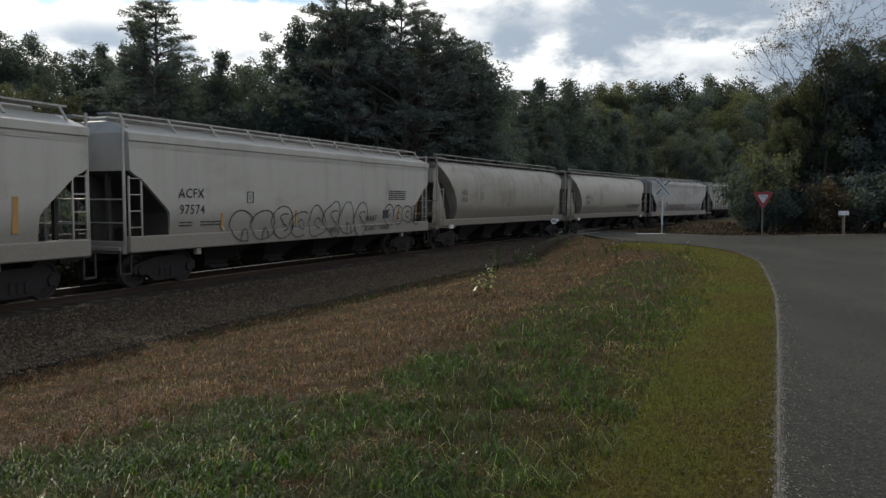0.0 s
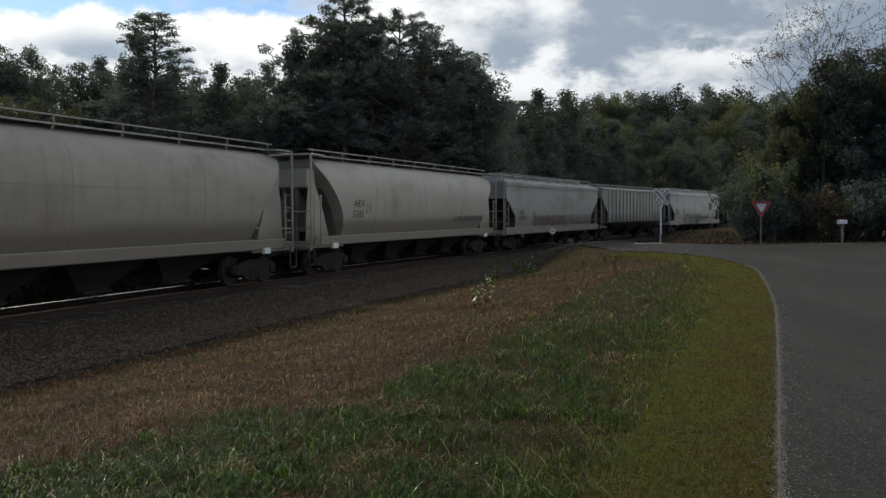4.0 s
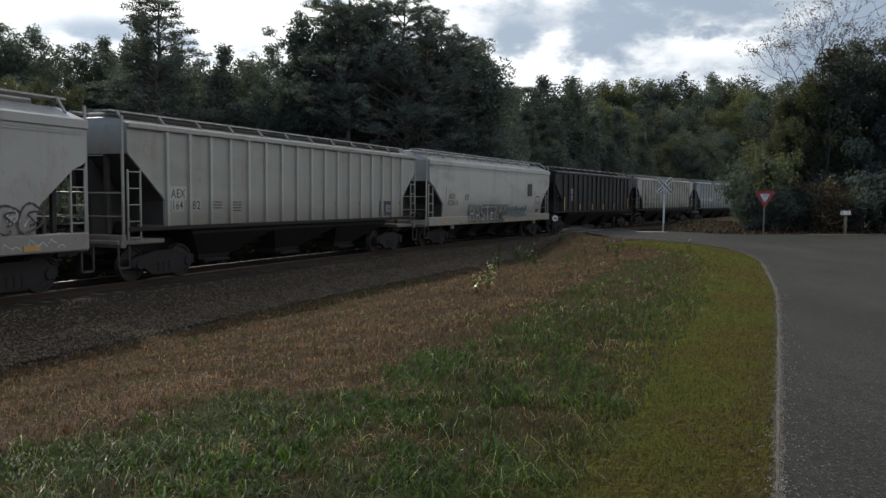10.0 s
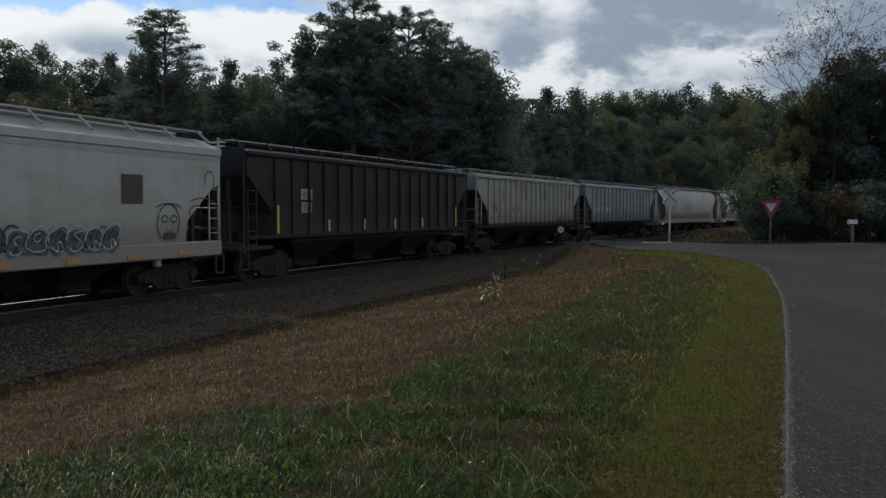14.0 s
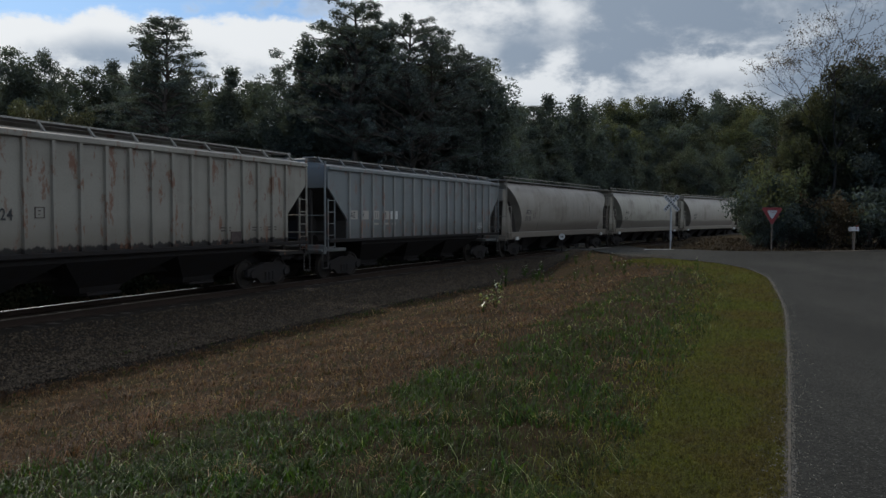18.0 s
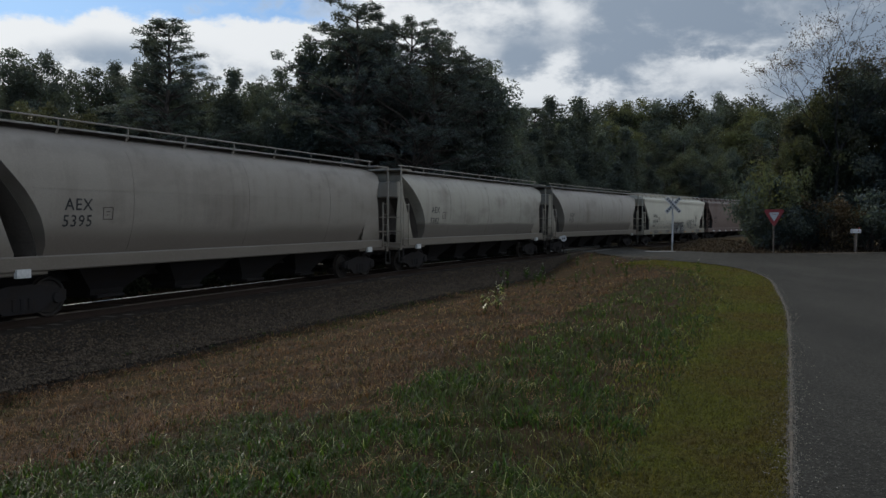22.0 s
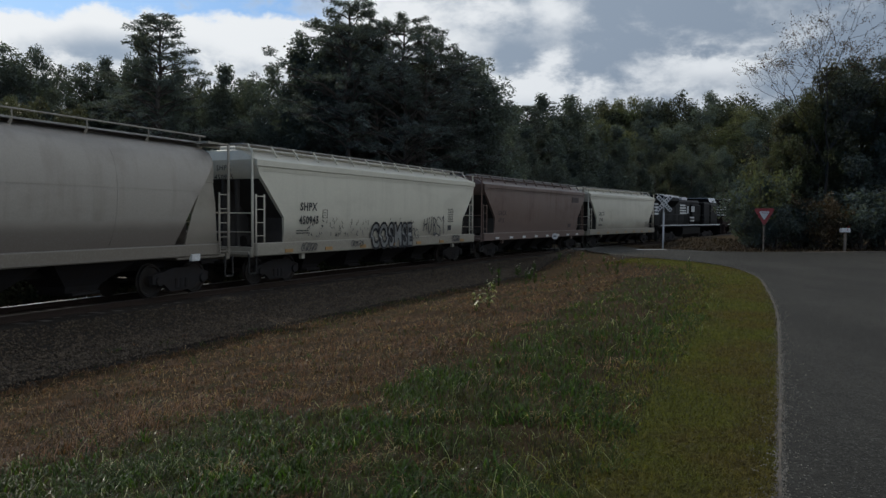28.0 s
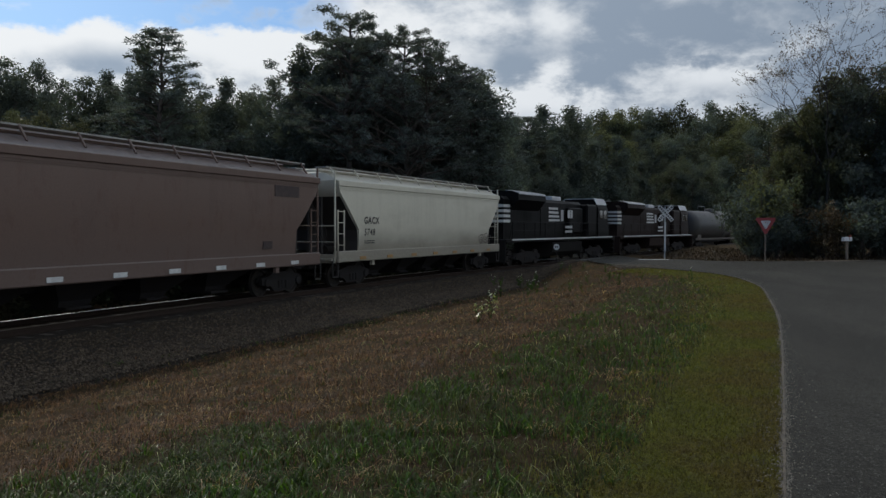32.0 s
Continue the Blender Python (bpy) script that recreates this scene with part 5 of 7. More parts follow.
def locomotive(i, paint, label):
    """Six-axle freight engine, long hood towards smaller s, cab at the far end."""
    a, b = JOINS[i], JOINS[i + 1]
    eng = thing("locomotive", label, "locomotive", group="engines in the train")
    length = b - a
    half = length / 2 - 0.7
    spread = length / 2 - 4.6
    VEHICLES.append((eng, (a + b) / 2, spread))
    for sx in (-1, 1):
        truck(eng, sx * spread, (-2.0, 0.0, 2.0))
        part("coupler", COUPLER, None, eng, at=pose(sx * (length / 2 - 0.28), 0, 0, 0, 0, 0 if sx > 0 else 180))
        part("pilot_plate", Shape().box(*sorted((sx * half, sx * (half - 0.12))), -1.45, 1.45, 0.25, 1.5, 0.03), paint, eng)
        s = Shape()
        for k in range(4):
            s.box(*sorted((sx * (half - 0.2), sx * (half - 0.75))), -1.52, -1.2, 0.35 + 0.33 * k, 0.40 + 0.33 * k)
            s.box(*sorted((sx * (half - 0.2), sx * (half - 0.75))), 1.2, 1.52, 0.35 + 0.33 * k, 0.40 + 0.33 * k)
        part("steps", s, paint, eng)
    part("underframe", Shape().box(-half, half, -1.5, 1.5, 1.42, 1.62, 0.03), paint, eng)
    part("walkway_edge", Shape().box(-half + 0.8, half - 0.8, -1.535, -1.50, 1.54, 1.63), WHITE_INK, eng, "white-striped walkway edge")
    part("fuel_tank", Shape().loft([[(-2.8, y, z), (2.8, y, z)] for y, z in ((-1.0, 0.42), (-1.35, 0.7), (-1.4, 1.35), (1.4, 1.35), (1.35, 0.7), (1.0, 0.42))], caps=False, closed=False)
         .add([(x, y, z) for x in (-2.8, 2.8) for y, z in ((-1.0, 0.42), (-1.35, 0.7), (-1.4, 1.35), (1.4, 1.35), (1.35, 0.7), (1.0, 0.42))], [tuple(range(6)), tuple(range(6, 12)), (0, 5, 11, 6)]), paint, eng)
    hood0, hood1 = -half + 0.9, half - 6.2
    part("long_hood", Shape().loft([[(x, -w_, z) for w_, z in ((0.88, 1.62), (0.88, 3.95), (0.70, 4.15), (-0.70, 4.15), (-0.88, 3.95), (-0.88, 1.62))] for x in (hood0, hood1)]), paint, eng)
    part("radiator", Shape().loft([[(x, -w_, z) for w_, z in ((0.9, 3.35), (1.45, 3.95), (1.42, 4.35), (0.9, 4.5), (-0.9, 4.5), (-1.42, 4.35), (-1.45, 3.95), (-0.9, 3.35))] for x in (hood0 + 0.9, hood0 + 5.2)]), paint, eng)
    for sy in (-1, 1):
        part("radiator_shutter", Shape().loft([[(x, sy * 1.46, 4.28), (x, sy * 1.44, 4.38), (x, sy * 0.55, 4.56), (x, sy * 0.6, 4.40)] for x in (hood0 + 1.0, hood0 + 5.1)]), ROOF_GLINT, eng, "radiator shutters coloured pale as sky reflection")
    part("exhaust_housing", Shape().box(hood0 + 8.2, hood0 + 9.8, -0.7, 0.7, 4.1, 4.42, 0.06), ROOF_GLINT, eng)
    part("blower_duct", Shape().box(hood1 - 3.2, hood1 - 0.4, -1.15, -0.85, 1.9, 3.7, 0.08), paint, eng)
    part("inverter_cabinet", Shape().box(hood1 - 0.2, hood1 + 2.0, -1.42, 1.42, 1.62, 4.0, 0.12), paint, eng)
    cab = part("cab", Shape().loft([[(x, -w_, z) for w_, z in ((1.5, 1.62), (1.5, 3.7), (1.15, 4.45), (-1.15, 4.45), (-1.5, 3.7), (-1.5, 1.62))] for x in (hood1 + 2.0, hood1 + 4.3)]), paint, eng)
    part("cab_roof", Shape().loft([[(x, -w_, z) for w_, z in ((1.40, 4.02), (1.16, 4.5), (-1.16, 4.5), (-1.40, 4.02), (-1.14, 4.44), (1.14, 4.44))] for x in (hood1 + 1.95, hood1 + 4.35)]), ROOF_GLINT, cab, "cab roof coloured pale as sky reflection")
    for x in (hood1 + 2.35, hood1 + 3.3):
        part("cab_window", Shape().box(x, x + 0.7, -1.515, -1.48, 2.95, 3.6, 0.02), GLASS, cab, "dark cab window")
    part("nose", Shape().loft([[(x, -w_, z) for w_, z in ((1.2, 1.62), (1.2, zt - 0.3), (0.9, zt), (-0.9, zt), (-1.2, zt - 0.3), (-1.2, 1.62))] for x, zt in ((hood1 + 4.3, 3.1), (hood1 + 5.5, 2.9))]), paint, eng)
    for k in range(7):
        x = hood0 + 5.6 + (hood1 - hood0 - 9.0) * k / 6
        part("hood_door", Shape().box(x, x + 0.75, -0.905, -0.88, 1.8, 3.6, 0.01), paint, eng)
    s = Shape()
    xs = np.linspace(-half + 0.9, half - 1.3, 12)
    s.tube([(x, -1.48, 2.62) for x in xs], 0.02, 5)
    s.tube([(x, -1.48, 2.12) for x in (xs[0], xs[-1])], 0.014, 5)
    for x in xs:
        s.tube([(x, -1.48, 1.62), (x, -1.48, 2.62)], 0.018, 5)
    s.tube([(-half + 0.25, -1.48, 1.0), (-half + 0.9, -1.48, 2.62)], 0.02, 5)
    part("handrail", s, paint, eng)
    part("far_handrail", Shape().tube([(xs[0], 1.48, 2.62), (xs[-1], 1.48, 2.62)], 0.02, 5), paint, eng)
    flat = lambda z: 0.905
    for k in range(4):
        patch_on(eng, hood1 - 6.4, hood1 - 4.4 - 0.12 * k, 2.72 + 0.26 * k, 2.86 + 0.26 * k, flat, WHITE_INK, "hood_stripe")
        patch_on(eng, hood0 + 0.02, hood0 + 0.9, 2.6 + 0.3 * k, 2.76 + 0.3 * k, flat, WHITE_INK, "end_stripe")
        part("end_stripe", Shape().box(hood0 - 0.012, hood0 + 0.01, -0.9, 0.9, 2.6 + 0.3 * k, 2.76 + 0.3 * k), WHITE_INK, eng)
    patch_on(eng, hood1 - 4.2, hood1 - 3.7, 2.75, 3.5, flat, SIGN_WHITE, "owner_emblem")
    for x in (hood1 - 3.55, hood1 - 3.0):
        patch_on(eng, x, x + 0.42, 2.95, 3.5, lambda z: 1.16, SIGN_WHITE, "owner_emblem")
    for z in (2.25, 1.95):
        patch_on(eng, hood1 - 4.0, hood1 - 2.6, z, z + 0.18, lambda z: 1.16, SIGN_WHITE, "data_line")
    return eng


GLASS = surface("dark_cab_glass", (0.02, 0.024, 0.026), 0.08, scale=2, fine=20, bump=0, spec=0.7)
locomotive(16, LOCO_BLACK, "black six-axle diesel locomotive with white stripes")
locomotive(17, LOCO_FADED, "faded reddish-black diesel locomotive with white end stripes")


def tank_car(i):
    car, length = freight_car(i, "tank_car", "dark grey cylindrical tank car")
    car["category"] = "tank car"
    half = length / 2 - 0.7
    prof = [(-half + 0.25, 0.3), (-half + 0.3, 0.9), (-half + 0.5, 1.3), (-half + 0.85, 1.48), (half - 0.85, 1.48), (half - 0.5, 1.3), (half - 0.3, 0.9), (half - 0.25, 0.3)]
    part("tank", Shape().disc((0, 0, 2.65), (1, 0, 0), prof, 36), TANK_DARK, car, smooth=40)
    part("manway", Shape().disc((0, 0, 4.1), (0, 0, 1), [(0, 0.45), (0.3, 0.45), (0.36, 0.3)], 16), TANK_DARK, car)
    part("top_platform", Shape().box(-1.1, 1.1, -0.9, 0.9, 4.12, 4.17), GRATING, car)
    s = Shape()
    for y in (-0.9, 0.9):
        s.tube([(-1.1, y, 4.15), (-1.1, y, 4.75), (1.1, y, 4.75), (1.1, y, 4.15)], 0.025, 5)
    part("platform_railing", s, GALV, car)
    for y in (-1.2, 1.2):
        part("side_sill", Shape().box(-half, half, y - 0.06, y + 0.06, 1.0, 1.2), TANK_DARK, car)
        part("ladder", LADDERS["black_car_paint"], None, car, at=pose(-0.2, y * 1.27, 0) @ Matrix.Diagonal((1, 1, 1.15, 1)))
    for sx in (-1, 1):
        part("saddle", Shape().box(*sorted((sx * (half - 2.6), sx * (half - 1.4))), -1.0, 1.0, 0.95, 1.55, 0.05), TANK_DARK, car)
        part("end_platform", Shape().box(*sorted((sx * half, sx * (half - 0.8))), -1.3, 1.3, 1.02, 1.12), TANK_DARK, car)
    centre_sill(car, length)


for i in (18, 19, 20):
    tank_car(i)


# ------------------------------------------------------------------ trees
def leaf_cloud(centres, radii, count, size, rng, flat=1.0, shell=0.55, slim=0.55):
    """Small diamond leaves round clump centres."""
    centres, radii = np.asarray(centres, float), np.asarray(radii, float)
    share = radii.prod(1) ** (2 / 3)
    which = rng.choice(len(centres), count, p=share / share.sum())
    way = rng.normal(size=(count, 3))
    way /= np.linalg.norm(way, axis=1)[:, None]
    at = centres[which] + radii[which] * way * (rng.rand(count, 1) ** shell)
    a = rng.normal(size=(count, 3))
    a[:, 2] *= flat
    a /= np.linalg.norm(a, axis=1)[:, None]
    b = np.cross(a, rng.normal(size=(count, 3)))
    b /= np.linalg.norm(b, axis=1)[:, None]
    s = size * rng.uniform(0.55, 1.35, (count, 1))
    verts = np.stack([at - a * s, at - b * s * slim, at + a * s, at + b * s * slim], 1).reshape(-1, 3)
    return verts, np.arange(count * 4).reshape(-1, 4)


def limb(shape, start, end, r0, r1, rng, bend=0.12, n=5):
    start, end = Vector(start), Vector(end)
    length = (end - start).length
    pts = [start.lerp(end, i / (n - 1)) + Vector(rng.normal(size=3)) * bend * length * math.sin(math.pi * i / (n - 1)) * 0.5 for i in range(n)]
    shape.tube(pts, r0, 6, r1)
    return pts


def tree_of(name, label, trunk, verts, faces, bark, foliage):
    tree = thing(name, label, "tree")
    part("trunk", trunk, bark, tree)
    crown = part("crown", quick_mesh("crown", verts, faces, foliage), None, tree)
    return tree, crown


def broadleaf(height, seed, foliage, leaves, label, wide=0.27, low=0.18, size=0.145):
    rng = np.random.RandomState(seed)
    t = Shape()
    top = limb(t, (0, 0, -0.3), (rng.normal() * 0.3, rng.normal() * 0.3, height * 0.86), 0.022 * height, 0.03, rng, 0.03, 7)
    centres, radii = [], []
    for k in range(15):
        f = rng.uniform(low + 0.05, 0.80)
        base = top[min(6, int(f / 0.86 * 6))]
        a = rng.uniform(0, 2 * np.pi)
        reach = height * wide * (1.05 - 0.75 * max(0, f - 0.45) / 0.45) * rng.uniform(0.65, 1.05)
        tip = Vector((base.x + reach * math.cos(a), base.y + reach * math.sin(a), f * height + reach * rng.uniform(0.25, 0.7)))
        pts = limb(t, base, tip, 0.008 * height, 0.02, rng, 0.15)
        for p, r in ((pts[2], 0.075), (pts[3], 0.090), (pts[4], 0.080)):
            centres.append(tuple(p + Vector(rng.normal(size=3)) * 0.02 * height))
            radii.append(np.array((1, 1, 0.72)) * r * height * rng.uniform(0.75, 1.25))
    for k in range(6):
        centres.append((rng.normal() * 0.05 * height, rng.normal() * 0.05 * height, height * (0.80 + 0.17 * k / 6)))
        radii.append(np.array((1, 1, 0.8)) * height * (0.095 - 0.008 * k))
    v, f = leaf_cloud(centres, radii, leaves, size, rng)
    return tree_of("broadleaf_tree", label, t, v, f, BARK, foliage)


def pine(height, seed, leaves, label, wide=0.26, low=0.25, sparse=0.0, size=0.13, thick=0.5):
    rng = np.random.RandomState(seed)
    t = Shape()
    top = limb(t, (0, 0, -0.3), (rng.normal() * 0.4, rng.normal() * 0.4, height * 0.97), 0.018 * height, 0.03, rng, 0.02, 9)
    centres, radii = [], []
    z = low * height
    while z < height * 0.95:
        f = z / height
        reach = height * wide * (1.0 - 0.80 * max(0.0, (f - 0.45) / 0.55) ** 1.4) * (0.82 + 0.18 * math.sin(f * 40 + seed))
        for k in range(5):
            if rng.rand() < sparse:
                continue
            a = rng.uniform(0, 2 * np.pi)
            r = reach * rng.uniform(0.5, 1.1)
            base = top[min(8, int(f / 0.97 * 8))]
            tip = Vector((base.x + r * math.cos(a), base.y + r * math.sin(a), z + r * rng.uniform(0.05, 0.6)))
            pts = limb(t, (base.x, base.y, z), tip, 0.05, 0.015, rng, 0.12, 4)
            for j, p in enumerate(pts[1:]):
                centres.append(tuple(p + Vector((rng.normal() * 0.25, rng.normal() * 0.25, 0.12))))
                radii.append(np.array((1, 1, thick)) * (0.020 + 0.007 * j) * height * rng.uniform(0.7, 1.3))
        z += height * rng.uniform(0.018, 0.032)
    centres.append((0, 0, height * 0.96)), radii.append(np.array((0.03, 0.03, 0.05)) * height)
    v, f = leaf_cloud(centres, radii, leaves, size, rng, flat=0.6)
    return tree_of("pine_tree", label, t, v, f, BARK, LEAF_PINE)


def old_pine(height, seed, leaves, label, wide=0.30, low=0.40, gaps=0.15, size=0.10, lean=0.0):
    """An old pine: few ascending boughs that fork into flat pads of needles, with sky between them."""
    rng = np.random.RandomState(seed)
    t = Shape()
    top = limb(t, (0, 0, -0.3), (lean * height, 0, height * 0.96), 0.017 * height, 0.05, rng, 0.025, 9)
    centres, radii = [], []
    z, turn = low * height, 0.0
    while z < height * 0.96:
        f = z / height
        g = (f - low) / (1 - low)
        reach = height * wide * (0.72 + 0.28 * math.sin(math.pi * min(1, g * 1.3 + 0.15))) * (1 - 0.72 * max(0.0, (g - 0.35) / 0.65) ** 1.3)
        i = min(7, int(f / 0.96 * 8))
        w = f / 0.96 * 8 - i
        base = top[i].lerp(top[i + 1], min(1.0, w))
        base.z = z
        for k in range(4):
            turn += 1.57 + rng.uniform(-0.5, 0.5)
            if rng.rand() < gaps:
                continue
            r = reach * rng.uniform(0.6, 1.12)
            rise = rng.uniform(0.2, 0.65)
            way = Vector((math.cos(turn), math.sin(turn), 0))
            pts = []
            for j in range(6):
                q = j / 5
                pts.append(base + way * r * q + Vector((0, 0, r * rise * (1.6 * q - 0.75 * q * q))) + Vector(rng.normal(size=3)) * 0.02 * r)
            t.tube(pts, 0.0045 * height * (1.15 - 0.6 * g), 5, 0.015)
            across = Vector((-way.y, way.x, 0))
            for j in (2, 3, 4, 4, 5, 5):
                out = (way * rng.uniform(0.3, 1.0) + across * rng.uniform(-1.1, 1.1)).normalized() * r * rng.uniform(0.16, 0.36)
                tip = pts[j] + out + Vector((0, 0, rng.uniform(0.02, 0.3) * out.length))
                t.tube([pts[j], pts[j].lerp(tip, 0.5) + Vector(rng.normal(size=3)) * 0.04, tip], 0.022, 4, 0.008)
                centres.append(tuple(tip + Vector((0, 0, 0.06))))
                radii.append(np.array((1, 1, 0.55)) * height * rng.uniform(0.016, 0.036))
        z += height * rng.uniform(0.026, 0.046)
    for k in range(8):
        centres.append((lean * height + rng.normal() * 0.03 * height, rng.normal() * 0.03 * height, height * rng.uniform(0.93, 0.99)))
        radii.append(np.array((0.020, 0.020, 0.011)) * height)
    v, f = leaf_cloud(centres, radii, leaves, size, rng, flat=0.6, shell=0.7, slim=0.36)
    return tree_of("pine_tree", label, t, v, f, BARK, LEAF_PINE)


def cedar(height, seed, leaves, label, wide=0.24, foliage=None, size=0.13):
    rng = np.random.RandomState(seed)
    t = Shape()
    limb(t, (0, 0, -0.3), (0, 0, height * 0.9), 0.018 * height, 0.02, rng, 0.01, 5)
    centres, radii = [], []
    for k in range(80):
        f = rng.uniform(0.03, 0.97) ** 0.9
        a = rng.uniform(0, 2 * np.pi)
        r = height * wide * (1 - f) ** 0.6 * rng.uniform(0.35, 1.0) * (0.8 + 0.3 * math.sin(3 * a + seed + 5 * f))
        centres.append((r * math.cos(a), r * math.sin(a), f * height))
        radii.append(np.array((0.075, 0.075, 0.10)) * height * rng.uniform(0.6, 1.15) * (1.15 - 0.6 * f))
    v, f = leaf_cloud(centres, radii, leaves, size, rng)
    return tree_of("cedar_tree", label, t, v, f, BARK, foliage or LEAF_CEDAR)


def shrub(height, seed, foliage, leaves, label, wide=0.7, size=0.11):
    rng = np.random.RandomState(seed)
    t = Shape()
    centres, radii = [], []
    for k in range(14):
        a, r = rng.uniform(0, 2 * np.pi), height * wide * rng.uniform(0.1, 0.95)
        tip = Vector((r * math.cos(a), r * math.sin(a), height * rng.uniform(0.25, 0.92)))
        limb(t, (rng.normal() * 0.1, rng.normal() * 0.1, -0.1), tip, 0.05, 0.012, rng, 0.15)
        for q in (0.55, 0.85, 1.0):
            centres.append(tuple(tip * q + Vector(rng.normal(size=3)) * 0.06 * height))
            radii.append(np.array((0.20, 0.20, 0.17)) * height * rng.uniform(0.6, 1.2))
    v, f = leaf_cloud(centres, radii, leaves, size, rng)
    tree, crown = tree_of("shrub", label, t, v, f, BARK, foliage)
    tree["category"] = "shrub"
    return tree, crown


def bare_tree(height, seed, m):
    """A thin tree that has lost most leaves: forks upon forks, with a few leaves left at the tips."""
    rng = np.random.RandomState(seed)
    t = Shape()
    tips = []

    def fork(p, d, length, r, level):
        end = p + d * length
        pts = limb(t, p, end, r, r * 0.55, rng, 0.08, 4)
        if level == 0:
            tips.append(end), tips.append(pts[2])
            return
        for k in range(3 if level < 4 else 4):
            way = (d + Vector(rng.normal(size=3)) * 0.5 + Vector((0, 0, 0.16))).normalized()
            fork(pts[rng.randint(2, 4)] if k else end, way, length * rng.uniform(0.55, 0.78), r * 0.5, level - 1)

    fork(Vector((0, 0, -0.3)), Vector((0.02, 0, 1)), height * 0.36, 0.11, 5)
    v, f = leaf_cloud([tuple(p) for p in tips], [(0.22, 0.22, 0.18)] * len(tips), 4600, 0.05, rng)
    tree, crown = tree_of("bare_tree", "slender autumn tree with few leaves on thin twigs", t, v, f, PALE_BARK, LEAF_RUST)
    tree.matrix_basis = m
    return tree


def site(px, depth):
    """A spot at that depth, px counted across the view from 784 straight ahead."""
    x = (px - 784) / 1385.0 * depth
    return x, depth, float(ground_z(x, depth))


def plant(kinds, px, depth, top, rng, squeeze=1.0):
    """Puts a copy of one of the kinds so that it reaches the sight line 'top' (metres up at one metre away, times 1385)."""
    ob, native = kinds
    x, y, z = site(px, depth)
    tall = (358 - top) / 1385.0 * depth + 2.28 - z
    k = tall / native
    m = pose(x, y, z, 0, 0, rng.uniform(0, 360)) @ Matrix.Diagonal((k * squeeze, k * squeeze, k, 1))
    return copy_thing(ob, m)


grow = random.Random(5)
KINDS = {
    "dark": (broadleaf(18, 1, LEAF_DARK, 26000, "dark green broadleaf tree in the wood behind the railway", size=0.13)[0], 18.0),
    "dark2": (broadleaf(18, 2, LEAF_DARK, 26000, "dark green broadleaf tree in the wood behind the railway", wide=0.23, size=0.13)[0], 18.0),
    "mid": (broadleaf(18, 3, LEAF_MID, 20000, "green broadleaf tree starting to turn", wide=0.25, size=0.13)[0], 18.0),
    "olive": (broadleaf(18, 13, LEAF_OLIVE, 12000, "olive-green broadleaf tree on the hillside", wide=0.20)[0], 18.0),
    "olive2": (broadleaf(18, 14, LEAF_OLIVE, 12000, "olive-green broadleaf tree on the hillside", wide=0.15, low=0.12)[0], 18.0),
    "slim": (broadleaf(18, 4, LEAF_DARK, 18000, "slim dark broadleaf tree with a pointed crown", wide=0.16, low=0.1, size=0.13)[0], 18.0),
    "cone": (cedar(18, 15, 28000, "dense dark conical tree in the wood", wide=0.20, foliage=LEAF_DARK, size=0.14)[0], 18.0),
    "gold": (broadleaf(16, 5, LEAF_GOLD, 10000, "broadleaf tree with yellowing autumn leaves", wide=0.28)[0], 16.0),
    "pine": (pine(18, 6, 34000, "tall dark pine with layered boughs", size=0.095)[0], 18.0),
    "pine2": (old_pine(18, 7, 19000, "tall open-crowned old pine with flat boughs", lean=0.03)[0], 18.0),
    "pine3": (old_pine(18, 8, 24000, "slender pine with a thin feathery top", wide=0.24, low=0.16, gaps=0.05)[0], 18.0),
    "pine4": (old_pine(18, 16, 22000, "broad old pine with spreading flat boughs", wide=0.34, low=0.32, gaps=0.05)[0], 18.0),
    "cedar": (cedar(11, 9, 20000, "dense dark cedar beside the road", size=0.11)[0], 11.0),
    "shrub": (shrub(4, 10, LEAF_DARK, 6000, "dark green shrub at the wood's edge", size=0.1)[0], 4.0),
    "shrub2": (shrub(4, 11, LEAF_MID, 6000, "fresh green shrub at the wood's edge", size=0.1)[0], 4.0),
    "rust": (shrub(4, 12, LEAF_RUST, 3500, "shrub with russet autumn leaves")[0], 4.0),
}
# the first of each kind stands far back in the wood
for k, (ob, native) in enumerate(KINDS.values()):
    x, y, z = site(200 + 75 * k, 118 + 6 * (k % 3))
    ob.matrix_basis = pose(x, y, z)

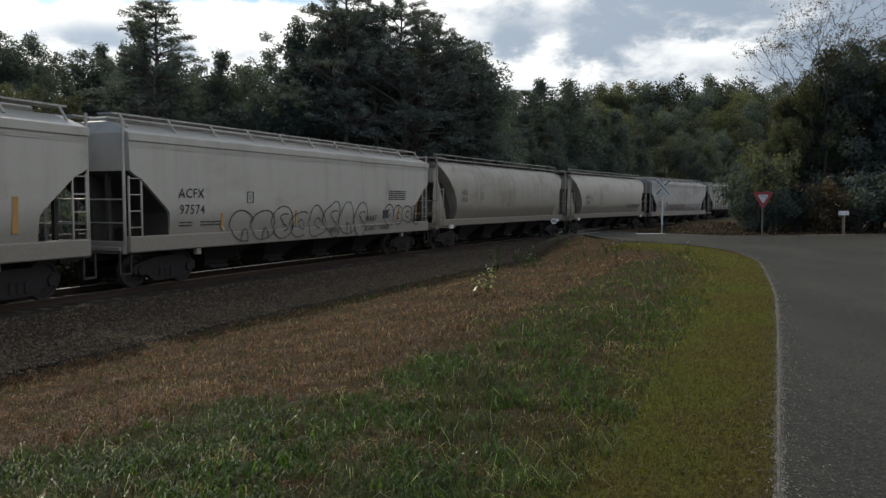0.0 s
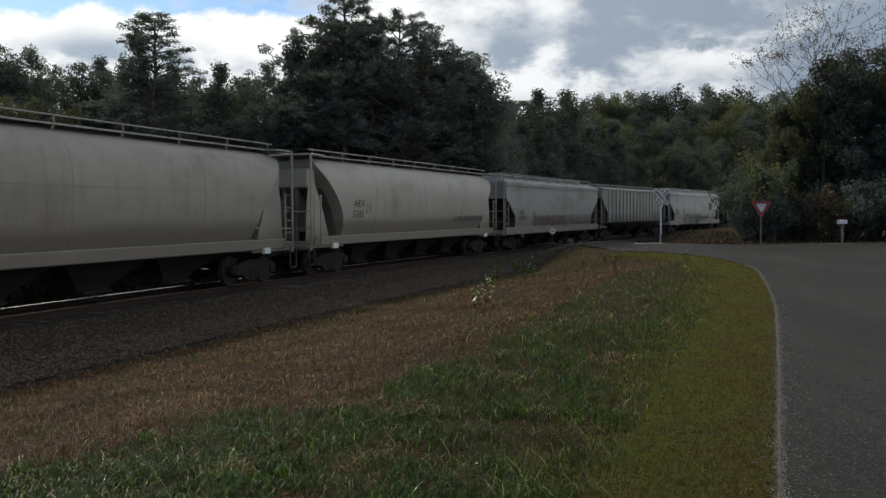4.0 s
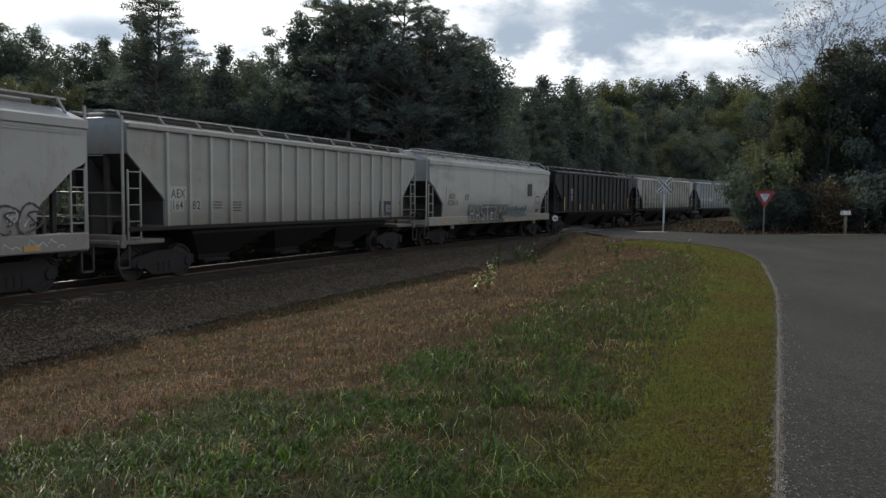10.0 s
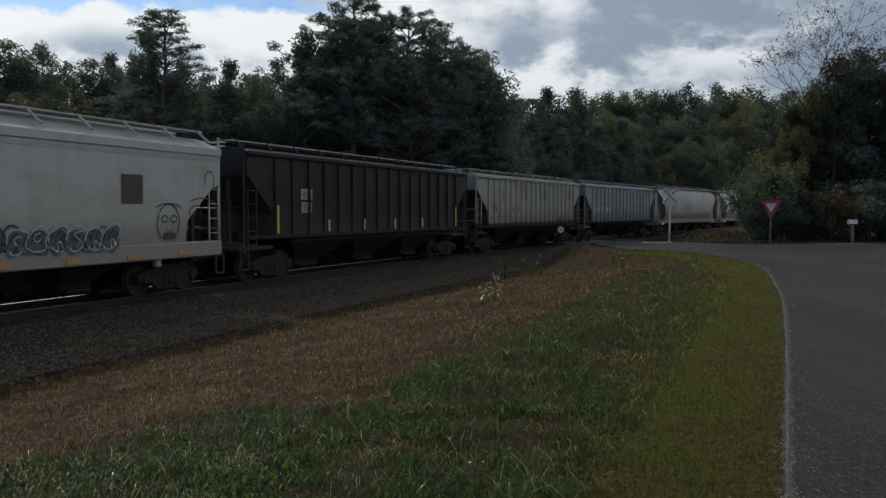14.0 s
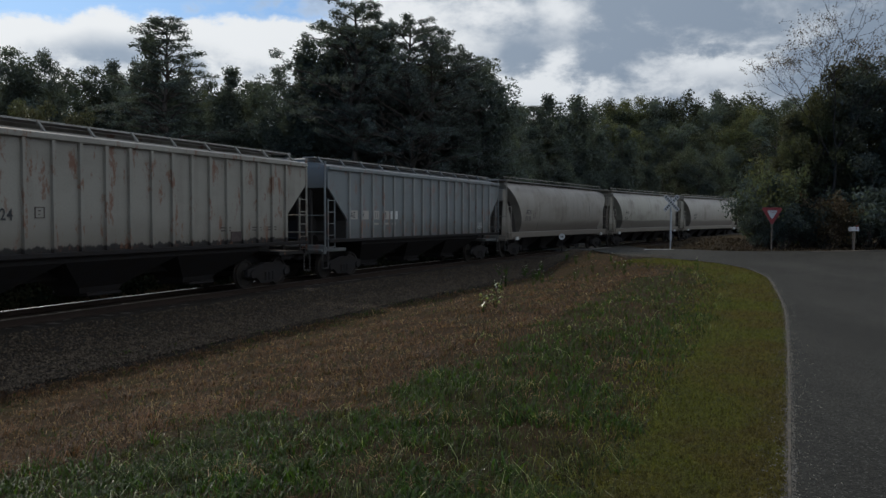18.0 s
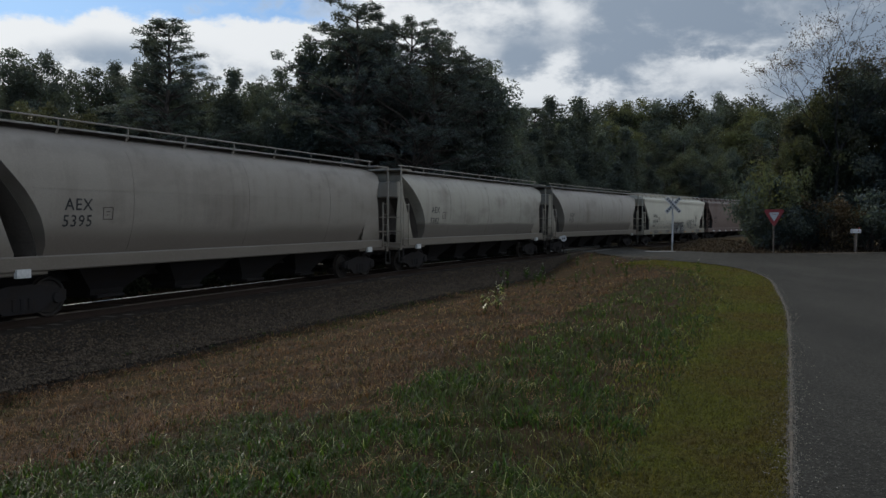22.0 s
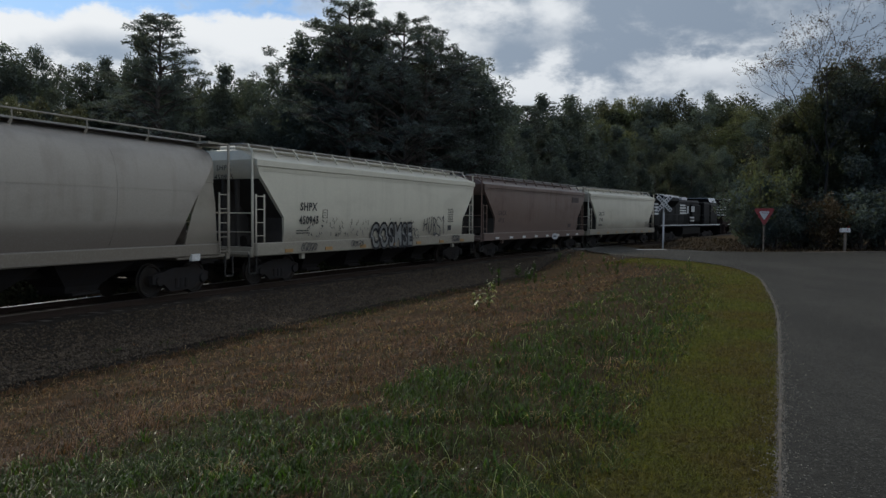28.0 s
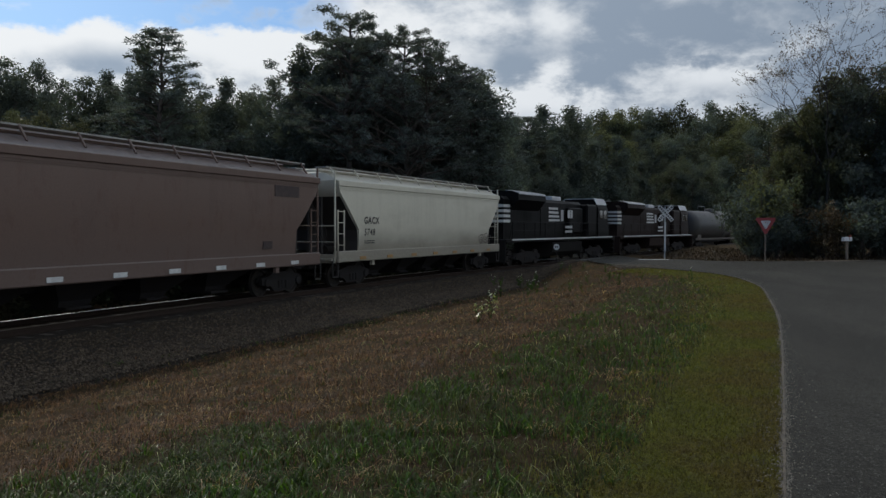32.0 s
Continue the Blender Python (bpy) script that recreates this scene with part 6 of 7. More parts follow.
# front of the wood across the railway: across the view, depth, crown top, kind
for px, depth, top, kind, sq in (
        (-190, 58, 40, "dark", 1), (-110, 60, 60, "dark2", 1), (-50, 62, 58, "dark", 1), (16, 62, 52, "slim", 1.25), (56, 63, 52, "dark2", 0.75), (36, 68, 80, "dark", 1.0), (94, 70, 88, "slim", 1.3), (128, 74, 108, "dark2", 0.8),
        (160, 68, 86, "slim", 1.2), (186, 69, 82, "cone", 0.9), (212, 74, 120, "dark", 1), (284, 60, 6, "pine3", 1.25), (252, 62, 36, "cone", 0.85), (268, 66, 70, "dark2", 1.0), (312, 62, 84, "dark", 0.8), (228, 66, 104, "cone", 1.0),
        (372, 65, 108, "dark2", 0.8), (398, 64, 94, "cone", 1.1), (420, 68, 112, "slim", 1.2), (448, 70, 118, "pine3", 0.9), (470, 66, 112, "slim", 1.3), (492, 62, 86, "dark2", 0.8), (520, 61, 66, "cone", 1.0),
        (545, 60, 34, "dark2", 0.62), (572, 60, 22, "slim", 1.2), (606, 57, -33, "pine2", 0.95), (598, 59, 8, "pine", 0.75), (636, 60, 12, "pine", 0.8), (664, 58, 0, "pine2", 0.7), (712, 57, 2, "pine4", 0.9), (690, 60, 48, "dark2", 0.8),
        (748, 58, 26, "pine4", 0.75), (778, 60, 44, "pine2", 0.8), (812, 60, 70, "pine3", 1.15), (838, 60, 70, "slim", 1.1), (842, 61, 92, "dark2", 0.7), (800, 61, 74, "dark", 0.7), (756, 62, 64, "dark", 0.8), (720, 63, 72, "dark2", 0.9),
        (640, 64, 60, "dark", 1.0), (590, 64, 60, "dark2", 0.9), (866, 66, 148, "dark", 0.8), (884, 76, 158, "pine3", 1.1), (905, 80, 162, "cone", 1.2), (928, 84, 160, "pine3", 1.2), (955, 88, 142, "cone", 1.0), (992, 90, 138, "slim", 1.4),
        (1002, 92, 150, "cone", 1.0), (1025, 96, 176, "dark2", 0.9), (974, 84, 190, "cone", 1.2), (930, 78, 200, "cone", 1.2), (1045, 92, 205, "cone", 1.1), (1085, 96, 196, "cone", 1.2), (1128, 98, 240, "cone", 1.2), (1020, 82, 235, "cone", 1.2),
        (1075, 84, 255, "cone", 1.3), (1040, 80, 275, "dark", 1.0), (980, 76, 250, "dark", 1.0), (900, 72, 225, "dark2", 1.0), (940, 74, 245, "cone", 1.2),
        (70, 42, 148, "gold", 0.9), (130, 45, 160, "gold", 0.8), (20, 46, 140, "mid", 0.8), (-60, 42, 150, "mid", 0.9)):
    plant(KINDS[kind], px, depth, top, grow, sq)
# deeper rows that close the wood
for row, (depth, lift, step) in enumerate(((84, 0, 62), (104, 0, 58))):
    for px in range(-260, 900, step):
        top = np.interp(px, (-260, 0, 170, 260, 420, 560, 700, 830, 900), (80, 100, 125, 110, 140, 90, 90, 120, 180)) + grow.uniform(5, 45) + 8 * row
        plant(KINDS[grow.choice(("dark", "dark2", "slim", "cone"))], px + grow.uniform(-14, 14), depth + grow.uniform(-5, 5), top, grow, grow.uniform(0.9, 1.15))
# a thicker screen where the skyline dips
for px, depth, top, kind in ((858, 96, 196, "dark"), (884, 92, 186, "dark2"), (908, 100, 190, "pine"), (930, 104, 188, "dark"), (952, 98, 178, "dark2"), (975, 106, 182, "dark"), (998, 102, 172, "dark2"), (1020, 108, 184, "mid"),
                             (870, 112, 188, "dark"), (915, 114, 186, "dark2"), (945, 116, 184, "dark"), (985, 118, 180, "dark")):
    plant(KINDS[kind], px, depth, top, grow, 1.1)
# understorey along the far side of the track; near shrubs added to shade the ground
for k in range(92):
    s = -34 + 1.3 * k + grow.uniform(-0.6, 0.6)
    x, y = on_track(s, -grow.uniform(5.6, 8) if k % 2 else -grow.uniform(9, 16))
    ob, native = KINDS[grow.choice(("shrub", "shrub", "shrub2"))]
    h = (grow.uniform(2.0, 3.2) if k % 2 else grow.uniform(3.5, 6.5)) / native
    copy_thing(ob, pose(float(x), float(y), float(ground_z(x, y)), 0, 0, grow.uniform(0, 360)) @ Matrix.Diagonal((h * 1.15, h * 1.15, h, 1)))
# second row of shrubs, added to keep sun off the ground behind the cars
for k in range(64):
    x, y = on_track(-34 + 1.5 * k + grow.uniform(-0.5, 0.5), -grow.uniform(5.4, 7.0))
    h = grow.uniform(3.0, 3.9) / 4.0
    copy_thing(KINDS["shrub"][0], pose(float(x), float(y), float(ground_z(x, y)), 0, 0, grow.uniform(0, 360)) @ Matrix.Diagonal((h * 0.85, h * 0.85, h, 1)))
# knee-high brush added close behind the track, coloured as shade under the cars
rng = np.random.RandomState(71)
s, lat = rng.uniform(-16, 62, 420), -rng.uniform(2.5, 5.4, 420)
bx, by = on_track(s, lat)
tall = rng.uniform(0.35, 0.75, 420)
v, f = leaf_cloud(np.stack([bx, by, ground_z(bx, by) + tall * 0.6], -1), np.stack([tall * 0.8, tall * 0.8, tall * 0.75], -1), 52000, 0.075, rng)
tagged(new("shade_filler_brush", quick_mesh("shade_filler_brush", v, f, LEAF_SHADE_FILL)), "low brush added behind the track, coloured dark as shade", "brush", kind="stuff")
# wooded hillside beyond the crossing
for depth, lo, hi, a, b, step in ((104, 1020, 1290, 255, 232, 34), (116, 1030, 1330, 215, 215, 36), (130, 1030, 1380, 186, 180, 32), (146, 1035, 1420, 140, 137, 34), (158, 1050, 1460, 140, 134, 32)):
    for px in range(lo, hi, step):
        kind = grow.choice(("olive", "olive2", "olive", "dark", "mid", "olive2", "dark2"))
        plant(KINDS[kind], px + grow.uniform(-10, 10), depth + grow.uniform(-4, 4), a + (b - a) * (px - lo) / (hi - lo) + grow.uniform(-10, 18), grow, grow.uniform(0.85, 1.1))
# the thicket across the road
for px, depth, top, kind, sq in (
        (1338, 47, 272, "shrub", 0.75), (1352, 46, 262, "shrub2", 0.7), (1368, 49, 215, "mid", 0.7), (1385, 49, 170, "cedar", 1.1), (1424, 48, 116, "mid", 0.8), (1462, 48, 80, "cedar", 1.0), (1500, 49, 66, "dark", 0.95),
        (1545, 47, 58, "dark2", 1.1), (1590, 47, 80, "mid", 1.1), (1640, 46, 60, "dark", 0.9), (1700, 44, 40, "dark2", 0.9), (1770, 42, 50, "cedar", 1.0), (1440, 52, 140, "dark", 0.9), (1520, 52, 120, "mid", 0.9), (1390, 52, 190, "mid", 0.8),
        (1370, 45, 330, "shrub", 1.0), (1410, 45, 320, "shrub", 1.0), (1445, 44, 312, "rust", 0.7), (1480, 45, 315, "rust", 1.1), (1520, 44, 300, "shrub", 1.1), (1560, 44, 305, "shrub", 1.1), (1610, 43, 290, "shrub", 1.1),
        (1345, 46, 345, "shrub", 0.9), (1322, 48, 350, "shrub", 0.8), (1480, 50, 190, "gold", 0.7), (1550, 50, 180, "gold", 0.7), (1322, 62, 320, "shrub", 1.0), (1345, 66, 290, "dark", 0.8)):
    plant(KINDS[kind], px, depth, top, grow, sq)
bx, by, bz = site(1456, 46.5)
bare_tree(16.6, 21, pose(bx, by, bz))
bx, by, bz = site(1432, 47.5)
bare_tree(14.8, 25, pose(bx, by, bz, 0, 0, 60))
bx, by, bz = site(1560, 50)
bare_tree(13.2, 22, pose(bx, by, bz, 0, 0, 140))

# ------------------------------------------------------------------ signs and small things by the road
sx, sy = 13.0, 46.5
sz = float(ground_z(sx, sy))
sign = thing("crossing_sign", "white crossbuck railroad crossing sign on a steel post", "sign", pose(sx, sy, sz, 0, 0, 8))
part("post", Shape().tube([(0, 0, -0.3), (0, 0, 3.1)], 0.045, 8), GALV, sign)
for k, tilt in enumerate((-45, 45)):
    blade = part("blade", Shape().box(-0.61, 0.61, -0.012, 0.012, -0.115, 0.115, 0.004), SIGN_WHITE, sign, "white crossbuck blade", at=pose(0, -0.06 - 0.03 * k, 2.72, 0, tilt, 0))
    s = Shape()
    for j in range(8):
        if k == 0 and 3 <= j <= 4:
            continue
        x = -0.54 + 0.145 * j
        part("letter_bar", Shape().box(x, x + 0.085, -0.018, -0.013, -0.065, 0.065), SIGN_BLACK, blade)
part("reflector_strip", Shape().box(-0.05, 0.05, -0.055, -0.047, 0.5, 2.2), SIGN_WHITE, sign)

sx, sy, sz = site(1349, 41)
sign = thing("yield_sign", "red and white triangular yield sign on a post", "sign", pose(sx, sy, sz, 0, 0, -10))
part("post", Shape().box(-0.035, 0.035, -0.02, 0.02, -0.3, 2.3), POST_WOOD, sign)


def triangle(r, y0, y1):
    pts = []
    for k in range(3):
        a = math.pi / 2 + math.pi + 2 * math.pi * k / 3
        for d in (-0.10, 0.10):
            pts.append((r * math.cos(a + d), r * math.sin(a + d)))
    return Shape().prism(pts, y0, y1)


plate = part("sign_plate", triangle(0.54, -0.006, 0.006), SIGN_RED, sign, "red triangular plate", at=pose(0, -0.035, 2.0))
part("inner_triangle", triangle(0.27, -0.011, -0.007), SIGN_WHITE, plate)
lettering(plate, "YIELD", -0.115, 0.03, 0.075, lambda z: 0.003, SIGN_RED)

sx, sy, sz = site(1493, 41)
box = thing("mailbox", "white metal mailbox on a wooden post", "mailbox", pose(sx, sy, sz, 0, 0, 20))
part("post", Shape().box(-0.05, 0.05, -0.05, 0.05, -0.3, 1.02), POST_WOOD, box)
prof = [(-0.085, 0.0), (-0.085, 0.13)] + [(-0.085 * math.cos(math.pi * k / 8), 0.13 + 0.085 * math.sin(math.pi * k / 8)) for k in range(1, 8)] + [(0.085, 0.13), (0.085, 0.0)]
part("box", Shape().loft([[(x, y, 1.02 + z) for y, z in prof] for x in (-0.26, 0.26)]), SIGN_WHITE, box)
part("door", Shape().loft([[(x, y * 1.04, 1.02 + z * 1.03) for y, z in prof] for x in (-0.285, -0.262)]), SIGN_WHITE, box)
part("flag", Shape().box(0.05, 0.07, -0.10, -0.09, 1.10, 1.32).box(0.05, 0.16, -0.10, -0.09, 1.26, 1.33), SIGN_RED, box)

sx, sy = 6.85, 48.5
post = thing("track_marker", "small round white trackside marker on a thin post", "sign", pose(sx, sy, float(ground_z(sx, sy)), 0, 0, 10))
part("post", Shape().tube([(0, 0, -0.3), (0, 0, 1.35)], 0.03, 6), BLACK_IRON, post)
disc = part("disc", Shape().disc((0, -0.04, 1.42), (0, 1, 0), [(0, 0.05), (0, 0.19), (0.012, 0.19), (0.012, 0.05)], 20), SIGN_WHITE, post)
part("letter_bar", Shape().box(-0.09, -0.02, -0.046, -0.041, 1.36, 1.48), SIGN_BLACK, disc)
part("letter_bar", Shape().box(0.02, 0.09, -0.046, -0.041, 1.36, 1.48), SIGN_BLACK, disc)

line = Shape()
zs = [(x, 44.0 + 0.10 * (x - 10.3), float(ground_z(x, 44.0 + 0.10 * (x - 10.3)))) for x in np.linspace(10.9, 12.6, 8)]
line.loft([[(float(x), float(y), z + 0.016), (float(x), float(y) + 0.45, z + 0.016), (float(x), float(y) + 0.45, z + 0.022), (float(x), float(y), z + 0.022)] for x, y, z in zs])
tagged(new("stop_line", mesh_of("stop_line", line, WHITE_LINE)), "worn white stop line painted on the asphalt", "road marking", kind="structure")


# ------------------------------------------------------------------ grass, weeds, stones
def wedge(count, near, far, rng, half=0.66):
    """Spots in front of the eye's side of the railway, thinning with distance."""
    r = near * (far / near) ** (rng.rand(count) ** 0.85)
    a = rng.uniform(-half, half, count)
    round_about = rng.rand(count) < 0.12          # a thinner cover on all sides
    a = np.where(round_about, rng.uniform(-np.pi, np.pi, count), a)
    return r * np.sin(a), r * np.cos(a), r


def blades(x, y, tall, wide, lean, rng, heading=None, arch=False):
    """Blades with a pointed tip, in two parts, or in three where they arch over."""
    n = len(x)
    z = ground_z(x, y) - 0.06
    go = rng.uniform(0, 2 * np.pi, n) if heading is None else heading
    face = go + np.pi / 2 + rng.normal(size=n) * 0.45
    side = np.stack([np.cos(face), np.sin(face), np.zeros(n)], -1) * wide[:, None] / 2
    out = np.stack([np.cos(go), np.sin(go), np.zeros(n)], -1)
    up = np.array((0, 0, 1.0))
    root = np.stack([x, y, z], -1)
    if arch:
        stops = ((0.12, 0.45, 0.9), (0.50, 0.82, 0.75), (1.0, 0.80 - 0.25 * np.minimum(lean, 1.4), 0.1))
    else:
        stops = ((0.30, 0.60, 0.8), (1.0, 1.02 - 0.38 * lean, 0.12))
    rows = [root - side, root + side]
    for along, high, slim in stops:
        p = root + out * (lean * tall * along)[:, None] + up * (tall * high)[:, None]
        rows += [p - side * slim, p + side * slim]
    v = np.stack(rows, 1).reshape(-1, 3)
    m = len(rows)
    k = np.arange(n)[:, None] * m
    f = np.concatenate([k + np.array((2 * j, 2 * j + 1, 2 * j + 3, 2 * j + 2)) for j in range(len(stops))])
    return v, f


def zones(x, y):
    q, d = off_track(x, y), road_edge(y) - x
    border = np.interp(x, (-7, -5, -3.8, -2.5, -1.7, -0.8, 0, 3, 6, 9), (8.2, 9.6, 10.3, 11.3, 11.9, 12.6, 12.9, 12.6, 12.7, 14.0)) + 0.45 * lumps(x, y, 3.0, 21) + 0.45 * lumps(x, y, 1.1, 22)
    mown = (d < 1.05 + 0.25 * lumps(x, y, 1.1, 23)) & (d > 0.02) & (y < 33)
    open_ground = (d > 0.02) & (q > 4.35 + 0.35 * lumps(x, y, 1.6, 24)) & ((y < 44) | (q > 4.2))
    return mown, open_ground & ~mown & (q < border), open_ground & ~mown & (q >= border)


def grass(name, label, material, count, pick, tall, wide, lean, seed, tufts=0, near=1.2, far=62.0, stray=0.0, arch=False, comb=0.7):
    rng = np.random.RandomState(seed)
    if tufts:
        x, y, r = wedge(count // tufts, near, far, rng)
        keep = pick(x, y) | (rng.rand(len(x)) < stray * 1.0) & np.logical_or.reduce(zones(x, y)[1:])
        x, y, r = x[keep], y[keep], r[keep]
        size = rng.uniform(0.6, 1.35, len(x))
        a = rng.uniform(0, 2 * np.pi, (len(x), tufts))
        spread = rng.rand(len(x), tufts) ** 0.7 * (0.05 + 0.012 * r[:, None])
        heading = (a * 0.0 + rng.uniform(0, 2 * np.pi, (len(x), 1)) * 0.35 + 2.6 * lumps(x, y, 1.6, 43)[:, None] + rng.normal(size=a.shape) * comb * 1.6).ravel()
        x2 = (x[:, None] + spread * np.cos(a)).ravel()
        y2 = (y[:, None] + spread * np.sin(a)).ravel()
        size = np.repeat(size, tufts)
    else:
        x2, y2, r = wedge(count, near, far, rng)
        keep = pick(x2, y2)
        x2, y2 = x2[keep], y2[keep]
        heading, size = None, np.ones(len(x2))
    r = np.hypot(x2, y2)
    n = len(x2)
    t = rng.uniform(*tall, n) * size * np.clip(0.85 + 0.6 * lumps(x2, y2, 0.7, 41) + 0.5 * lumps(x2, y2, 0.28, 42), 0.3, 1.9)
    w = rng.uniform(*wide, n) * (0.8 + r / 9.0)
    v, f = blades(x2, y2, t, w, rng.uniform(*lean, n), rng, heading, arch)
    return tagged(new(name, quick_mesh(name, v, f, material)), label, "grass", kind="stuff")


grass("tall_green_grass", "tangled ankle-high green grass on the verge", GRASS_GREEN, 260000, lambda x, y: zones(x, y)[2], (0.05, 0.165), (0.0020, 0.0048), (0.6, 1.7), 31, tufts=11, stray=0.10)
grass("dead_brown_grass", "dead brown matted grass along the railway", GRASS_BROWN, 250000, lambda x, y: zones(x, y)[1], (0.04, 0.125), (0.0024, 0.005), (0.7, 1.9), 32, tufts=12, near=4.0, stray=0.15)
grass("straw_stems", "pale dry grass stems among the verge grass", GRASS_STRAW, 56000, lambda x, y: (zones(x, y)[1] & (lumps(x, y, 1.2, 30) > -0.15)) | (zones(x, y)[2] & (lumps(x, y, 1.4, 28) > 0.3)), (0.05, 0.16), (0.0013, 0.0026), (0.8, 1.8), 34, far=30.0)
grass("gravel_edge_tufts", "green and dry grass tufts along the gravel edge", GRASS_GREEN, 26000, lambda x, y: (off_track(x, y) < 7.0 + lumps(x, y, 4.0, 26)) & zones(x, y)[1] & (y > 12) & (lumps(x, y, 3.0, 27) > 0.0), (0.08, 0.20), (0.003, 0.006), (0.4, 1.5), 37, tufts=11, near=9.0)
# scattered blades whose pale colour stands in for glints on the grass
grass("glossy_blades", "long arching blades among the verge grass, coloured pale as glints", GRASS_PALE, 15000, lambda x, y: (zones(x, y)[2] & (lumps(x, y, 0.8, 31) > -0.2)) | (zones(x, y)[1] & (lumps(x, y, 1.0, 29) > 0.6)), (0.08, 0.19), (0.0012, 0.0030), (0.8, 2.0), 35, far=30.0, arch=True)


def leafy_weeds():
    """Low broad-leaved weeds in patches of the green verge."""
    rng = np.random.RandomState(38)
    x, y, r = wedge(34000, 3.2, 22.0, rng)
    keep = zones(x, y)[2] & (lumps(x, y, 1.5, 45) > 0.12)
    x, y = x[keep], y[keep]
    n = len(x)
    v, f = blades(x, y, rng.uniform(0.06, 0.15, n), rng.uniform(0.008, 0.018, n), rng.uniform(0.4, 1.2, n), rng, None, True)
    tagged(new("leafy_weeds", quick_mesh("leafy_weeds", v, f, WEED_LEAF)), "fresh green broad-leaved weeds among the grass", "weeds", kind="stuff")


leafy_weeds()


def far_verge():
    """Dry grass and litter beyond the road and round the crossing."""
    rng = np.random.RandomState(36)
    n = 60000
    x, y = rng.uniform(11.5, 46, n), rng.uniform(39.5, 75, n)
    right = np.array([road_right(v) for v in y])
    keep = (x > right + 0.05) & (np.abs(off_track(x, y)) > 3.6) & (y < 41.5 + 12 * rng.rand(n) + np.where(x < 24, 20, 0))
    x, y = x[keep], y[keep]
    n = len(x)
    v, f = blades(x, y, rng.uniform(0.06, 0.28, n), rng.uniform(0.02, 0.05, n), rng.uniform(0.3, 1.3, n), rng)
    tagged(new("dry_verge_grass", quick_mesh("dry_verge_grass", v, f, SHADED_LITTER)), "dry brown grass and litter beyond the road", "grass", kind="stuff")


far_verge()


def mown_strip():
    rng = np.random.RandomState(33)
    n = 150000
    y = 1.6 * (34 / 1.6) ** rng.rand(n)
    d = np.where(rng.rand(n) < 0.72, rng.rand(n) * 1.1, 1.1 * rng.rand(n) + 0.75 * rng.rand(n) ** 2) * (1.0 + 0.14 * lumps(road_edge(y), y, 2, 23) + 0.012 * y) - 0.03
    x = road_edge(y) - d
    r = np.hypot(x, y)
    v, f = blades(x, y, rng.uniform(0.045, 0.095, n), rng.uniform(0.003, 0.0055, n) * (0.8 + r / 7), rng.uniform(0.4, 1.5, n), rng)
    tagged(new("mown_grass", quick_mesh("mown_grass", v, f, GRASS_MOWN)), "short mown yellow-green grass beside the road", "grass", kind="stuff")


mown_strip()


def weed(name, label, x, y, height, stalks, seed, heads, blade=None):
    rng = np.random.RandomState(seed)
    w = thing(name, label, "plant", pose(x, y, float(ground_z(x, y)) - 0.03), group="weeds in the verge")
    stem, leaves = Shape(), Shape()
    for k in range(stalks):
        tip = Vector((rng.normal() * 0.18 * height, rng.normal() * 0.18 * height, height * rng.uniform(0.7, 1.0)))
        pts = limb(stem, (rng.normal() * 0.02, rng.normal() * 0.02, 0), tip, 0.008, 0.004, rng, 0.1, 5)
        for p in pts[1:4]:
            a = rng.uniform(0, 6.28)
            d, n = Vector((math.cos(a), math.sin(a), 0.2)), Vector((-math.sin(a), math.cos(a), 0)) * 0.018
            l = 0.22 * height
            leaves.add([p - n, p + n, p + d * l * 0.6 + n * 0.8 + Vector((0, 0, 0.04)), p + d * l * 0.6 - n * 0.8 + Vector((0, 0, 0.04)), p + d * l - Vector((0, 0, 0.06))], [(0, 1, 2, 3), (3, 2, 4)])
        for j in range(heads):
            c = tip + Vector(rng.normal(size=3)) * 0.03
            part("flower_head", Shape().disc(c, (rng.normal(), rng.normal(), 1.5), [(-0.008, 0.004), (0, 0.018), (0.009, 0.012)], 6), FLOWER, w)
    part("stem", stem, GRASS_GREEN, w)
    part("leaves", leaves, blade or GRASS_GREEN, w)
    return w


weed("tall_weed", "tall leafy weed with pale curled blades", 1.05, 18.2, 0.75, 5, 41, 1, GRASS_PALE)
weed("tall_weed", "tall leafy weed with pale curled blades", 0.75, 17.6, 0.5, 4, 42, 1, GRASS_PALE)
weed("tall_weed", "tall grassy weed at the gravel edge", 2.1, 30.0, 1.1, 6, 43, 0)
bloom = random.Random(6)
first = None
for k in range(30):
    y = bloom.uniform(24, 40)
    x = bloom.uniform(y * 0.06, float(road_edge(y)) - 1.6)
    if first is None:
        first = weed("flowering_weed", "small white-flowered weed in dry grass", x, y, 0.42, 3, 44, 1)
    else:
        copy_thing(first, pose(x, y, float(ground_z(x, y)) - 0.03, 0, 0, bloom.uniform(0, 360)) @ Matrix.Scale(bloom.uniform(0.6, 1.25), 4))


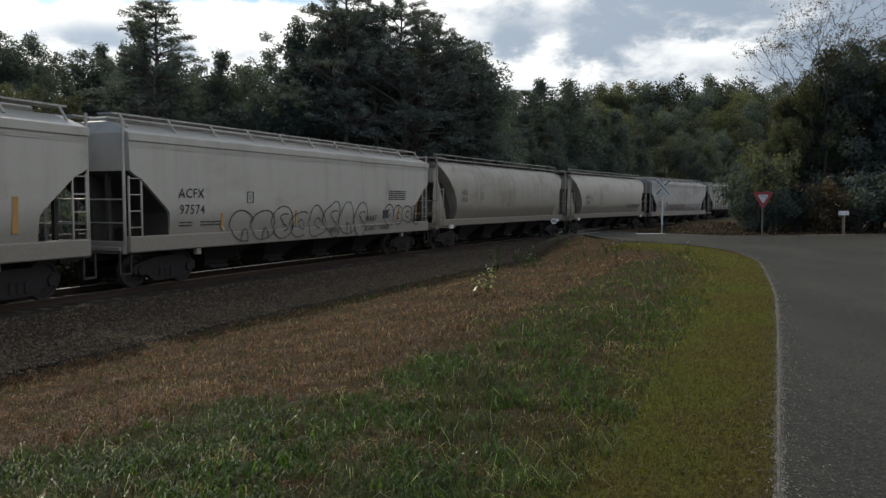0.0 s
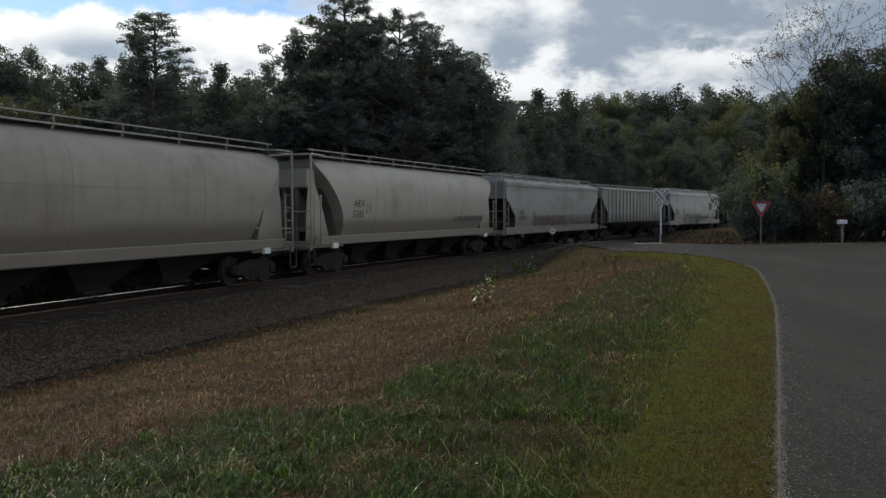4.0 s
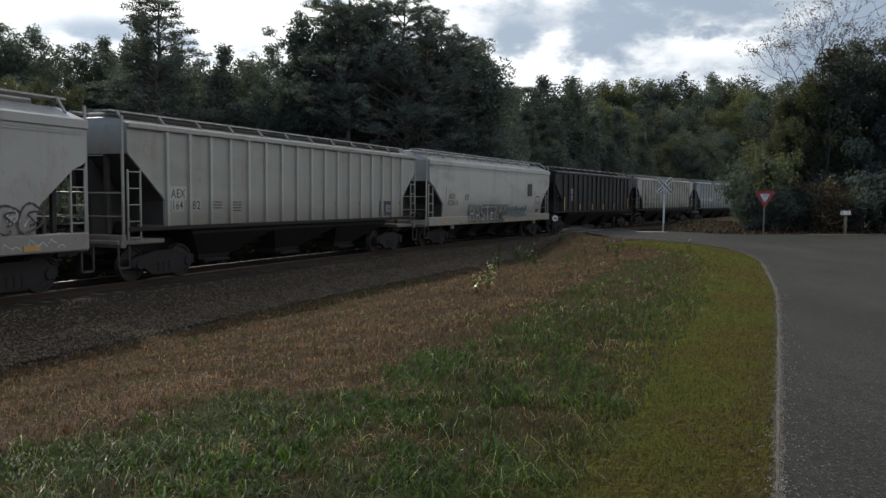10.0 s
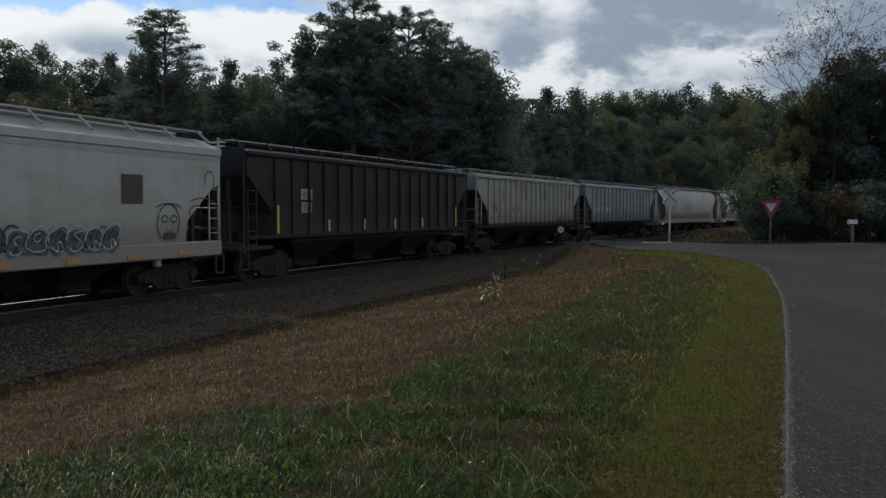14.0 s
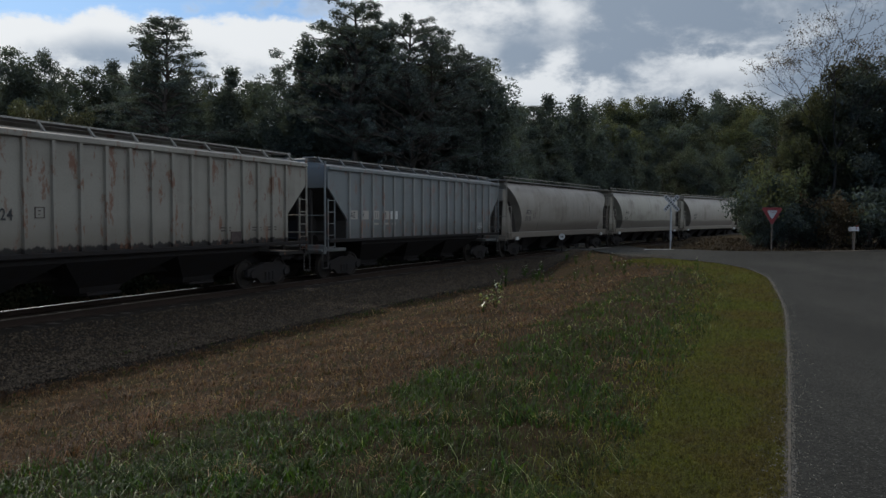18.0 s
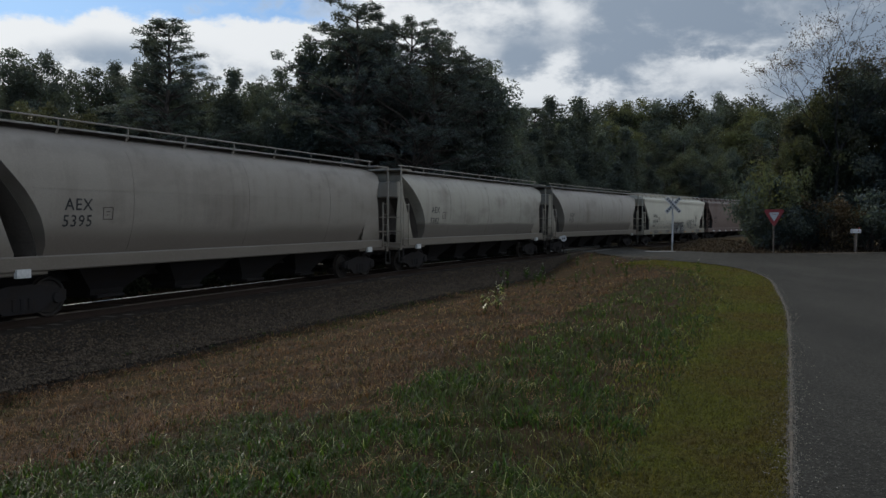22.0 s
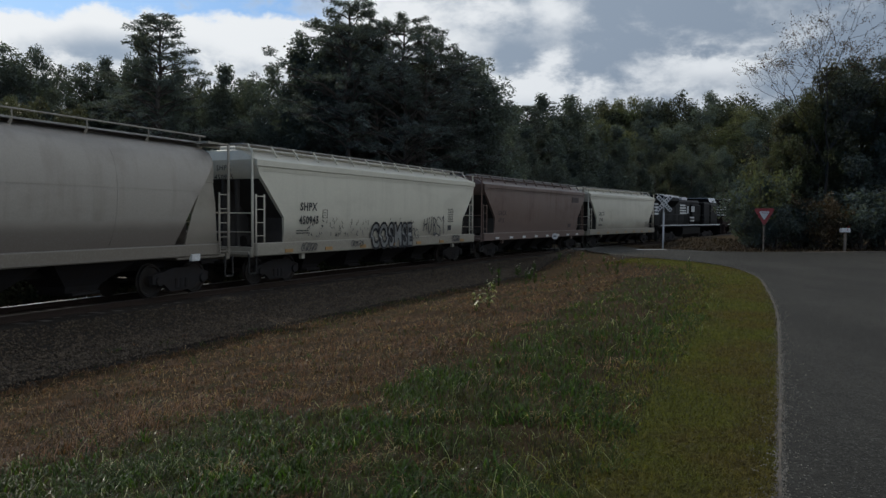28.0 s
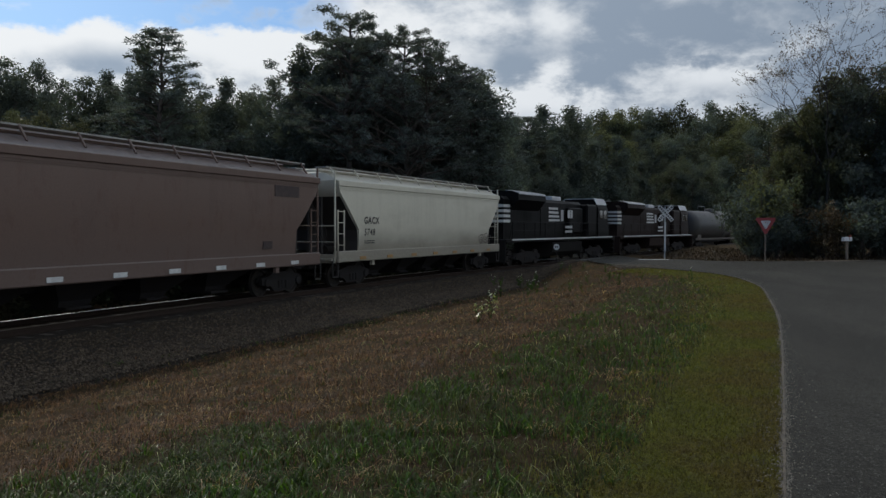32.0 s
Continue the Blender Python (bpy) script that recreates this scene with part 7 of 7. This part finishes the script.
def stones(name, label, count, spots, size, seed, material):
    """Loose crushed stones, each an uneven eight-sided lump."""
    rng = np.random.RandomState(seed)
    x, y, z = spots(count, rng)
    n = len(x)
    base = np.array(((1, 0, 0), (0, 1, 0), (-1, 0, 0), (0, -1, 0), (0, 0, 0.75), (0, 0, -0.6)), float)
    s = rng.uniform(*size, n)
    v = base[None] * s[:, None, None] * rng.uniform(0.6, 1.3, (n, 6, 1))
    a = rng.uniform(0, 6.28, n)
    c, d = np.cos(a)[:, None], np.sin(a)[:, None]
    v = np.stack([v[..., 0] * c - v[..., 1] * d, v[..., 0] * d + v[..., 1] * c, v[..., 2]], -1)
    v += np.stack([x, y, z], -1)[:, None]
    f = np.array(((0, 1, 4), (1, 2, 4), (2, 3, 4), (3, 0, 4), (1, 0, 5), (2, 1, 5), (3, 2, 5), (0, 3, 5)))
    f = (np.arange(n)[:, None, None] * 6 + f).reshape(-1, 3)
    return tagged(new(name, quick_mesh(name, v.reshape(-1, 3), f, material)), label, "gravel", kind="stuff")


def on_ballast(count, rng):
    s = 2 + 60 * rng.rand(count) ** 1.3
    lat = 1.7 + 3.6 * rng.rand(count) ** 0.8 + (rng.rand(count) < 0.15) * rng.rand(count) * 0.7
    x, y = on_track(s, lat)
    keep = (x < road_edge(y) - 0.2) | (y < 40)
    x, y = x[keep], y[keep]
    return x, y, ground_z(x, y) + 0.012


stones("ballast_stones", "loose grey crushed stones beside the track", 62000, on_ballast, (0.017, 0.038), 51, STONE)


def by_edge(count, rng):
    y = 1.8 * (40 / 1.8) ** rng.rand(count)
    x = road_edge(y) + rng.normal(size=count) * 0.022 * (1 + (rng.rand(count) < 0.25) * 4)
    return x, y, ground_z(x, y) + 0.014


stones("edge_chips", "pale loose chips along the asphalt edge", 16000, by_edge, (0.003, 0.0075), 53, PALE_CHIP)


def by_corner(count, rng):
    x = 8.6 + rng.uniform(-0.9, 1.2, count)
    y = 35.6 + rng.normal(size=count) * 0.9
    return x, y, ground_z(x, y) + 0.01


stones("pale_stones", "pale loose stones at the road corner", 900, by_corner, (0.015, 0.04), 52, EDGE_GRIT)

# wooden ties, one by one
TIE = mesh_of("tie", Shape().box(-0.11, 0.11, -1.3, 1.3, -0.345, -0.172, 0.015), TIE_WOOD)
for k in range(240):
    s = -18 + 0.54 * k
    x, y = on_track(s)
    part("tie", TIE, None, railway, at=pose(float(x), float(y), 0, 0, 0, 90 - math.degrees(HEAD + BEND * s)))


# ------------------------------------------------------------------ what moves
def on_rails(middle, spread):
    """The pose of a vehicle whose trucks stand on the track."""
    ax, ay = on_track(middle - spread)
    bx, by = on_track(middle + spread)
    return pose((ax + bx) / 2, (ay + by) / 2, 0, 0, 0, math.degrees(math.atan2(by - ay, bx - ax)))


def motions():
    for ob, middle, spread in VEHICLES:
        walk(ob, [(t, on_rails(middle - gone(t), spread)) for t in range(33)])
    steps = [i * 32 / 400 for i in range(401)]
    for ob, x in WHEELS:
        walk(ob, [(t, pose(x, 0, WHEEL_R, 0, -math.degrees(gone(t) / WHEEL_R), 0)) for t in steps])


motions()
